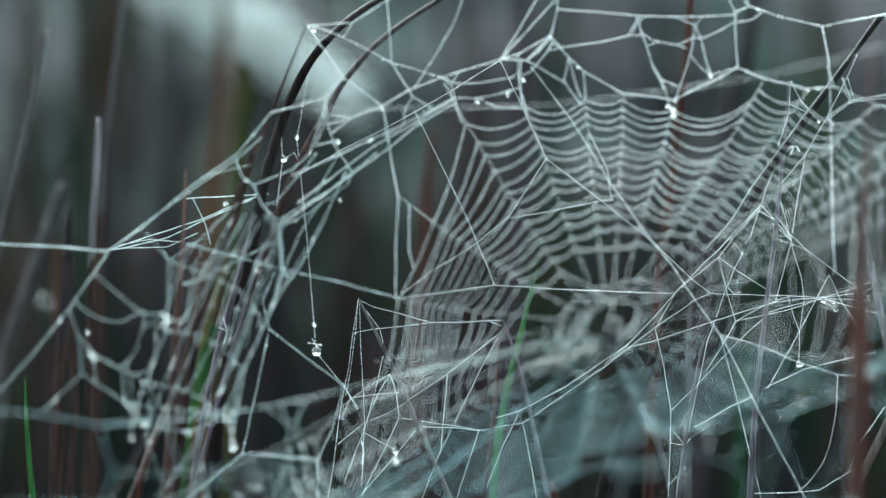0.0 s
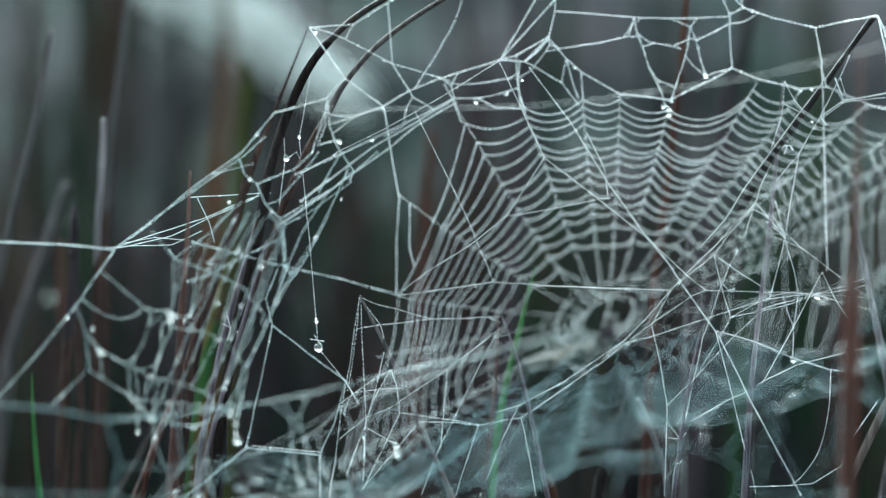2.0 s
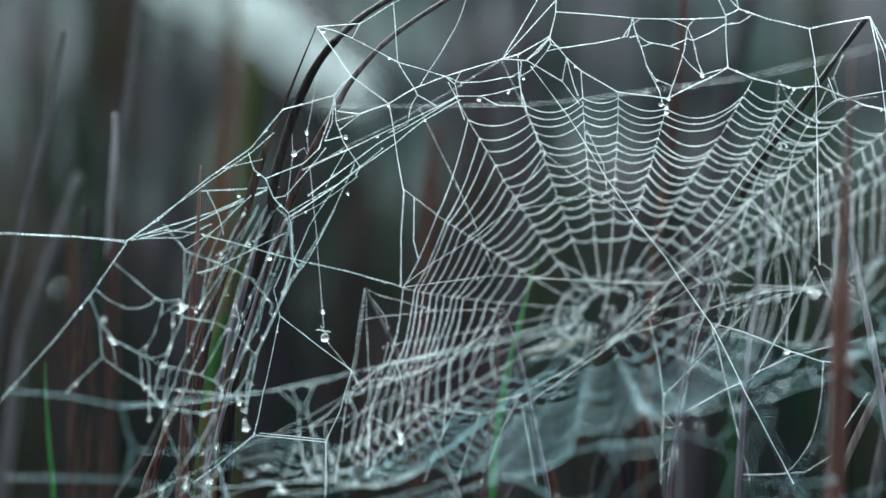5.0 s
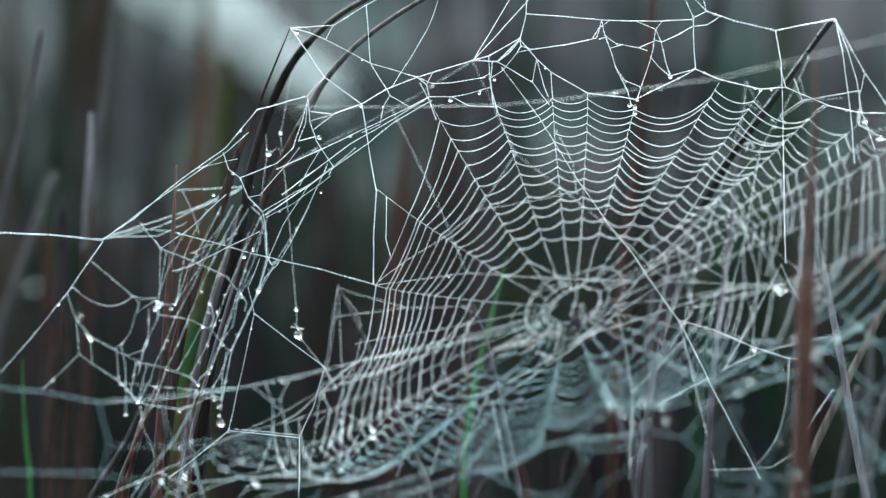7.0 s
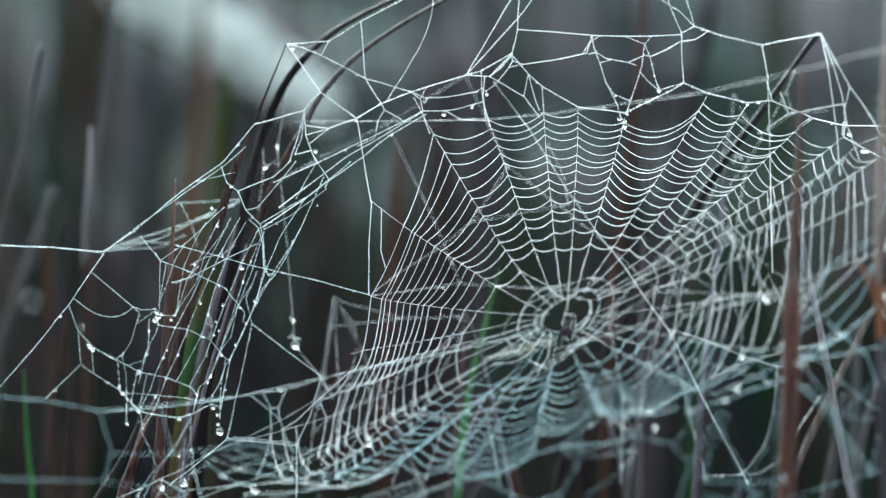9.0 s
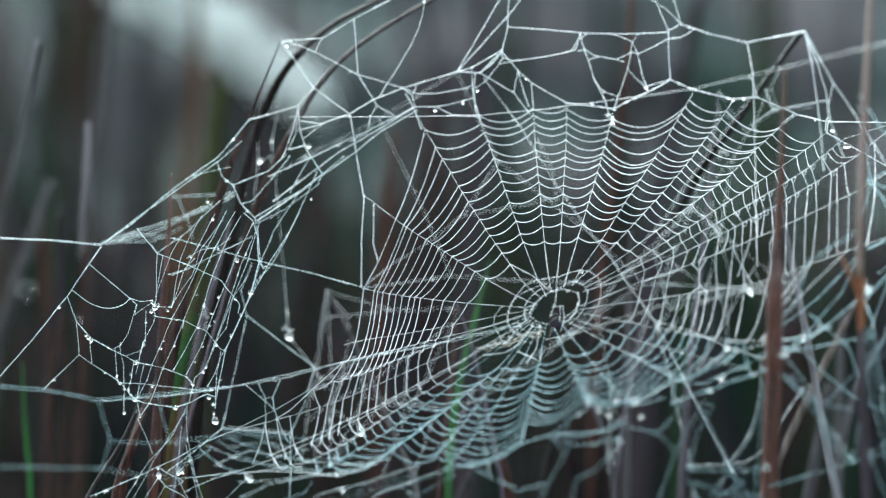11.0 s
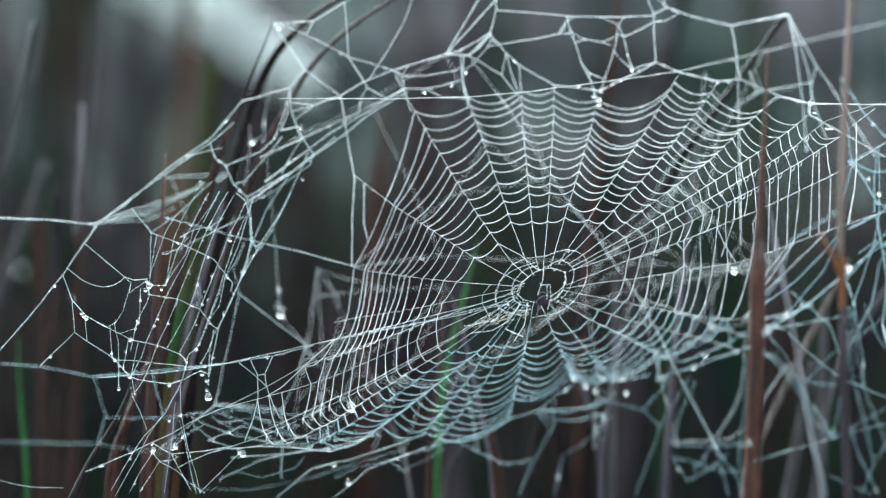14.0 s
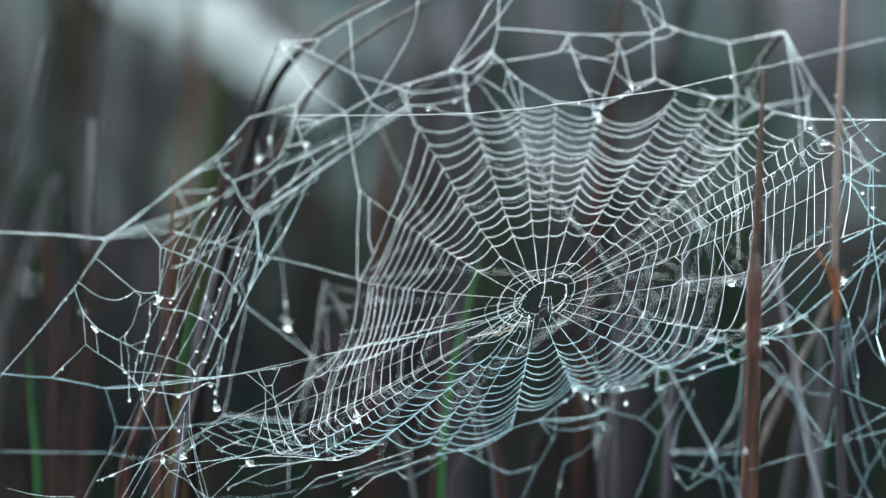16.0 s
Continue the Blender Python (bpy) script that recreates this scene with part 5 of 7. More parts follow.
thread(side_web, "silk_thread", [(-4.86, -0.42, 56.01), (-3.56, -0.42, 56.77), (-2.96, -0.42, 57.22), (-2.35, -0.42, 57.73)], 0.1428, 0.3)
thread(side_web, "silk_thread", [(-3.3, -0.21, 57.73), (-2.96, -0.21, 57.23), (-3.08, -0.21, 57)], 0.168, 0.4)
thread(side_web, "silk_thread", [(-3.3, -0.21, 57.73), (-3.65, -0.21, 57.15), (-3.88, -0.21, 56.7)], 0.1428, 0.4)
thread(side_web, "silk_thread", [(-3.03, -0.42, 56.97), (-4.02, -0.42, 56.23), (-4.78, -0.42, 55.85)], 0.1344, 0.3)
thread(side_web, "silk_thread", [(-9.58, 4.02, 55.3), (-8.54, 4.02, 55.66), (-7.26, 4.02, 56.06), (-6.14, 4.02, 56.54), (-5.69, 4.02, 56.7)], 0.1848, 0.3)
thread(side_web, "silk_thread", [(-9.5, 4.02, 55.29), (-8.06, 4.02, 55.62), (-6.94, 4.02, 56.14), (-5.82, 4.02, 56.62)], 0.168, 0.3)
thread(side_web, "silk_thread", [(-9.34, 4.02, 55.42), (-8.54, 4.02, 55.58), (-7.74, 4.02, 55.5)], 0.1512, 0.3)
thread(side_web, "silk_thread", [(-9.26, 4.02, 55.34), (-8.06, 4.02, 55.37), (-7.26, 4.02, 55.74)], 0.1344, 0.3)
thread(side_web, "silk_thread", [(-7.55, 4.02, 56.66), (-5.37, 4.02, 56.77)], 0.1596, 0.3)
thread(side_web, "silk_thread", [(-7.39, 4.02, 56.68), (-7.05, 4.02, 55.98), (-6.91, 4.02, 55.43)], 0.1344, 0.3)
thread(side_web, "silk_thread", [(-6.6, -0.63, 57.17), (-5.53, -0.63, 57.42)], 0.1008, 0.6)
thread(side_web, "silk_thread", [(-7.72, -0.84, 55.24), (-7.57, -0.84, 55.02), (-6.88, -0.84, 55.47), (-5.82, -0.84, 56.46)], 0.126, 0.3)
thread(side_web, "silk_thread", [(-7.23, -1.26, 54.41), (-6.7, -1.26, 54.56), (-5.8, -1.26, 55.02), (-4.89, -1.26, 55.47)], 0.1176, 0.4)
thread(side_web, "silk_thread", [(-7.17, -1.05, 55.44), (-6.11, -1.05, 55.17), (-5.05, -1.05, 54.86), (-3.39, -1.05, 54.49), (-1.84, -1.26, 54.06)], 0.126, 0.9)
thread(side_web, "silk_thread", [(-4.99, 0.53, 54.74), (-5.3, 0.53, 53.94), (-5.14, 0.53, 53.24)], 0.126, 0.8)
thread(side_web, "silk_thread", [(-5.16, 0.88, 53.24), (-4.23, 0.88, 52.51), (-3.23, 0.88, 51.77)], 0.1596, 0.4)
thread(side_web, "silk_thread", [(-5.15, 0.7, 53.24), (-5.46, 0.7, 51.78), (-5.85, 0.7, 50.05)], 0.1176, 0.8)
thread(side_web, "silk_thread", [(-5.85, 0.7, 50.05), (-4.84, 0.7, 49.94), (-3.92, 0.7, 49.85)], 0.168, 0.4)
thread(side_web, "silk_thread", [(-3.93, 0.88, 49.84), (-3.54, 0.88, 50.69), (-3.23, 0.88, 51.77)], 0.1344, 0.5)
thread(side_web, "silk_thread", [(-3.9, 0.35, 49.87), (-3.9, 0.35, 48.72), (-3.93, 0.35, 47.95)], 0.126, 0.6)
thread(side_web, "silk_thread", [(-5.73, -1.05, 50.14), (-6.72, -1.05, 49.34), (-7.32, -1.05, 48.89)], 0.126, 0.9)
thread(side_web, "silk_thread", [(-8.5, -6.72, 51.15), (-6.82, -6.72, 51.27), (-5.29, -6.72, 51.48), (-2.85, -6.72, 52.02), (0.82, -6.72, 52.74), (2.42, -6.72, 53.11)], 0.092, 0.5)
thread(side_web, "silk_thread", [(-1.47, -6.72, 52.33), (-0.4, -6.72, 52.51), (0.82, -6.72, 52.78), (2.42, -6.72, 53.18)], 0.075, 0.4)
thread(side_web, "silk_thread", [(-5.42, -9.36, 49.64), (-4.53, -9.36, 50.01), (-3.35, -9.36, 49.78), (-2.17, -9.36, 49.63), (-0.99, -9.36, 49.78)], 0.0992, 0.5)
thread(side_web, "silk_thread", [(-5.12, -9.36, 50.08), (-4.24, -9.36, 50.23), (-3.05, -9.36, 50.01)], 0.0868, 0.5)
thread(side_web, "silk_thread", [(-3.63, -9.68, 48.19), (-2.75, -9.68, 48.92), (-1.57, -9.68, 49.21), (-0.25, -9.68, 49.65)], 0.093, 0.4)
thread(side_web, "silk_thread", [(-2.31, -9.68, 48.04), (-1.28, -9.68, 48.92), (0.2, -9.68, 49.47)], 0.0992, 0.4)
thread(side_web, "silk_thread", [(-5.86, -9.36, 50.23), (-4.83, -9.36, 49.79), (-3.65, -9.36, 49.56), (-2.76, -9.36, 49.46)], 0.0868, 0.5)
thread(side_web, "silk_thread", [(-4.83, -9.36, 49.2), (-3.65, -9.36, 49.27), (-2.46, -9.36, 49.41), (-1.28, -9.36, 49.68)], 0.0992, 0.5)
thread(side_web, "silk_thread", [(-5.11, -9.68, 48.66), (-4.08, -9.68, 49.14), (-2.75, -9.68, 49.44)], 0.0868, 0.4)

rear_web = tagged(new("rear_web"), "loose greenish dewy silk strands around the orb web", "spider web")
thread(rear_web, "silk_thread", [(8.37, -12.00, 52.79), (8.95, -10.00, 53.20), (9.69, -10.00, 53.73), (10.28, -10.00, 54.32), (10.76, -10.00, 54.87)], 0.1368, 0.25)
thread(rear_web, "silk_thread", [(8.77, -11.00, 52.40), (9.13, -11.00, 52.69), (9.58, -11.00, 52.94), (10.16, -11.00, 53.38), (10.68, -11.00, 53.81), (11.05, -11.00, 54.08), (11.49, -11.00, 54.47), (12.22, -11.00, 54.94)], 0.1824, 0.7)
thread(rear_web, "silk_thread", [(8.72, -11.50, 52.59), (9.52, -11.50, 52.66), (10.61, -11.50, 52.87), (10.97, -12.00, 52.94)], 0.1368, 0.25)
thread(rear_web, "silk_thread", [(8.72, -11.50, 52.81), (9.37, -11.50, 52.96), (9.96, -11.50, 53.17)], 0.1368, 0.25)
thread(rear_web, "silk_thread", [(12.36, -10.00, 55.35), (11.84, -10.00, 54.79), (11.35, -10.00, 54.17), (11.02, -10.00, 53.80)], 0.13, 0.25)
thread(rear_web, "silk_thread", [(12.22, -11.00, 55.05), (11.71, -11.00, 54.18), (11.51, -11.00, 53.15), (11.19, -11.00, 52.57)], 0.1596, 0.25)
thread(rear_web, "silk_thread", [(10.81, -11.00, 53.91), (10.91, -12.00, 53.32), (11.03, -12.00, 52.59), (11.17, -12.00, 51.72), (11.28, -11.00, 51.07)], 0.1085, 0.25)
thread(rear_web, "silk_thread", [(12.12, -8.00, 57.26), (12.13, -8.00, 55.51)], 0.13, 0.25)
thread(rear_web, "silk_thread", [(11.85, -10.00, 55.50), (11.69, -10.00, 54.61), (11.17, -10.00, 53.13)], 0.13, 0.25)
thread(rear_web, "silk_thread", [(12.36, -10.00, 54.46), (11.77, -10.00, 54.76), (11.32, -10.00, 54.46)], 0.13, 0.25)
thread(rear_web, "silk_thread", [(8.74, -12.00, 52.46), (9.24, -12.00, 51.88), (9.75, -12.00, 50.86), (10.17, -14.00, 50.02)], 0.0930, 0.25)
thread(rear_web, "silk_thread", [(10.82, -10.50, 55.06), (10.37, -10.50, 54.03), (9.63, -10.50, 53.15), (8.89, -10.50, 52.56)], 0.1368, 0.25)
thread(rear_web, "silk_thread", [(11.20, -12.00, 53.17), (11.56, -12.00, 52.30), (12.07, -12.00, 51.72)], 0.1008, 0.25)
thread(rear_web, "silk_thread", [(11.93, -13.00, 53.19), (11.21, -13.00, 52.62), (10.35, -13.00, 52.05), (9.63, -13.00, 51.34)], 0.0930, 0.25)
thread(rear_web, "silk_thread", [(-10.86, -11.00, 51.74), (-9.56, -11.00, 51.62), (-8.20, -11.00, 51.36), (-7.40, -11.00, 51.43), (-6.68, -11.00, 51.50), (-5.68, -11.00, 51.60), (-5.23, -6.60, 51.51)], 0.13, 0.25)
thread(rear_web, "silk_thread", [(-8.10, -12.00, 51.40), (-7.82, -12.00, 50.45), (-8.00, -12.00, 49.73)], 0.102, 0.25)
thread(rear_web, "silk_thread", [(-7.82, -12.00, 50.39), (-7.04, -12.00, 50.36), (-6.32, -12.00, 50.37), (-5.61, -12.00, 50.47), (-4.62, -12.00, 50.54)], 0.0884, 0.25)
thread(rear_web, "silk_thread", [(-10.48, -14.00, 49.91), (-9.09, -14.00, 49.88), (-7.84, -14.00, 49.85), (-7.01, -14.00, 49.72), (-6.32, -14.00, 49.64), (-5.50, -9.36, 50.07)], 0.0816, 0.25)
thread(rear_web, "silk_thread", [(-6.82, -10.00, 51.46), (-6.68, -10.00, 50.88), (-6.52, -10.00, 50.29)], 0.12, 0.25)
thread(rear_web, "silk_thread", [(-5.16, -10.00, 50.58), (-4.44, -10.00, 50.43), (-3.56, -10.00, 50.36), (-2.69, -10.00, 50.33), (-2.48, -6.50, 50.46)], 0.0840, 0.25)
thread(rear_web, "silk_thread", [(-5.28, -10.50, 50.32), (-4.41, -10.50, 49.81), (-3.69, -10.50, 49.59), (-2.67, -10.50, 49.66)], 0.0672, 0.25)
thread(rear_web, "silk_thread", [(-5.02, -10.00, 50.36), (-4.44, -10.00, 50.14), (-3.56, -10.00, 49.63)], 0.0880, 0.25)
thread(rear_web, "silk_thread", [(-4.56, -10.50, 50.60), (-3.98, -10.50, 50.24), (-3.11, -10.50, 49.80), (-2.09, -10.50, 49.87), (-1.37, -10.50, 49.97), (-0.99, -9.36, 49.78)], 0.0728, 0.25)
thread(rear_web, "silk_thread", [(-5.82, -9.00, 50.01), (-5.23, -9.00, 49.57), (-4.64, -9.00, 49.39)], 0.0880, 0.25)
thread(rear_web, "silk_thread", [(-5.48, -12.00, 48.59), (-4.20, -12.00, 48.56), (-2.63, -12.00, 48.87), (-1.49, -12.00, 49.25), (-0.35, -12.00, 49.57)], 0.0495, 0.25)
thread(rear_web, "silk_thread", [(-4.76, -9.50, 48.87), (-4.03, -9.50, 48.69), (-3.15, -9.50, 48.94), (-2.93, -9.50, 49.23)], 0.0616, 0.25)
thread(rear_web, "silk_thread", [(-2.06, -12.00, 48.87), (-1.49, -12.00, 49.15), (-0.64, -12.00, 49.32), (0.36, -12.00, 49.60)], 0.0495, 0.25)
thread(rear_web, "silk_thread", [(-0.73, -9.68, 49.12), (-0.35, -12.50, 49.07), (0.22, -12.50, 49.35), (0.64, -12.50, 49.60), (0.36, -12.50, 49.73)], 0.0533, 0.25)
thread(rear_web, "silk_thread", [(8.25, -12.00, 49.24), (8.50, -12.50, 49.32), (9.28, -12.50, 49.57), (9.85, -12.50, 49.71), (10.56, -12.50, 49.95), (11.84, -12.50, 50.28)], 0.0853, 0.25)
thread(rear_web, "silk_thread", [(10.56, -12.50, 50.00), (11.13, -12.50, 50.31), (11.84, -12.50, 50.73)], 0.0853, 0.25)
thread(rear_web, "silk_thread", [(8.66, -11.00, 52.68), (9.31, -11.00, 52.53), (9.89, -11.00, 51.96), (10.61, -11.00, 51.38), (11.33, -11.00, 51.04), (12.05, -11.00, 50.74)], 0.1368, 0.5)
thread(rear_web, "silk_thread", [(8.42, -14.00, 52.07), (9.12, -14.00, 51.51), (9.68, -14.00, 51.30), (10.23, -14.00, 51.23)], 0.1008, 0.25)
thread(rear_web, "silk_thread", [(8.70, -14.00, 52.07), (9.26, -14.00, 51.37), (9.67, -14.00, 50.39), (10.16, -14.00, 49.95)], 0.1008, 0.25)
thread(rear_web, "silk_thread", [(8.51, -14.50, 52.08), (9.34, -14.50, 50.98), (9.61, -14.50, 49.87), (9.96, -14.50, 48.62)], 0.1008, 0.25)
thread(rear_web, "silk_thread", [(10.16, -14.00, 49.95), (10.26, -14.00, 50.53), (10.40, -14.00, 51.37), (10.52, -14.00, 53.17)], 0.0930, 0.25)
thread(rear_web, "silk_thread", [(6.47, -14.00, 51.38), (6.89, -14.00, 50.54), (7.37, -14.00, 49.57), (7.72, -14.00, 49.15), (7.97, -14.00, 48.59)], 0.0884, 0.25)
thread(rear_web, "silk_thread", [(6.15, -14.50, 49.85), (6.85, -14.50, 49.82), (8.09, -14.50, 49.83), (8.27, -12.00, 49.83)], 0.109, 0.25)
thread(rear_web, "silk_thread", [(6.29, -14.50, 49.53), (7.40, -14.50, 49.19), (7.95, -14.50, 49.21)], 0.0816, 0.25)
thread(rear_web, "silk_thread", [(6.23, -13.50, 49.54), (6.37, -13.50, 49.26), (6.65, -13.50, 48.86), (7.07, -13.50, 49.12), (7.63, -13.50, 49.53)], 0.0816, 0.25)
thread(rear_web, "silk_thread", [(6.82, -14.00, 51.38), (6.47, -14.00, 50.68), (6.19, -14.00, 49.85)], 0.0884, 0.25)
thread(rear_web, "silk_thread", [(8.03, -14.00, 51.93), (7.87, -14.00, 50.96), (7.24, -14.00, 49.85), (6.75, -14.00, 49.15)], 0.0748, 0.25)
thread(rear_web, "silk_thread", [(7.96, -14.50, 51.67), (7.93, -14.50, 50.70), (7.81, -14.50, 49.60), (7.84, -14.50, 48.63)], 0.0816, 0.25)
thread(rear_web, "silk_thread", [(7.19, -14.50, 49.88), (7.33, -14.50, 49.46), (7.53, -14.50, 48.63)], 0.0748, 0.25)
thread(rear_web, "silk_thread", [(10.52, -14.50, 53.18), (10.66, -14.50, 52.08), (10.93, -14.50, 50.97), (11.55, -14.50, 49.45)], 0.1085, 0.25)
thread(rear_web, "silk_thread", [(10.45, -14.50, 52.63), (10.56, -14.50, 51.53), (10.86, -14.50, 50.42), (11.06, -14.50, 49.45)], 0.1008, 0.25)
thread(rear_web, "silk_thread", [(10.51, -14.00, 50.39), (10.78, -14.00, 49.56), (11.27, -14.00, 48.58)], 0.1008, 0.25)
thread(rear_web, "silk_thread", [(11.62, -14.00, 50.11), (11.13, -14.00, 49.28), (10.85, -14.00, 48.58)], 0.1085, 0.25)
thread(rear_web, "silk_thread", [(10.21, -13.00, 48.98), (10.63, -13.00, 48.76), (11.20, -13.00, 48.53)], 0.0698, 0.5)
thread(rear_web, "silk_thread", [(2.96, -13.00, 50.61), (3.60, -13.00, 50.53), (4.16, -13.00, 50.66), (4.58, -13.00, 50.83)], 0.0884, 0.25)
thread(rear_web, "silk_thread", [(2.94, -13.50, 50.60), (3.36, -13.50, 50.39), (3.85, -13.50, 50.36), (4.62, -13.50, 50.55)], 0.0884, 0.25)
thread(rear_web, "silk_thread", [(3.36, -13.50, 50.88), (3.36, -13.50, 50.25), (3.22, -13.50, 50.08)], 0.0816, 0.25)
thread(rear_web, "silk_thread", [(2.93, -14.00, 50.62), (3.27, -14.00, 50.16), (2.85, -14.00, 49.44), (2.46, -14.00, 48.61)], 0.0884, 0.25)
thread(rear_web, "silk_thread", [(4.58, -13.50, 50.54), (4.40, -15.00, 50.26), (3.92, -15.00, 49.85), (3.51, -15.00, 49.65), (3.30, -15.00, 48.68)], 0.0748, 0.25)
thread(rear_web, "silk_thread", [(4.39, -14.00, 50.94), (5.50, -14.00, 50.66), (5.92, -14.00, 50.24), (5.64, -14.00, 49.43), (5.33, -14.00, 48.60)], 0.0884, 0.25)
thread(rear_web, "silk_thread", [(5.53, -13.50, 50.63), (5.88, -13.50, 51.01), (6.16, -13.50, 51.36)], 0.0816, 0.25)
thread(rear_web, "silk_thread", [(5.92, -14.00, 50.24), (6.26, -14.00, 50.82), (6.64, -14.00, 51.45)], 0.0884, 0.25)
thread(rear_web, "silk_thread", [(0.96, -11.20, 49.73), (2.16, -14.00, 49.31), (2.65, -14.00, 49.44), (2.85, -14.00, 49.47)], 0.0816, 0.25)
thread(rear_web, "bridge_thread", [(-3.71, -5.46, 58.62), (-0.71, -5.46, 58.62), (1.44, -6.51, 58.62), (2.82, -6.51, 58.74), (4.75, -7.56, 58.95), (6.72, -9.36, 59.15), (8.40, -11.60, 59.47), (10.26, -14.80, 59.83), (11.78, -14.80, 60.17)], 0.128, 0.4)
thread(rear_web, "silk_thread", [(10.35, -14.00, 58.54), (11.06, -10.00, 57.65), (11.13, -10.00, 56.69), (10.76, -10.00, 55.08)], 0.152, 0.4)
thread(rear_web, "silk_thread", [(11.06, -10.00, 56.84), (11.65, -10.00, 56.55), (12.23, -10.00, 56.54)], 0.2, 0.4)
thread(rear_web, "silk_thread", [(11.06, -10.00, 56.84), (11.43, -10.00, 56.40), (11.79, -10.00, 55.74), (12.23, -10.00, 55.52)], 0.208, 0.8)
thread(rear_web, "silk_thread", [(11.79, -10.00, 57.13), (11.72, -10.00, 56.40), (11.72, -10.00, 55.52)], 0.176, 0.3)
thread(rear_web, "silk_thread", [(11.06, -10.00, 55.08), (11.94, -10.00, 55.52), (12.23, -10.00, 55.59)], 0.2, 0.4)
thread(rear_web, "silk_thread", [(12.23, -10.00, 57.42), (11.72, -10.00, 57.13), (11.06, -10.00, 56.77)], 0.16, 0.4)
thread(rear_web, "silk_thread", [(10.36, -14.00, 58.76), (11.43, -10.00, 58.09), (11.94, -10.00, 57.50), (12.23, -10.00, 57.35)], 0.16, 0.7)
thread(rear_web, "silk_thread", [(11.79, -10.00, 55.37), (12.05, -10.00, 53.76), (11.93, -10.00, 52.59), (11.86, -12.00, 51.95)], 0.2189, 0.3)
thread(rear_web, "silk_thread", [(9.40, -11.60, 53.50), (10.40, -11.60, 52.64), (10.83, -11.60, 51.20)], 0.1459, 0.3)
thread(rear_web, "silk_thread", [(10.25, -14.00, 55.49), (9.40, -11.60, 54.79), (9.11, -11.60, 53.79), (8.61, -11.60, 53.21)], 0.12, 0.3)

front_web = tagged(new("front_web"), "fine beaded cobweb strands behind the orb", "spider web")
thread(front_web, "silk_thread", [(-4.67, 5.25, 57.28), (-3.52, 5.25, 57.95), (-2.30, 5.25, 58.55), (-1.46, 5.25, 59.00), (-0.61, 5.25, 59.50), (0.84, 5.25, 60.39)], 0.13, 0.6)
thread(front_web, "silk_thread", [(0.84, 5.25, 60.39), (1.30, 5.25, 59.43), (2.08, 5.25, 57.73)], 0.14, 0.6)
thread(front_web, "silk_thread", [(2.08, 5.25, 57.73), (3.35, 5.25, 56.75), (4.72, 5.25, 55.66), (5.02, 5.25, 55.40), (5.94, 5.25, 54.52), (6.50, 5.25, 54.07)], 0.115, 0.6)
thread(front_web, "silk_thread", [(2.08, 5.25, 57.73), (1.04, 4.19, 56.13), (-0.02, 3.12, 55.29), (-1.05, 2.06, 54.67), (-1.74, 1.00, 54.13)], 0.13, 0.6)
thread(front_web, "silk_thread", [(0.98, 4.90, 56.11), (1.97, 4.90, 56.27), (3.64, 4.90, 56.59), (3.87, 4.90, 56.60)], 0.125, 0.6)
thread(front_web, "silk_thread", [(3.18, 3.50, 58.36), (3.66, 3.50, 57.39), (3.76, 3.50, 56.58)], 0.12, 0.8)
thread(front_web, "silk_thread", [(-1.46, 5.25, 59.00), (-0.77, 5.25, 57.60), (-0.01, 5.25, 56.00), (0.67, 5.25, 54.33)], 0.11, 0.9)
thread(front_web, "silk_thread", [(0.67, 5.25, 54.31), (1.97, 5.25, 54.23), (3.80, 5.25, 54.13), (5.51, 5.25, 54.08)], 0.12, 0.9)
thread(front_web, "silk_thread", [(0.66, 4.40, 54.32), (-0.61, 2.45, 54.16), (-1.83, 0.50, 54.02)], 0.14, 0.6)
thread(front_web, "silk_thread", [(3.65, 5.60, 52.15), (4.27, 5.60, 52.69), (4.88, 5.60, 53.30), (5.57, 5.60, 54.08), (6.27, 5.60, 54.80), (7.11, 5.60, 55.59), (7.88, 5.60, 56.40)], 0.13, 0.6)
thread(front_web, "silk_thread", [(5.73, 5.60, 54.25), (6.76, 5.60, 55.04), (7.14, 5.60, 55.56), (7.83, 5.60, 56.29)], 0.115, 0.6)
thread(front_web, "silk_thread", [(5.57, 5.60, 54.08), (5.03, 5.60, 53.10)], 0.115, 0.6)
thread(front_web, "silk_thread", [(5.03, 5.60, 53.10), (5.26, 5.60, 52.07), (5.44, 5.60, 50.89), (5.44, 5.60, 50.39), (5.36, 5.60, 48.40)], 0.125, 0.7)
thread(front_web, "silk_thread", [(3.50, 5.60, 51.96), (4.57, 5.60, 52.80), (5.03, 5.60, 53.15), (6.11, 5.60, 53.89), (6.52, 5.60, 54.06)], 0.115, 0.6)
thread(front_web, "silk_thread", [(6.52, 5.60, 54.06), (7.18, 5.60, 54.04), (8.10, 5.60, 54.01), (9.59, 5.60, 53.96)], 0.115, 0.6)
thread(front_web, "silk_thread", [(3.81, 5.60, 52.23), (4.27, 5.60, 52.61), (5.03, 5.60, 52.79), (6.57, 5.60, 53.30), (7.95, 5.60, 53.74), (8.33, 5.60, 53.83)], 0.125, 0.6)
thread(front_web, "silk_thread", [(6.76, 5.60, 55.04), (6.95, 5.60, 54.21), (7.21, 5.60, 53.31)], 0.115, 0.6)
thread(front_web, "silk_thread", [(6.76, 5.60, 55.04), (7.34, 5.60, 54.64), (8.06, 5.60, 54.16)], 0.115, 0.6)
thread(front_web, "silk_thread", [(7.21, 5.60, 53.31), (7.98, 5.60, 53.74)], 0.115, 0.6)
thread(front_web, "silk_thread", [(7.21, 5.60, 53.31), (8.71, 5.60, 53.63), (9.59, 5.60, 53.94)], 0.115, 0.6)
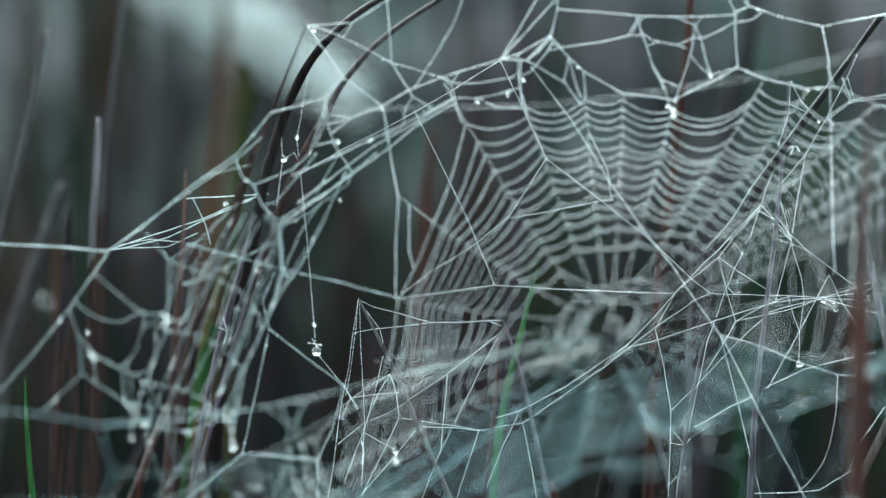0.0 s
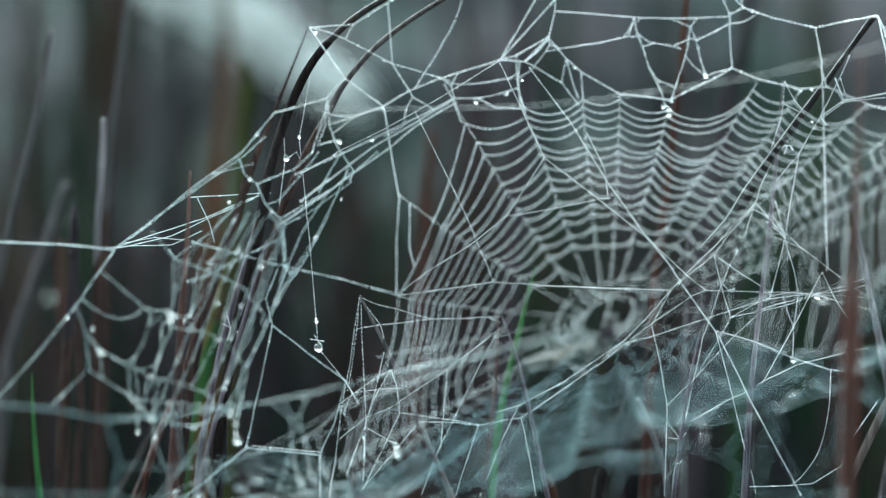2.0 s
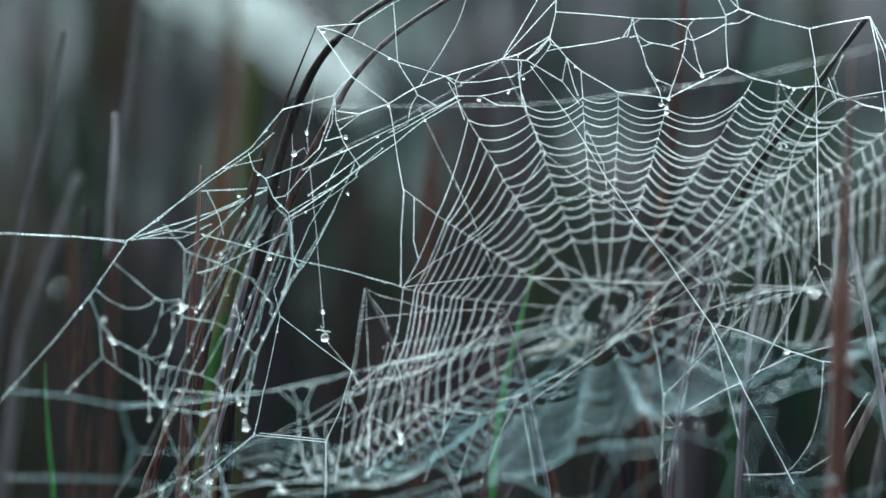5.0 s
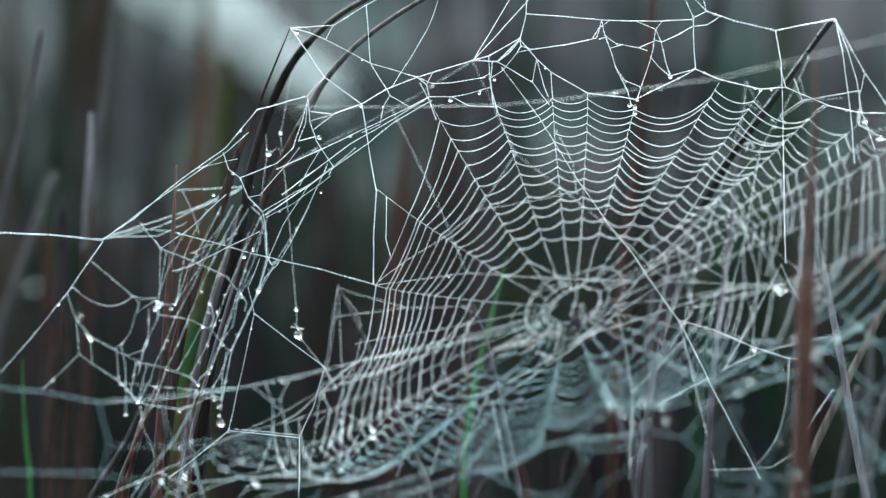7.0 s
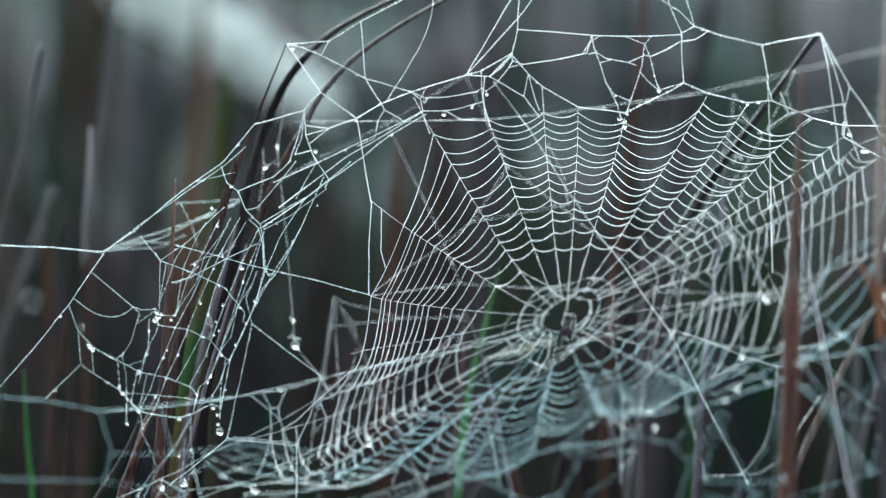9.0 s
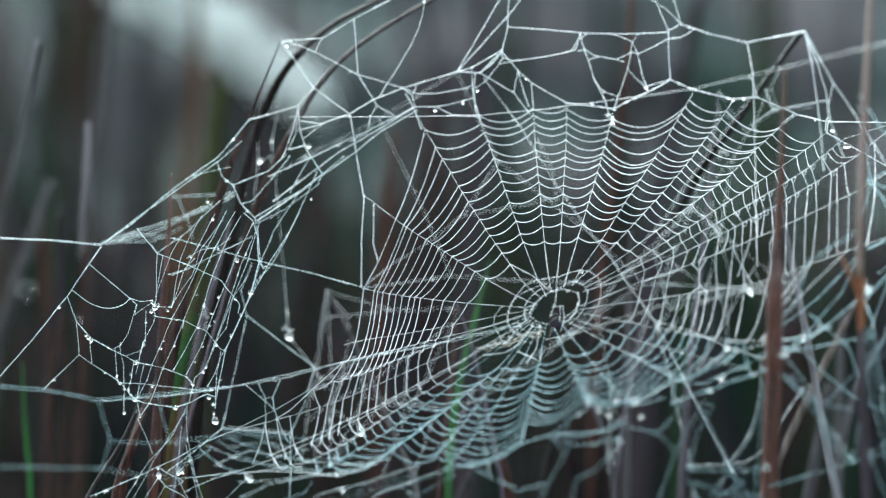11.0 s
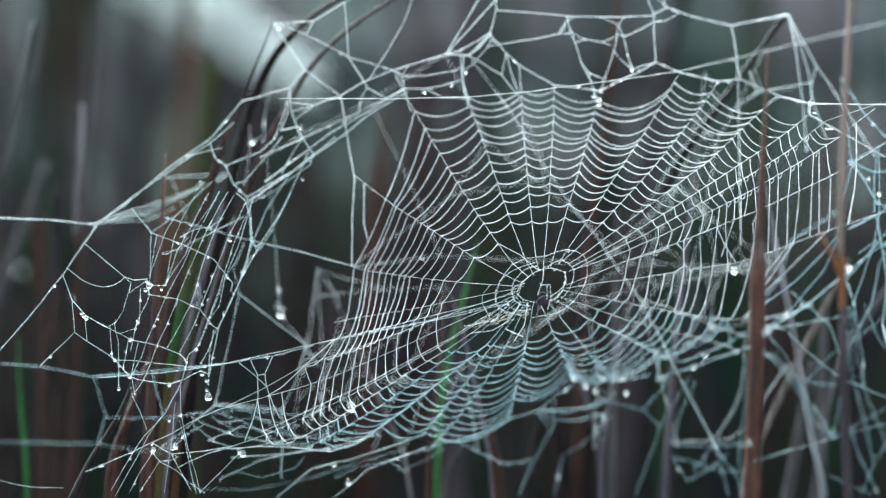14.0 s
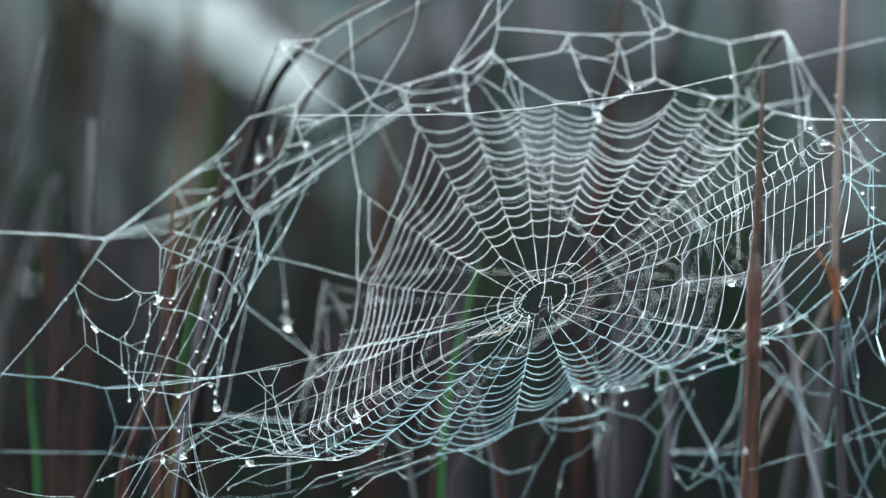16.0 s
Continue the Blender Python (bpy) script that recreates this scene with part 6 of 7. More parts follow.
thread(front_web, "silk_thread", [(7.43, 5.60, 55.19), (7.19, 5.60, 54.75), (6.95, 5.60, 54.21), (6.64, 5.60, 53.29), (6.44, 5.60, 52.76), (6.26, 5.60, 51.92), (6.02, 5.60, 50.85), (5.84, 5.60, 49.97), (5.63, 5.60, 49.01), (5.57, 5.60, 48.39)], 0.105, 1)
thread(front_web, "silk_thread", [(7.21, 5.60, 53.31), (6.79, 5.60, 52.57), (6.41, 5.60, 51.98)], 0.115, 0.6)
thread(front_web, "silk_thread", [(7.98, 5.60, 53.41), (7.18, 5.60, 52.68), (6.33, 5.60, 51.76), (5.44, 5.60, 50.88)], 0.115, 0.6)
thread(front_web, "silk_thread", [(8.18, 5.60, 53.81), (8.67, 5.60, 53.98)], 0.105, 0.6)
thread(front_web, "silk_thread", [(8.18, 5.60, 53.81), (8.87, 5.60, 53.89), (9.56, 5.60, 53.94)], 0.115, 0.6)
thread(front_web, "silk_thread", [(8.10, 5.60, 53.55), (8.64, 5.60, 53.70), (9.56, 5.60, 53.93)], 0.115, 0.6)
thread(front_web, "silk_thread", [(8.72, 5.60, 55.43), (8.49, 5.60, 54.59), (8.28, 5.60, 53.81)], 0.115, 0.6)
thread(front_web, "silk_thread", [(8.72, 5.60, 55.43), (8.99, 5.60, 54.51), (9.07, 5.60, 53.90), (8.94, 5.60, 53.04)], 0.11, 0.8)
thread(front_web, "silk_thread", [(8.64, 5.60, 53.95), (8.79, 5.60, 53.44), (8.94, 5.60, 53.04)], 0.105, 0.6)
thread(front_web, "silk_thread", [(8.94, 5.60, 53.04), (8.92, 5.60, 52.22)], 0.105, 1)
thread(front_web, "silk_thread", [(9.56, 5.60, 53.94), (10.24, 5.60, 54.13), (10.89, 5.60, 54.37)], 0.125, 0.6)
thread(front_web, "silk_thread", [(9.56, 5.60, 53.94), (10.55, 5.60, 54.08), (10.90, 5.60, 54.19)], 0.11, 0.9)
thread(front_web, "silk_thread", [(9.56, 5.60, 53.94), (10.86, 5.60, 53.85)], 0.115, 0.6)
thread(front_web, "silk_thread", [(9.56, 5.60, 53.93), (10.24, 5.60, 53.73), (11.05, 5.60, 53.51)], 0.125, 0.6)
thread(front_web, "silk_thread", [(8.41, 5.60, 55.89), (8.72, 5.60, 55.48)], 0.115, 0.6)
thread(front_web, "silk_thread", [(8.32, 5.60, 55.62), (8.72, 5.60, 55.59)], 0.115, 0.6)
thread(front_web, "silk_thread", [(8.32, 5.60, 55.56), (9.12, 5.60, 55.25)], 0.115, 0.6)
thread(front_web, "silk_thread", [(8.54, 5.60, 55.96), (8.75, 5.60, 55.43)], 0.115, 0.6)
thread(front_web, "silk_thread", [(8.20, 5.60, 55.96), (8.72, 5.60, 55.51)], 0.115, 0.6)
thread(front_web, "silk_thread", [(8.64, 5.60, 55.74), (9.12, 5.60, 55.25), (9.73, 5.60, 54.79), (10.40, 5.60, 54.28), (10.86, 5.60, 53.93)], 0.115, 0.6)
thread(front_web, "silk_thread", [(9.55, 3.80, 54.57), (8.76, 3.80, 53.08), (7.93, 3.80, 51.58)], 0.14, 0.4)
thread(front_web, "silk_thread", [(9.46, 3.00, 54.57), (9.80, 3.00, 53.85), (10.24, 3.00, 53.15)], 0.13, 0.4)
thread(front_web, "silk_thread", [(6.52, 1.90, 53.03), (7.47, 1.90, 52.77), (8.50, 1.90, 52.33), (9.52, 1.90, 51.99), (10.11, 1.90, 51.93)], 0.14, 0.6)
thread(front_web, "silk_thread", [(7.78, 3.50, 51.56), (8.80, 3.50, 52.06), (10.15, 3.50, 52.40), (10.75, 3.50, 52.51)], 0.135, 0.6)
thread(front_web, "silk_thread", [(5.93, 3.50, 50.54), (7.01, 3.50, 51.15), (7.48, 3.50, 51.36)], 0.13, 0.6)
thread(front_web, "silk_thread", [(9.78, 3.85, 51.92), (9.70, 3.85, 50.76), (9.43, 3.85, 49.71), (8.98, 3.85, 49.04), (8.65, 3.85, 48.77)], 0.135, 0.4, bowed=True)
thread(front_web, "silk_thread", [(7.60, 4.40, 48.73), (8.58, 4.40, 48.75), (9.33, 4.40, 48.80), (10.27, 4.40, 49.38)], 0.16, 0.35)
thread(front_web, "silk_thread", [(6.71, 4.40, 52.94), (7.08, 4.40, 51.50), (7.49, 4.40, 49.72)], 0.13, 0.6)
thread(front_web, "silk_thread", [(7.63, 4.40, 49.23), (7.78, 4.40, 48.55)], 0.12, 0.6)
thread(front_web, "silk_thread", [(5.29, 5.00, 48.87), (5.81, 5.00, 49.40)], 0.115, 0.6)
thread(front_web, "silk_thread", [(5.44, 5.60, 50.43), (5.79, 5.60, 49.99)], 0.115, 0.6)
thread(front_web, "silk_thread", [(5.36, 5.60, 50.02), (5.79, 5.60, 49.97), (5.97, 5.60, 50.13)], 0.11, 0.5, bowed=True)
thread(front_web, "silk_thread", [(8.67, 4.90, 59.81), (8.59, 4.90, 58.93), (8.36, 4.90, 58.17), (8.26, 4.90, 57.83)], 0.105, 1)
thread(front_web, "silk_thread", [(8.67, 4.90, 59.78), (8.89, 4.90, 59.31), (9.15, 4.90, 58.97)], 0.105, 0.9)
thread(front_web, "silk_thread", [(8.66, 4.90, 59.16), (9.09, 4.90, 58.93)], 0.115, 0.6)
thread(front_web, "silk_thread", [(10.83, 3.30, 61.46), (9.71, 3.30, 59.90), (8.96, 3.30, 58.92), (8.28, 3.30, 58.02), (7.46, 3.30, 56.90), (6.86, 3.30, 55.95), (6.26, 3.30, 55.28)], 0.15, 0.4)
thread(front_web, "silk_thread", [(10.40, 4.40, 60.49), (10.13, 4.40, 59.88), (9.52, 4.40, 58.68), (9.37, 4.40, 58.45), (8.99, 4.40, 57.77)], 0.12, 1)
thread(front_web, "silk_thread", [(10.13, 4.40, 59.85), (10.32, 4.40, 59.19)], 0.115, 0.6)
thread(front_web, "silk_thread", [(9.98, 4.40, 59.63), (10.20, 4.40, 59.17)], 0.115, 0.6)
thread(front_web, "silk_thread", [(10.20, 4.40, 59.17), (10.58, 4.40, 59.23), (11.34, 4.40, 59.30)], 0.13, 0.6)
thread(front_web, "silk_thread", [(10.20, 4.40, 59.17), (9.52, 4.40, 58.66)], 0.12, 0.6)
thread(front_web, "silk_thread", [(9.00, 4.50, 57.77), (8.39, 4.50, 57.06)], 0.115, 0.6)
thread(front_web, "silk_thread", [(9.00, 4.50, 57.77), (8.80, 4.50, 56.64), (8.61, 4.50, 55.50)], 0.115, 0.6)
thread(front_web, "silk_thread", [(8.29, 5.00, 57.56), (7.98, 5.00, 56.88), (7.86, 5.00, 56.45)], 0.105, 1)
thread(front_web, "silk_thread", [(7.89, 5.40, 56.46), (7.17, 5.40, 55.74), (6.71, 5.40, 55.21)], 0.115, 0.6)
thread(front_web, "silk_thread", [(7.91, 5.60, 56.46), (8.26, 5.60, 56.08), (8.75, 5.60, 55.46)], 0.115, 0.6)
thread(front_web, "silk_thread", [(7.83, 5.60, 56.31), (8.26, 5.60, 56.08)], 0.115, 0.6)
thread(front_web, "silk_thread", [(8.45, 5.60, 56.54), (8.69, 5.60, 55.62)], 0.115, 0.6)
thread(front_web, "silk_thread", [(8.34, 5.60, 56.20), (8.67, 5.60, 55.62)], 0.115, 0.6)
thread(front_web, "silk_thread", [(7.86, 5.40, 56.35), (7.71, 5.40, 55.97), (7.60, 5.40, 55.59)], 0.1, 1)
thread(front_web, "silk_thread", [(-3.00, 5.25, 53.97), (-3.16, 5.25, 53.03), (-3.28, 5.25, 52.11), (-3.39, 5.25, 51.59), (-3.54, 5.25, 50.74), (-3.70, 5.25, 49.51), (-3.86, 5.25, 48.45)], 0.115, 1)
thread(front_web, "silk_thread", [(-3.02, 5.30, 53.94), (-3.08, 5.30, 53.18), (-3.24, 5.30, 51.96), (-3.36, 5.30, 51.34)], 0.1, 1)
thread(front_web, "silk_thread", [(-2.98, 5.25, 53.94), (-2.96, 5.25, 52.87), (-2.89, 5.25, 51.50), (-2.86, 5.25, 50.73), (-2.89, 5.25, 49.82), (-2.94, 5.25, 48.87)], 0.105, 1)
thread(front_web, "silk_thread", [(-2.97, 5.25, 53.91), (-2.62, 5.25, 53.74), (-2.01, 5.25, 53.59), (-1.05, 5.25, 53.31)], 0.11, 0.9)
thread(front_web, "silk_thread", [(-3.12, 5.25, 53.04), (-2.47, 5.25, 53.15), (-1.70, 5.25, 53.22), (-1.05, 5.25, 53.31), (-0.02, 5.25, 53.32), (0.85, 5.25, 53.37)], 0.115, 0.9)
thread(front_web, "silk_thread", [(0.56, 5.25, 53.32), (0.85, 5.25, 53.21)], 0.1, 0.9)
thread(front_web, "silk_thread", [(-2.92, 5.25, 53.79), (-2.44, 5.25, 53.15), (-2.26, 5.25, 52.41)], 0.115, 0.6)
thread(front_web, "silk_thread", [(-2.35, 5.25, 52.41), (-2.55, 5.25, 51.50), (-2.86, 5.25, 50.43), (-3.40, 5.25, 49.02)], 0.12, 0.6)
thread(front_web, "silk_thread", [(-2.17, 5.25, 51.92), (-2.55, 5.25, 51.27), (-2.78, 5.25, 50.70)], 0.115, 0.6)
thread(front_web, "silk_thread", [(-2.17, 5.25, 51.92), (-2.01, 5.25, 51.50), (-1.92, 5.25, 50.72)], 0.12, 0.6)
thread(front_web, "silk_thread", [(-1.92, 5.25, 50.72), (-2.63, 5.25, 49.28), (-2.94, 5.25, 48.63)], 0.12, 0.6)
thread(front_web, "silk_thread", [(-1.48, 5.25, 50.39), (-2.10, 5.25, 49.63), (-2.94, 5.25, 48.67)], 0.115, 0.6)
thread(front_web, "silk_thread", [(-2.86, 5.25, 50.34), (-2.05, 5.25, 49.88)], 0.125, 0.6)
thread(front_web, "silk_thread", [(-3.24, 5.25, 51.27), (-2.78, 5.25, 51.34), (-1.92, 5.25, 51.42)], 0.115, 0.6)
thread(front_web, "silk_thread", [(-3.39, 5.25, 51.59), (-3.24, 5.25, 51.27), (-3.48, 5.25, 50.71)], 0.105, 0.9)
thread(front_web, "silk_thread", [(-3.39, 5.25, 51.59), (-3.05, 5.25, 50.95)], 0.105, 0.6)
thread(front_web, "silk_thread", [(-2.17, 5.25, 51.92), (-2.78, 5.25, 51.56), (-3.54, 5.25, 51.01)], 0.12, 0.6)
thread(front_web, "silk_thread", [(0.83, 5.25, 53.03), (-0.61, 5.25, 51.92), (-1.25, 5.25, 51.49), (-2.17, 5.25, 50.88), (-2.86, 5.25, 50.61), (-3.58, 5.25, 50.02)], 0.125, 0.6)
thread(front_web, "silk_thread", [(0.83, 5.25, 53.06), (0.28, 5.25, 52.02), (-0.49, 5.25, 50.47), (-0.95, 5.25, 49.51), (-1.34, 5.25, 48.47)], 0.115, 0.6)
thread(front_web, "silk_thread", [(-0.61, 5.25, 51.92), (-0.69, 5.25, 51.03), (-0.80, 5.25, 49.78)], 0.105, 1)
thread(front_web, "silk_thread", [(-1.87, 5.60, 50.71), (-1.10, 5.60, 50.59), (-0.49, 5.60, 50.51), (0.27, 5.60, 50.37)], 0.12, 0.6)
thread(front_web, "silk_thread", [(-1.34, 5.60, 50.47), (-0.49, 5.60, 50.45), (0.24, 5.60, 50.37), (0.73, 5.60, 50.46), (1.43, 5.60, 50.57)], 0.12, 0.6)
thread(front_web, "silk_thread", [(0.24, 5.25, 50.39), (-0.03, 5.25, 49.58), (-0.40, 5.25, 48.44)], 0.115, 0.6)
thread(front_web, "silk_thread", [(0.70, 5.60, 50.71), (1.35, 5.60, 50.90), (2.58, 5.60, 51.54), (3.50, 5.60, 52.16), (4.30, 5.60, 52.70)], 0.115, 1)
thread(front_web, "silk_thread", [(1.43, 5.60, 50.57), (1.96, 5.60, 50.93), (2.58, 5.60, 51.35), (3.53, 5.60, 52.02)], 0.125, 0.6)
thread(front_web, "silk_thread", [(1.34, 5.25, 50.91), (0.88, 5.25, 49.96), (0.58, 5.25, 49.20), (0.27, 5.25, 48.43)], 0.115, 0.6)
thread(front_web, "silk_thread", [(1.42, 5.25, 50.57), (1.64, 5.25, 49.50), (1.81, 5.25, 48.43)], 0.11, 1)
thread(front_web, "silk_thread", [(-2.94, 5.25, 50.12), (-2.88, 5.25, 49.82), (-2.92, 5.25, 49.48)], 0.25, 0.6)
thread(front_web, "silk_thread", [(1.61, 1.75, 60.02), (2.63, 1.75, 58.66), (3.72, 1.75, 56.9), (4.53, 1.75, 55.72), (5.26, 1.75, 54.84), (5.69, 1.75, 54.18), (6.57, 1.75, 52.93), (7.44, 1.75, 51.16), (8.75, 1.75, 48.66)], 0.182, 0.4)
thread(front_web, "silk_thread", [(10.01, 3.85, 49.26), (10.31, 3.85, 50.01), (11.03, 3.85, 51.06)], 0.2288, 0.3)
thread(front_web, "silk_thread", [(-3.93, 1.75, 49.86), (-4.89, 1.75, 49.95), (-5.77, 1.75, 50.04)], 0.14664, 0.4)
thread(front_web, "silk_thread", [(-4.07, 3.5, 52.56), (-3.4, 3.5, 51.73), (-2.96, 3.5, 51.06)], 0.11024, 0.9)
thread(front_web, "silk_thread", [(-4.99, 3.5, 58.54), (-4.95, 3.5, 57.64), (-5.18, 3.5, 55.92)], 0.11024, 1)
thread(front_web, "silk_thread", [(-4.22, 3.5, 60.11), (-4.57, 3.5, 58.24), (-4.5, 3.5, 57.57), (-4.29, 3.5, 55.32), (-4.13, 3.5, 53.3), (-4.1, 3.5, 52.84)], 0.11856, 0.9)
thread(front_web, "silk_thread", [(-4.95, 3.5, 57.64), (-4.65, 3.5, 57.87), (-4.5, 3.5, 57.57)], 0.12792, 0.6)
thread(front_web, "silk_thread", [(8.5, 4.2, 58.14), (8.65, 4.2, 57.95), (8.57, 4.2, 57.76)], 0.312, 0.6)
thread(front_web, "silk_thread", [(8.45, 4.2, 57.96), (8.75, 4.2, 58.01), (8.81, 4.2, 57.86)], 0.26, 0.6)
thread(front_web, "silk_thread", [(-6.56, 3.85, 53.46), (-6.46, 3.85, 53.08), (-6.56, 3.85, 52.78)], 0.208, 0.6)
thread(front_web, "silk_thread", [(-6.67, 3.85, 53.23), (-6.37, 3.85, 53.05)], 0.1872, 0.6)
thread(front_web, "silk_thread", [(-4.3, 3.5, 52.81), (-3.92, 3.5, 52.75)], 0.208, 0.4)
thread(front_web, "silk_thread", [(-4.19, 3.5, 52.93), (-4.01, 3.5, 52.66)], 0.208, 0.4)
thread(front_web, "silk_thread", [(6.98, 5.25, 54.22), (7.13, 5.25, 54.06), (7.31, 5.25, 54.11)], 0.1872, 0.6)

for web in (orb_web, side_web, rear_web, front_web):
    hang_beads(web)


# ---- stems and blades ----
reed("arched_stem", [(0.01, 3.5, 63.01), (-1.27, 3.5, 62.46), (-2.54, 3.5, 61.82), (-3.44, 3.5, 61.15), (-4.27, 3.5, 60.18), (-4.94, 3.5, 58.76), (-5.38, 2.62, 57.1), (-5.54, 2.1, 55.91), (-5.75, 1.75, 54.88), (-6.2, 1.75, 52.98), (-6.5, 1.75, 51.22), (-6.8, 1.75, 48.58)], [0.045, 0.067, 0.082, 0.095, 0.105, 0.122, 0.132, 0.132, 0.130, 0.130, 0.140, 0.145], RUSH_STEM, "dark wet arched rush stem beside the web", "rush stem", joint=0.25, sheath=BLACK_STEM)
reed("arched_stem", [(1.33, 2.1, 62.88), (-0.14, 2.1, 62.15), (-1.47, 2.1, 61.35), (-2.51, 2.1, 60.54), (-3.32, 2.1, 59.58), (-3.84, 2.1, 58.63), (-4.21, 2.1, 57.97), (-4.88, 2.1, 56.5), (-5.33, 2.1, 55.17), (-5.92, 2.1, 53.56), (-6.45, 2.1, 51.5), (-7.27, 2.1, 48.55)], [0.037, 0.059, 0.066, 0.074, 0.081, 0.100, 0.100, 0.100, 0.100, 0.119, 0.119, 0.139], RUSH_GREY, "thinner grey-brown arched rush stem beside the web", "rush stem", joint=0.4, sheath=WET_BROWN)
stem("dry_leaf", [(-4.16, 0.53, 61.02), (-4.45, 0.53, 60.33), (-4.83, 0.53, 59.4), (-5.3, 0.53, 58.25), (-5.68, 0.53, 57.32), (-6.22, 0.53, 55.63), (-6.76, 0.53, 54.09), (-7.14, 0.53, 52.55), (-7.45, 0.53, 50.24), (-7.68, 0.53, 47.93)], [0.01, 0.024, 0.036, 0.06, 0.11, 0.15, 0.14, 0.13, 0.12, 0.12], WET_BROWN, "narrow brown dry leaf with a silk-bound tip", "dry leaf", flat=0.35)
reed("reed", [(-7.25, 0.35, 57.29), (-7.31, 0.35, 55.94), (-7.39, 0.35, 54.86), (-7.51, 0.35, 53.17), (-7.62, 0.35, 51.02), (-7.82, 0.35, 47.95)], [0.023, 0.046, 0.069, 0.092, 0.131, 0.154], RED_REED, "reddish brown pointed reed stem", "reed stem", joint=0.3, sheath=RED_BROWN)
reed("reed", [(-7.77, -4.62, 51.05), (-7.93, -4.62, 50.5), (-8.32, -4.62, 49.72), (-8.87, -4.62, 48.86), (-9.42, -4.62, 47.77)], [0.031, 0.063, 0.078, 0.094, 0.11], DARK_STEM, "dark slanting broken stem at the foot of the side web", "reed stem")
reed("reed", [(-7.93, -0.63, 50.53), (-8.15, -0.63, 50.08), (-8.39, -0.63, 49.47), (-8.65, -0.63, 48.78), (-8.8, -0.63, 48.02)], [0.018, 0.053, 0.076, 0.091, 0.099], RED_BROWN, "reddish brown slanting stem", "reed stem")
reed("reed", [(-6.35, 1.20, 55.72), (-6.70, 1.20, 54.95), (-7.00, 1.20, 54.08), (-7.22, 1.20, 53.13), (-7.44, 1.20, 52.25), (-7.76, 1.20, 51.31), (-8.18, 1.20, 50.36), (-8.47, 1.20, 49.48), (-8.71, 1.20, 48.61)], [0.022, 0.033, 0.044, 0.044, 0.055, 0.076, 0.098, 0.109, 0.120], RED_BROWN, "red-brown leaning reed behind the side web", "reed stem")
stem("thin_stem", [(-5.82, 4.50, 55.93), (-6.11, 4.50, 54.87), (-6.42, 4.50, 53.81), (-6.72, 4.50, 52.75), (-7.00, 4.50, 51.54), (-7.28, 4.50, 50.18), (-7.49, 4.50, 48.51)], [0.045, 0.076, 0.091, 0.091, 0.076, 0.076, 0.076], PURPLE_STEM, "purple-grey stalk leaning behind the side web", "grass stem")
# added strip along the grey arched stem, its colour standing in for glints
stem("thin_stem", [(-5.31, 1.00, 55.46), (-5.61, 1.00, 54.44), (-5.93, 1.00, 53.35), (-6.26, 1.00, 52.26), (-6.54, 1.00, 51.24), (-6.85, 1.00, 50.07), (-7.20, 1.00, 48.69)], [0.022, 0.033, 0.044, 0.044, 0.055, 0.055, 0.065], PURPLE_STEM, "thin purple-grey strip standing in for glints on an arched stem", "grass stem")
stem("thin_stem", [(-5.85, 2.40, 53.54), (-6.18, 2.40, 52.58), (-6.42, 2.40, 51.62), (-6.53, 2.40, 50.58), (-6.57, 2.40, 49.55), (-6.70, 2.40, 48.59)], [0.030, 0.059, 0.074, 0.089, 0.104, 0.104], DARK_STEM, "dark wet stalk behind the side web", "grass stem")
# WET_BROWN sheaths on these three put shade into the lower stalk's colour
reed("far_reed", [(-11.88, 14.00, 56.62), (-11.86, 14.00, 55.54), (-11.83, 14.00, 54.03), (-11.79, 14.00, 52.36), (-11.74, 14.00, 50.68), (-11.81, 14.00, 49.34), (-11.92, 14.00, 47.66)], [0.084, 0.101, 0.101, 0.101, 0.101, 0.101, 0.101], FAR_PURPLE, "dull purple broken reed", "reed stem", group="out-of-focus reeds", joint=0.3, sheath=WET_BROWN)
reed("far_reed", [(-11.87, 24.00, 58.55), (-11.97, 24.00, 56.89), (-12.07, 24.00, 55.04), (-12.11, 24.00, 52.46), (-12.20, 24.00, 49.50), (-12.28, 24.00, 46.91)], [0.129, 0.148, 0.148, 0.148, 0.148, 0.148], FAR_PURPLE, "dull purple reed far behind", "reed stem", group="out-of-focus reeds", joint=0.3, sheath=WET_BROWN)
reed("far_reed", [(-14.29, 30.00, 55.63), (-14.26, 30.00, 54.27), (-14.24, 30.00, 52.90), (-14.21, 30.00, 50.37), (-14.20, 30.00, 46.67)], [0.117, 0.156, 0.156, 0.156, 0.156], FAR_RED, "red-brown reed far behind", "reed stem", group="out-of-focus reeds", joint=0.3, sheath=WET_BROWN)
stem("grass_blade", [(-12.41, 8, 51.77), (-12.38, 8, 50.79), (-12.32, 8, 49.69), (-12.20, 8, 48.36)], [0.011, 0.045, 0.075, 0.090], GREEN, "bright green grass blade", "grass blade", flat=0.3)
stem("grass_blade", [(1.86, 6.5, 54.76), (1.61, 6.5, 53.84), (1.34, 6.5, 52.75), (1.01, 6.5, 51.44), (0.74, 6.5, 49.89), (0.61, 6.5, 48.44)], [0.018, 0.06, 0.085, 0.1, 0.11, 0.11], GREEN, "bright green grass blade behind the front strands", "grass blade", flat=0.3)
stem("thin_stem", [(0.78, 4.55, 53.42), (0.72, 4.55, 51.68), (0.5, 4.55, 49.86), (0.32, 4.55, 48.05)], [0.023, 0.045, 0.06, 0.06], RED_BROWN, "thin red grass stalk", "grass stem")
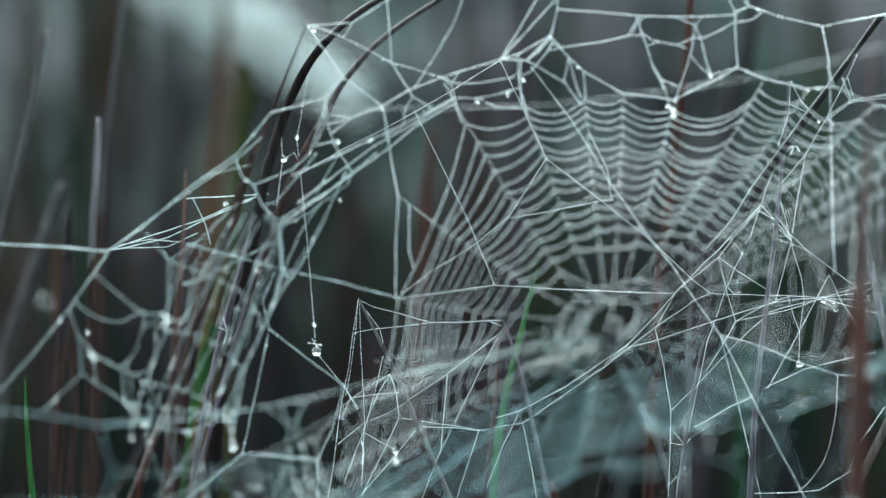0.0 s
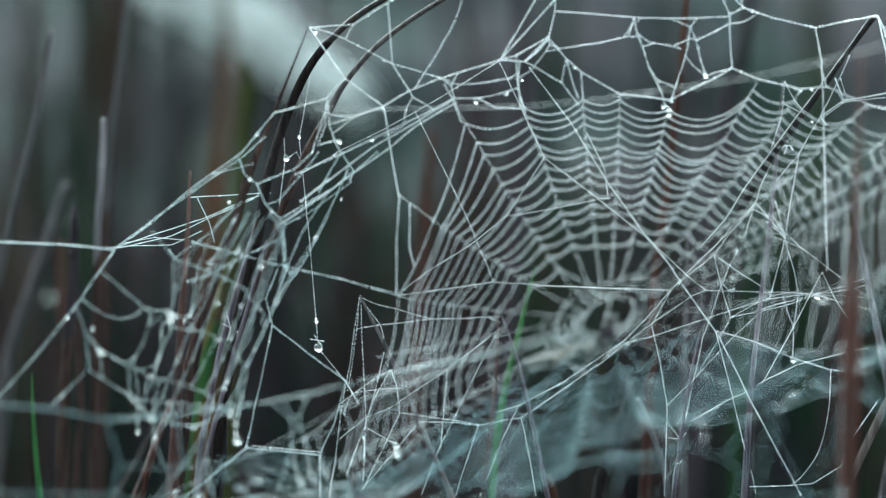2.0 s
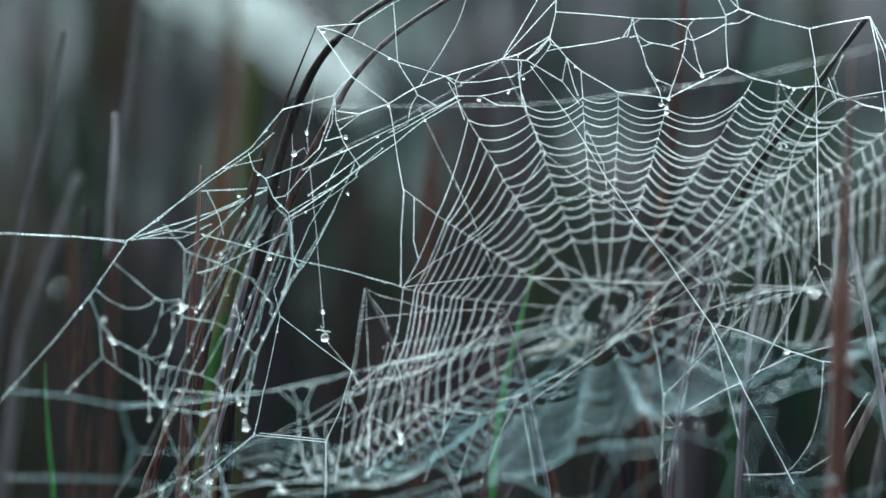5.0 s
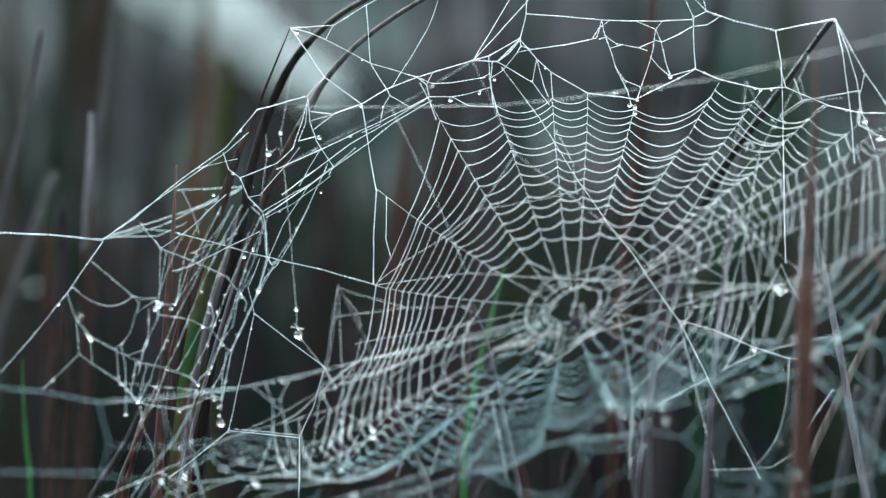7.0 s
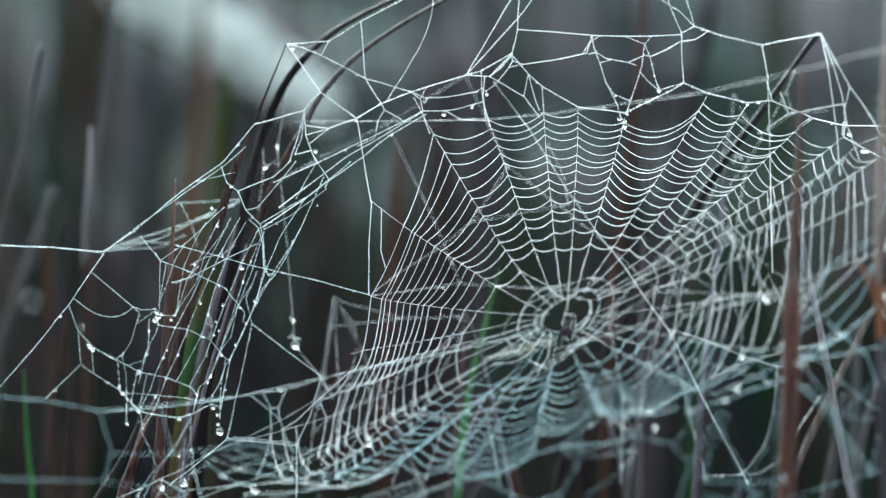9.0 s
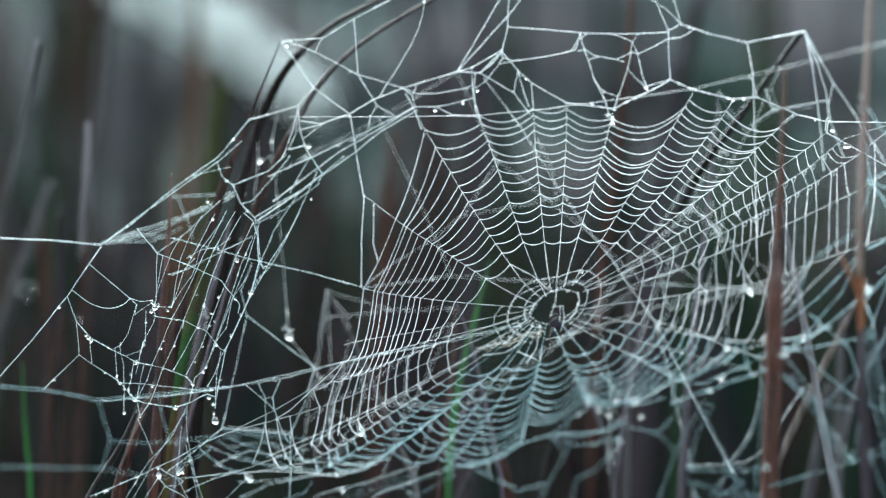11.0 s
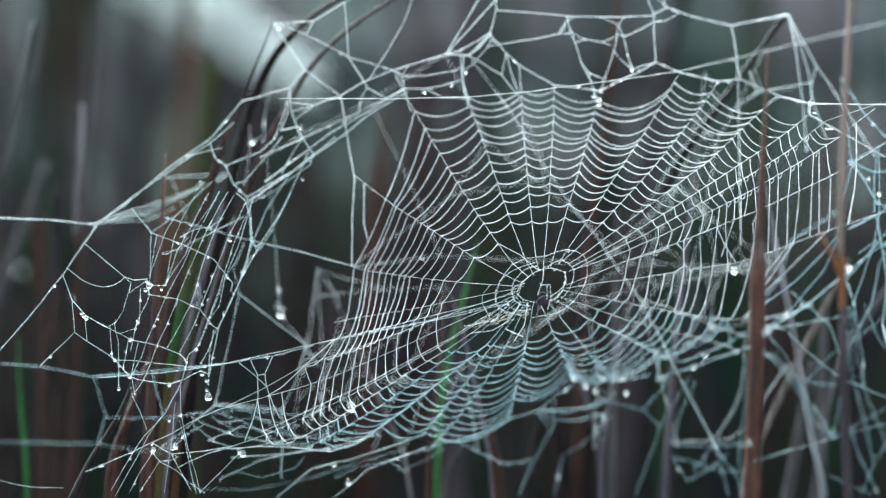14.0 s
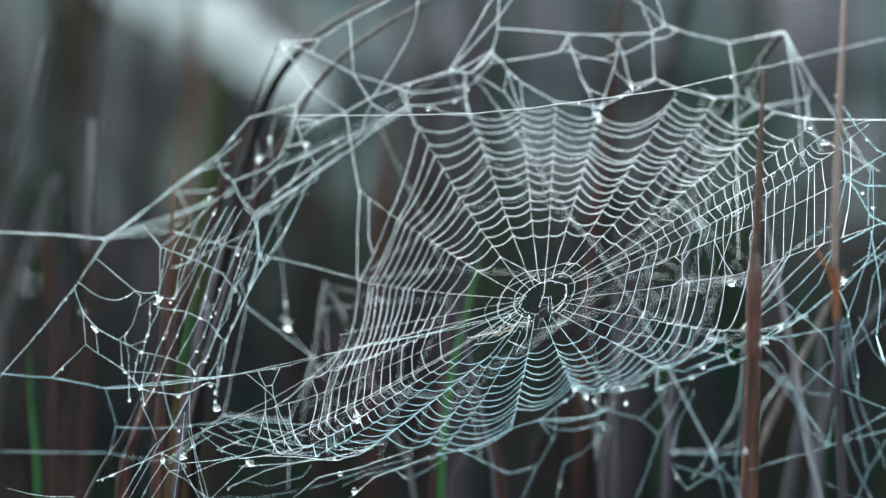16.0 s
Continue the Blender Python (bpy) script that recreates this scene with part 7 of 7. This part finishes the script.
stem("dry_stalk", [(-3, 5.25, 53.95), (-2.02, 5.25, 51.97), (-1.11, 5.25, 49.83), (-0.43, 5.25, 48.31)], [0.03, 0.061, 0.076, 0.076], GREY_STEM, "pale grey dry stalk leaning among silk strands", "grass stem")
stem("thin_stem", [(0.84, 3.5, 53.51), (1.31, 3.5, 52.16), (1.75, 3.5, 50.21), (2.12, 3.5, 48.42)], [0.015, 0.037, 0.06, 0.067], PURPLE_STEM, "thin grey grass stalk", "grass stem")
reed("reed", [(8.77, -12, 59.51), (8.73, -12, 58.37), (8.67, -12, 57.23), (8.59, -12, 55.51), (8.54, -12, 54.80), (8.53, -12, 54.22), (8.50, -12, 52.65), (8.45, -12, 50.94), (8.37, -12, 48.36)], [0.029, 0.05, 0.071, 0.1, 0.129, 0.172, 0.186, 0.186, 0.214], BROWN_REED, "upright reddish brown reed stem in front of the orb", "reed stem")
tall_reed = tagged(new("reed"), "tall jointed reed, straw above and purple below", "reed")
stem("", [(10.62, -14, 61.49), (10.56, -14, 60.23), (10.46, -14, 58.28), (10.38, -14, 56.47), (10.32, -14, 54.41)], [0.059, 0.073, 0.081, 0.088, 0.088], STRAW, "pale straw-coloured stalk", "", rooted=False, parent=tall_reed, part="upper_stalk")
stem("", [(10.34, -14, 54.52), (10.38, -14, 54.10), (10.38, -14, 53.54), (10.38, -14, 53.10)], [0.073, 0.095, 0.095, 0.088], RUST, "rust-orange sheath", "", rooted=False, parent=tall_reed, part="leaf_sheath")
stem("", [(10.40, -14, 53.20), (10.39, -14, 52.15), (10.44, -14, 50.76), (10.52, -14, 48.53)], [0.088, 0.110, 0.110, 0.110], DARK_PURPLE, "dark purple stalk", "", rooted=True, parent=tall_reed, part="lower_stalk")
stem("", [(9.84, -14, 54.98), (10.07, -14, 54.58), (10.35, -14, 53.93)], [0.022, 0.044, 0.066], RUST, "short rust-orange side shoot", "", rooted=False, parent=tall_reed, part="side_shoot")
stem("dark_stem", [(10.9, 3.15, 61.4), (10.16, 3.5, 60.42), (9.41, 3.5, 59.38), (8.74, 3.5, 58.49), (8.12, 4.2, 57.57), (7.05, 6.12, 55.44), (5.76, 7.88, 53.42), (4.74, 9.62, 51.16), (3.8, 10.5, 48.56)], [0.074, 0.082, 0.105, 0.120, 0.121, 0.129, 0.132, 0.157, 0.181], DARK_STEM, "dark slanting stem carrying web corners", "reed stem", flat=0.6)
stem("thin_stem", [(8.64, 5.25, 59.82), (8.49, 5.25, 58.02), (8.28, 5.25, 55.89), (8.01, 5.25, 53.76), (7.73, 5.25, 51.32), (7.52, 5.25, 48.27)], [0.015, 0.046, 0.061, 0.061, 0.076, 0.091], PURPLE_STEM, "thin purple grass stalk among front strands", "grass stem")
stem("thin_stem", [(6.23, 4.2, 52.8), (5.99, 4.2, 51.67), (5.76, 4.2, 50.31), (5.52, 4.2, 48.36)], [0.023, 0.045, 0.053, 0.06], PURPLE_STEM, "thin purple-grey grass stalk in front", "grass stem")
stem("dry_stalk", [(10.09, 1.50, 56.37), (10.43, 1.50, 54.63), (10.93, 1.50, 52.12), (11.34, 1.50, 49.77), (11.71, 1.50, 47.90)], [0.039, 0.079, 0.098, 0.107, 0.117], LAVENDER_STEM, "pale lavender-grey dry stalk beside a brown reed", "grass stem")
stem("dry_leaf", [(12.77, 3.00, 54.23), (12.39, 3.00, 53.44), (11.98, 3.00, 52.66), (11.16, 3.00, 51.03), (10.31, 3.00, 49.25), (9.74, 3.00, 47.90)], [0.032, 0.079, 0.095, 0.111, 0.111, 0.111], STRAW_LEAF, "pale brown dry leaf leaning beside a brown reed", "leaf", flat=0.3)
stem("dry_stalk", [(4.69, 7, 51.03), (5.07, 7, 50.18), (5.46, 7, 48.94), (5.61, 7, 47.85)], [0.078, 0.093, 0.093, 0.093], FAR_GREY, "dull leaning dry stalk", "grass stem")
stem("dry_stalk", [(13.17, 12.00, 53.03), (13.12, 12.00, 51.92), (13.05, 12.00, 49.32), (12.97, 12.00, 46.54)], [0.05, 0.12, 0.16, 0.17], FAR_GREY, "grey dry stalk behind loose strands", "grass stem")
stem("dry_stalk", [(12.41, 9, 50.93), (12.04, 9, 49.11), (11.58, 9, 46.57)], [0.127, 0.163, 0.2], FAR_GREY, "dull dry stalk behind loose strands", "grass stem")
stem("dry_stalk", [(6.32, 10.00, 55.73), (6.28, 10.00, 54.18), (6.22, 10.00, 52.00), (6.18, 10.00, 49.45), (6.13, 10.00, 46.72)], [0.029, 0.056, 0.091, 0.118, 0.136], FAR_GREY, "grey dry stalk behind the orb", "grass stem")
stem("dry_stalk", [(8.05, 9, 50.39), (7.96, 9, 48.76), (7.68, 9, 46.58)], [0.109, 0.145, 0.163], FAR_PURPLE, "purple-grey stalk behind the orb", "grass stem")
stem("dry_stalk", [(14.84, 8.5, 53.47), (13.61, 8.5, 51.67), (12.88, 8.5, 49.86), (12.34, 8.5, 46.61)], [0.09, 0.108, 0.126, 0.126], FAR_GREY, "leaning grey stalk behind loose strands", "grass stem")
stem("dry_stalk", [(2.26, 10, 48.7), (2.44, 10, 47.79), (2.53, 10, 46.5)], [0.11, 0.165, 0.183], FAR_RED, "short red-brown stalk under the orb", "grass stem")
stem("dry_stalk", [(1.33, 9, 48.22), (0.97, 9, 47.5), (0.78, 9, 46.59)], [0.073, 0.091, 0.109], FAR_GREY, "grey stalk under the orb", "grass stem")
# shade low on the next two reeds is painted by their dark sheaths
reed("far_reed", [(-11.03, 22, 64.16), (-11.41, 22, 60.54), (-11.79, 22, 57.11), (-12.08, 22, 51.97), (-12.46, 22, 45.88)], [0.10, 0.115, 0.12, 0.12, 0.12], PALE_REED, "tall pale grey reed far behind", "reed stem", group="out-of-focus reeds", joint=0.33, sheath=WET_BROWN)
reed("far_reed", [(-10.88, 13, 59.22), (-10.97, 13, 57.47), (-11.11, 13, 55.02), (-11.28, 13, 46.96)], [0.085, 0.095, 0.10, 0.10], LAVENDER_STEM, "broken pale grey reed far behind", "reed stem", group="out-of-focus reeds", joint=0.36, sheath=WET_BROWN)
reed("far_reed", [(-12.68, 15, 61.98), (-13.2, 15, 59.3), (-13.91, 15, 56.27), (-14.71, 15, 52.88)], [0.085, 0.11, 0.12, 0.12], PALE_REED, "leaning pale grey reed far behind", "reed stem", group="out-of-focus reeds")
reed("far_reed", [(-13.42, 25, 57.56), (-14.16, 25, 55.41), (-15.33, 25, 52.09)], [0.15, 0.2, 0.22], PALE_REED, "leaning pale grey reed far behind", "reed stem", group="out-of-focus reeds")
# dark sheath again as painted shade on the lower part
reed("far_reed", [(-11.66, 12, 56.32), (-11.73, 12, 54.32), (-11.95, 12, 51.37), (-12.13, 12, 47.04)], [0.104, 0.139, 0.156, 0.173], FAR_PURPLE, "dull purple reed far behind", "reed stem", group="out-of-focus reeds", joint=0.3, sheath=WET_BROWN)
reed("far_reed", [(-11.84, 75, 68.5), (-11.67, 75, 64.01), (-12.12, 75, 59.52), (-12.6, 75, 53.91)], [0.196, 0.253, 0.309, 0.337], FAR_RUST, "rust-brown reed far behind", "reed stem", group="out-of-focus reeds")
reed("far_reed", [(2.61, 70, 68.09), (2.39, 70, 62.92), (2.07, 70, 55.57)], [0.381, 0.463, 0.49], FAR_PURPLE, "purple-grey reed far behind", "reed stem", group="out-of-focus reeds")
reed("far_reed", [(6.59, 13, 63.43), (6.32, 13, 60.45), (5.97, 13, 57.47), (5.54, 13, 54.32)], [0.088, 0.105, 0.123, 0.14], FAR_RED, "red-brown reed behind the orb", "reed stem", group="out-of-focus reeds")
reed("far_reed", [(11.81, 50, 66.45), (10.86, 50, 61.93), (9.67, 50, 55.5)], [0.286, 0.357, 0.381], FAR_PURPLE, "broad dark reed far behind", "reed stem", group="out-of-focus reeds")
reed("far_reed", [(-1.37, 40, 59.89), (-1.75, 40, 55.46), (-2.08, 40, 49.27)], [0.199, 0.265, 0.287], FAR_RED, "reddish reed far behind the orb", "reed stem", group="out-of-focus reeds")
stem("grass_blade", [(-7.87, 17, 53.05), (-8.04, 17, 52.43), (-8.23, 17, 51.66), (-8.40, 17, 50.80), (-8.68, 17, 49.33), (-8.89, 17, 47.43)], [0.121, 0.207, 0.242, 0.207, 0.083, 0.083], DULL_GREEN, "broad green blade behind the side web", "grass blade", flat=0.3)
stem("grass_blade", [(-7.37, 15, 55.36), (-7.58, 15, 54.69), (-7.80, 15, 53.76), (-7.99, 15, 52.83), (-8.13, 15, 52.15)], [0.068, 0.152, 0.203, 0.152, 0.011], YELLOW_LEAF, "yellowing leaf blade behind the side web", "grass blade", flat=0.3)
stem("grass_blade", [(-8.53, 40, 62.54), (-8.38, 40, 61.43), (-8.6, 40, 59.66), (-8.93, 40, 55.91)], [0.133, 0.398, 0.332, 0.265], FAR_OLIVE, "olive green leaf blade far behind", "grass blade", flat=0.3)
stem("grass_blade", [(9.82, 30, 55.22), (9.61, 30, 52.57), (9.31, 30, 48.49)], [0.122, 0.204, 0.245], FAR_GREEN, "green blade behind the loose strands", "grass blade", flat=0.3)

# ---- dew drops ----
drop(-18.76, 62, 53.3, 0.125)
drop(7.16, 4.38, 54.41, 0.040)
drop(-11.13, 12, 52.93, 0.064)
drop(-4, 0.88, 60.93, 0.060)
drop(0.2, -0, 59.03, 0.060)
drop(-3.35, -0, 58.02, 0.060)
drop(-4.9, 3.15, 57.68, 0.087)
drop(-4.5, 3.15, 57.53, 0.099)
drop(-4.21, 2.62, 57.87, 0.074)
drop(-2.51, -0, 58.05, 0.042)
drop(-1.24, -0, 58.47, 0.036)
drop(-1.62, -0, 58.84, 0.036)
drop(5.05, -0, 58.89, 0.058)
drop(5.2, -0, 58.84, 0.058)
drop(5.2, -0, 58.69, 0.067)
drop(5.27, -0, 59.03, 0.038)
drop(6.15, -0, 59.67, 0.066)
drop(4.94, -0, 59.53, 0.034)
drop(1.39, -0, 59.59, 0.048)
drop(0.98, -0, 59.22, 0.042)
drop(8.84, 4.38, 52.18, 0.075)
drop(10.96, -3.36, 58.32, 0.046)
drop(11.43, -3.36, 57.89, 0.069)
drop(-4.07, 3.5, 52.58, 0.124)
drop(-4.12, 3.5, 53.3, 0.062)
drop(-4.68, -6.3, 49.08, 0.089)
drop(-6.51, -6.05, 49.29, 0.067)
drop(-4.97, -1.26, 53.91, 0.047)
drop(-6.14, -1.05, 56.45, 0.047)
drop(-3.28, -0.63, 56.52, 0.036)
drop(-3.95, -0.63, 55.53, 0.036)
drop(-1.98, 1.75, 49.9, 0.049)
drop(8.59, -0, 59.3, 0.048)
drop(8.45, -0, 59.35, 0.036)
drop(8.89, -0, 59.33, 0.048)
drop(5.09, -12.56, 51.38, 0.065)
drop(4.59, -12.56, 51.4, 0.057)
drop(4.17, -12.56, 51.17, 0.057)
drop(4.39, -12.56, 51.07, 0.057)
drop(5.19, -12.56, 51, 0.057)
drop(6.08, -12.56, 51.39, 0.065)
drop(7.15, -12.56, 51.93, 0.072)
drop(6.86, -12.56, 51.65, 0.065)
drop(7.93, -12.56, 52.03, 0.057)
drop(3.88, -12.56, 51.37, 0.057)
drop(8.12, -10, 54.01, 0.089)
drop(10.73, -12.56, 54.13, 0.072)
drop(10.76, -5.25, 58.26, 0.061)
drop(11.1, -5.25, 57.82, 0.061)
drop(8.78, -12.56, 52.55, 0.057)
drop(9.14, -12.56, 52.95, 0.065)
drop(8.64, -12.56, 52.5, 0.057)
drop(9.56, -12.56, 53.19, 0.047)
drop(11.84, -10, 55.99, 0.057)
drop(11.57, -10, 56.37, 0.046)
drop(-4.78, -6.3, 49.17, 0.060)
drop(-2.34, -8.4, 49.36, 0.058)
drop(-1.48, -8.4, 49.63, 0.047)
drop(-2.17, -9.2, 48.99, 0.069)
drop(-1.8, -9.2, 48.54, 0.081)
drop(-5.47, -6.3, 49.44, 0.048)
drop(-6.47, -6.3, 49.25, 0.048)
drop(-7.07, -6.3, 49.21, 0.060)
drop(-1.85, -2.1, 50.04, 0.088)
drop(-4.97, -7.56, 49.75, 0.047)
drop(-2.03, 5.25, 49.84, 0.083)
drop(8.91, 5.6, 52.13, 0.072)
drop(9.59, 5.6, 53.88, 0.083)
drop(7.36, 5.25, 55.19, 0.042)
drop(9.4, 4.9, 58.69, 0.041)
drop(9.44, 4.55, 58.48, 0.035)
drop(-4.57, 3.5, 58.27, 0.058)
drop(-3.44, 5.25, 50.71, 0.036)
drop(-4.22, 5.25, 53.29, 0.048)
drop(-8.14, -4.7, 50.76, 0.054)
drop(-8.34, -4.7, 51.71, 0.036)
drop(-8.25, -4.7, 51.54, 0.054)
drop(-7.95, -4.7, 51.77, 0.036)
drop(-7.8, -4.7, 52.11, 0.054)
drop(-7.84, -4.7, 52.06, 0.036)
drop(-9.09, -4.7, 52.75, 0.060)
drop(-9.02, -4.7, 52.68, 0.054)
drop(-9.16, -4.7, 52.81, 0.036)
drop(-8.57, -4.7, 52.5, 0.036)
drop(-8.27, -4.2, 52.58, 0.036)
drop(-7.67, -4.2, 52.57, 0.043)
drop(-7.73, -4.2, 52.37, 0.036)
drop(-7.36, -4.1, 53.54, 0.078)
drop(-7.46, -4.1, 53.44, 0.054)
drop(-7.41, -4.1, 53.66, 0.048)
drop(-7.28, -4.1, 53.6, 0.048)
drop(-7.03, -4, 53.46, 0.043)
drop(-6.98, -3.4, 53.57, 0.043)
drop(-6.92, -3.4, 53.7, 0.043)
drop(-6.94, -3.7, 53.23, 0.030)
drop(-7.24, -3.7, 52.45, 0.036)
drop(-7.16, -3.7, 52.64, 0.030)
drop(-6.87, -3.7, 52.51, 0.036)
drop(-6.27, -3.7, 53.89, 0.036)
drop(-6.22, -3.8, 53.01, 0.048)
drop(-5.68, -3.6, 53.82, 0.036)
drop(-5.87, -3.6, 53.38, 0.030)
drop(-5.8, -3.5, 53.16, 0.030)
drop(-6.11, -3.6, 52.48, 0.030)
drop(-6.33, -3.6, 52.07, 0.030)
drop(-6.09, -3.6, 51.79, 0.048)
drop(-5.19, -3.4, 54.81, 0.060)
drop(-4.81, -3.2, 53.92, 0.054)
drop(-5.24, -3.4, 53.77, 0.048)
drop(-5.09, -3.3, 53.33, 0.043)
drop(-5.36, -3.3, 52.76, 0.043)
drop(-5.52, -3.2, 52.35, 0.036)
drop(-6.77, -4.7, 50.87, 0.060)
drop(-5.87, -4.7, 51.16, 0.060)
drop(-5.76, -4.7, 50.97, 0.048)
drop(-5.76, -3.8, 50.48, 0.103)
drop(-5.8, -3.8, 50.68, 0.048)
drop(-6.28, -4.7, 51.5, 0.036)
drop(-7.85, -4.7, 51.1, 0.066)
drop(-7.72, -4.7, 50.65, 0.048)
drop(-7.79, -4.7, 50.78, 0.043)
drop(-7.1, -4.7, 51.92, 0.036)
drop(-6.33, -4.7, 51.53, 0.036)
drop(-8.02, -4.7, 51.35, 0.043)
drop(-8.14, -4.7, 51.38, 0.036)
drop(-7.46, -4.7, 51.01, 0.036)
drop(-3.83, -3.2, 55.51, 0.036)
drop(-4.54, -3.2, 54.39, 0.036)
drop(-5.64, -3.3, 51.57, 0.036)
drop(-6.02, -3.5, 51.92, 0.036)
drop(-7.15, -5.6, 49.12, 0.066)
drop(-6.62, -5.5, 49.19, 0.060)
drop(-6.4, -5.5, 50.09, 0.043)
drop(-6.71, -5.5, 49.94, 0.036)
drop(-6.35, -5.6, 49.51, 0.036)
drop(-4.75, -6.3, 49.11, 0.060)
drop(-8.57, -5.6, 48.72, 0.048)
drop(-7.73, -5.6, 49.09, 0.043)


# ---- the spider, small and dark, at the foot of the hub ----
def blob(name, parent, mat, centre, size, tilt, label):
    verts, faces, rings, seg = [], [], 10, 14
    turn = Matrix.Rotation(radians(tilt), 3, "Y")
    for i in range(rings + 1):
        a = math.pi * i / rings
        for j in range(seg):
            b = 2 * math.pi * j / seg
            p = Vector((size[0] * math.sin(a) * math.cos(b), size[1] * math.sin(a) * math.sin(b), size[2] * math.cos(a) * (1 + 0.12 * math.cos(a))))
            verts.append((turn @ p + Vector(centre)) * 0.01)
    for i in range(rings):
        for j in range(seg):
            faces.append((i * seg + j, (i + 1) * seg + j, (i + 1) * seg + (j + 1) % seg, i * seg + (j + 1) % seg))
    return mesh_object(name, verts, faces, mat, parent, label)


def spider():
    body = tagged(new("spider"), "small dark spider with drawn-up legs at the hub", "spider")
    body.location = [c * 0.01 for c in (HUB[0] + 0.06, HUB[1] - 0.12, HUB[2] - 0.46)]
    dark = material("spider_body", (0.010, 0.009, 0.012), (0.045, 0.036, 0.046), 0.8, 300, 0.3, 0.08)
    grey = material("spider_leg", (0.05, 0.042, 0.046), (0.17, 0.15, 0.155), 0.5, 400, 0.0)
    blob("cephalothorax", body, dark, (0.10, 0, 0.32), (0.09, 0.08, 0.12), 10, "dark oval head part")
    blob("abdomen", body, dark, (-0.02, 0, -0.02), (0.17, 0.14, 0.17), 20, "dark rounded abdomen")
    for side in (-1, 1):
        for k in range(4):
            h, w = 0.24 - 0.08 * k, 0.20 + 0.03 * (k % 2)
            up = (-0.06, -0.14, -0.22, -0.30)[k]
            path = [(0.06, 0, h), (0.06 + side * w * 0.6, -0.1, h + up * 0.6 + 0.05), (0.05 + side * w, -0.04, h + up), (0.05 + side * w * 1.05, 0, h + up * 1.5)]
            v, f = tube(curve(path, 5) * 0.01, np.linspace(0.00022, 0.0001, 16), 6)
            mesh_object("leg", v, f, grey, body, "thin grey leg")


spider()


def debris_line():
    """The untidy band of dry scraps and beads woven in below the hub."""
    g = random.Random(5)
    scrap = material("straw_scraps", (0.26, 0.21, 0.15), (0.60, 0.55, 0.47), 0.6, 200, 0.2)
    verts, faces = [], []
    for _ in range(95):
        u = g.random()
        c = np.array([HUB[0] - 0.35 - 1.5 * u + g.gauss(0, 0.05), HUB[1] - 0.05, HUB[2] - 0.72 - 0.42 * u ** 1.2 + g.gauss(0, 0.07)])
        d = np.array([g.uniform(-1, -0.2), g.uniform(-0.3, 0.3), g.uniform(-0.5, 0.1)]) * 0.05
        v, f = tube([(c - d) * 0.01, c * 0.01, (c + d) * 0.01], np.array([0.4, 1, 0.4]) * g.uniform(0.0001, 0.00027), 5, 1.0, len(verts))
        verts.extend(v)
        faces.extend(f)
    tagged(mesh_object("web_debris", verts, faces, scrap), "pale straw-coloured scraps caught below the hub", "plant debris", kind="stuff")


debris_line()


def pale_sheet():
    """A dense sheet of dewy silk over the reeds, far behind."""
    g = random.Random(9)
    verts, faces = [], []
    for _ in range(860):
        u, q = g.random(), max(-1, min(1, g.gauss(0, 0.45)))
        w = 0.024 * (1 - 0.40 * u)
        c = np.array([-0.192 + 0.122 * u + 0.56 * w * q, 1.22 + g.uniform(-0.05, 0.05), 0.735 - 0.088 * u + 0.83 * w * q])
        d = np.array([g.uniform(0.4, 1), g.uniform(-0.2, 0.2), g.uniform(-1, 0.1)]) * g.uniform(0.007, 0.017)
        sag = np.array([0, 0, -0.002])
        v, f = tube([c - d, c + sag, c + d], np.array([0.6, 1, 0.6]) * g.uniform(0.0004, 0.0009), 4, 1.0, len(verts))
        verts.extend(v)
        faces.extend(f)
    tagged(mesh_object("sheet_web", verts, faces, SILK_DULL), "pale dense sheet web draped over distant reeds", "spider web", kind="stuff")


pale_sheet()
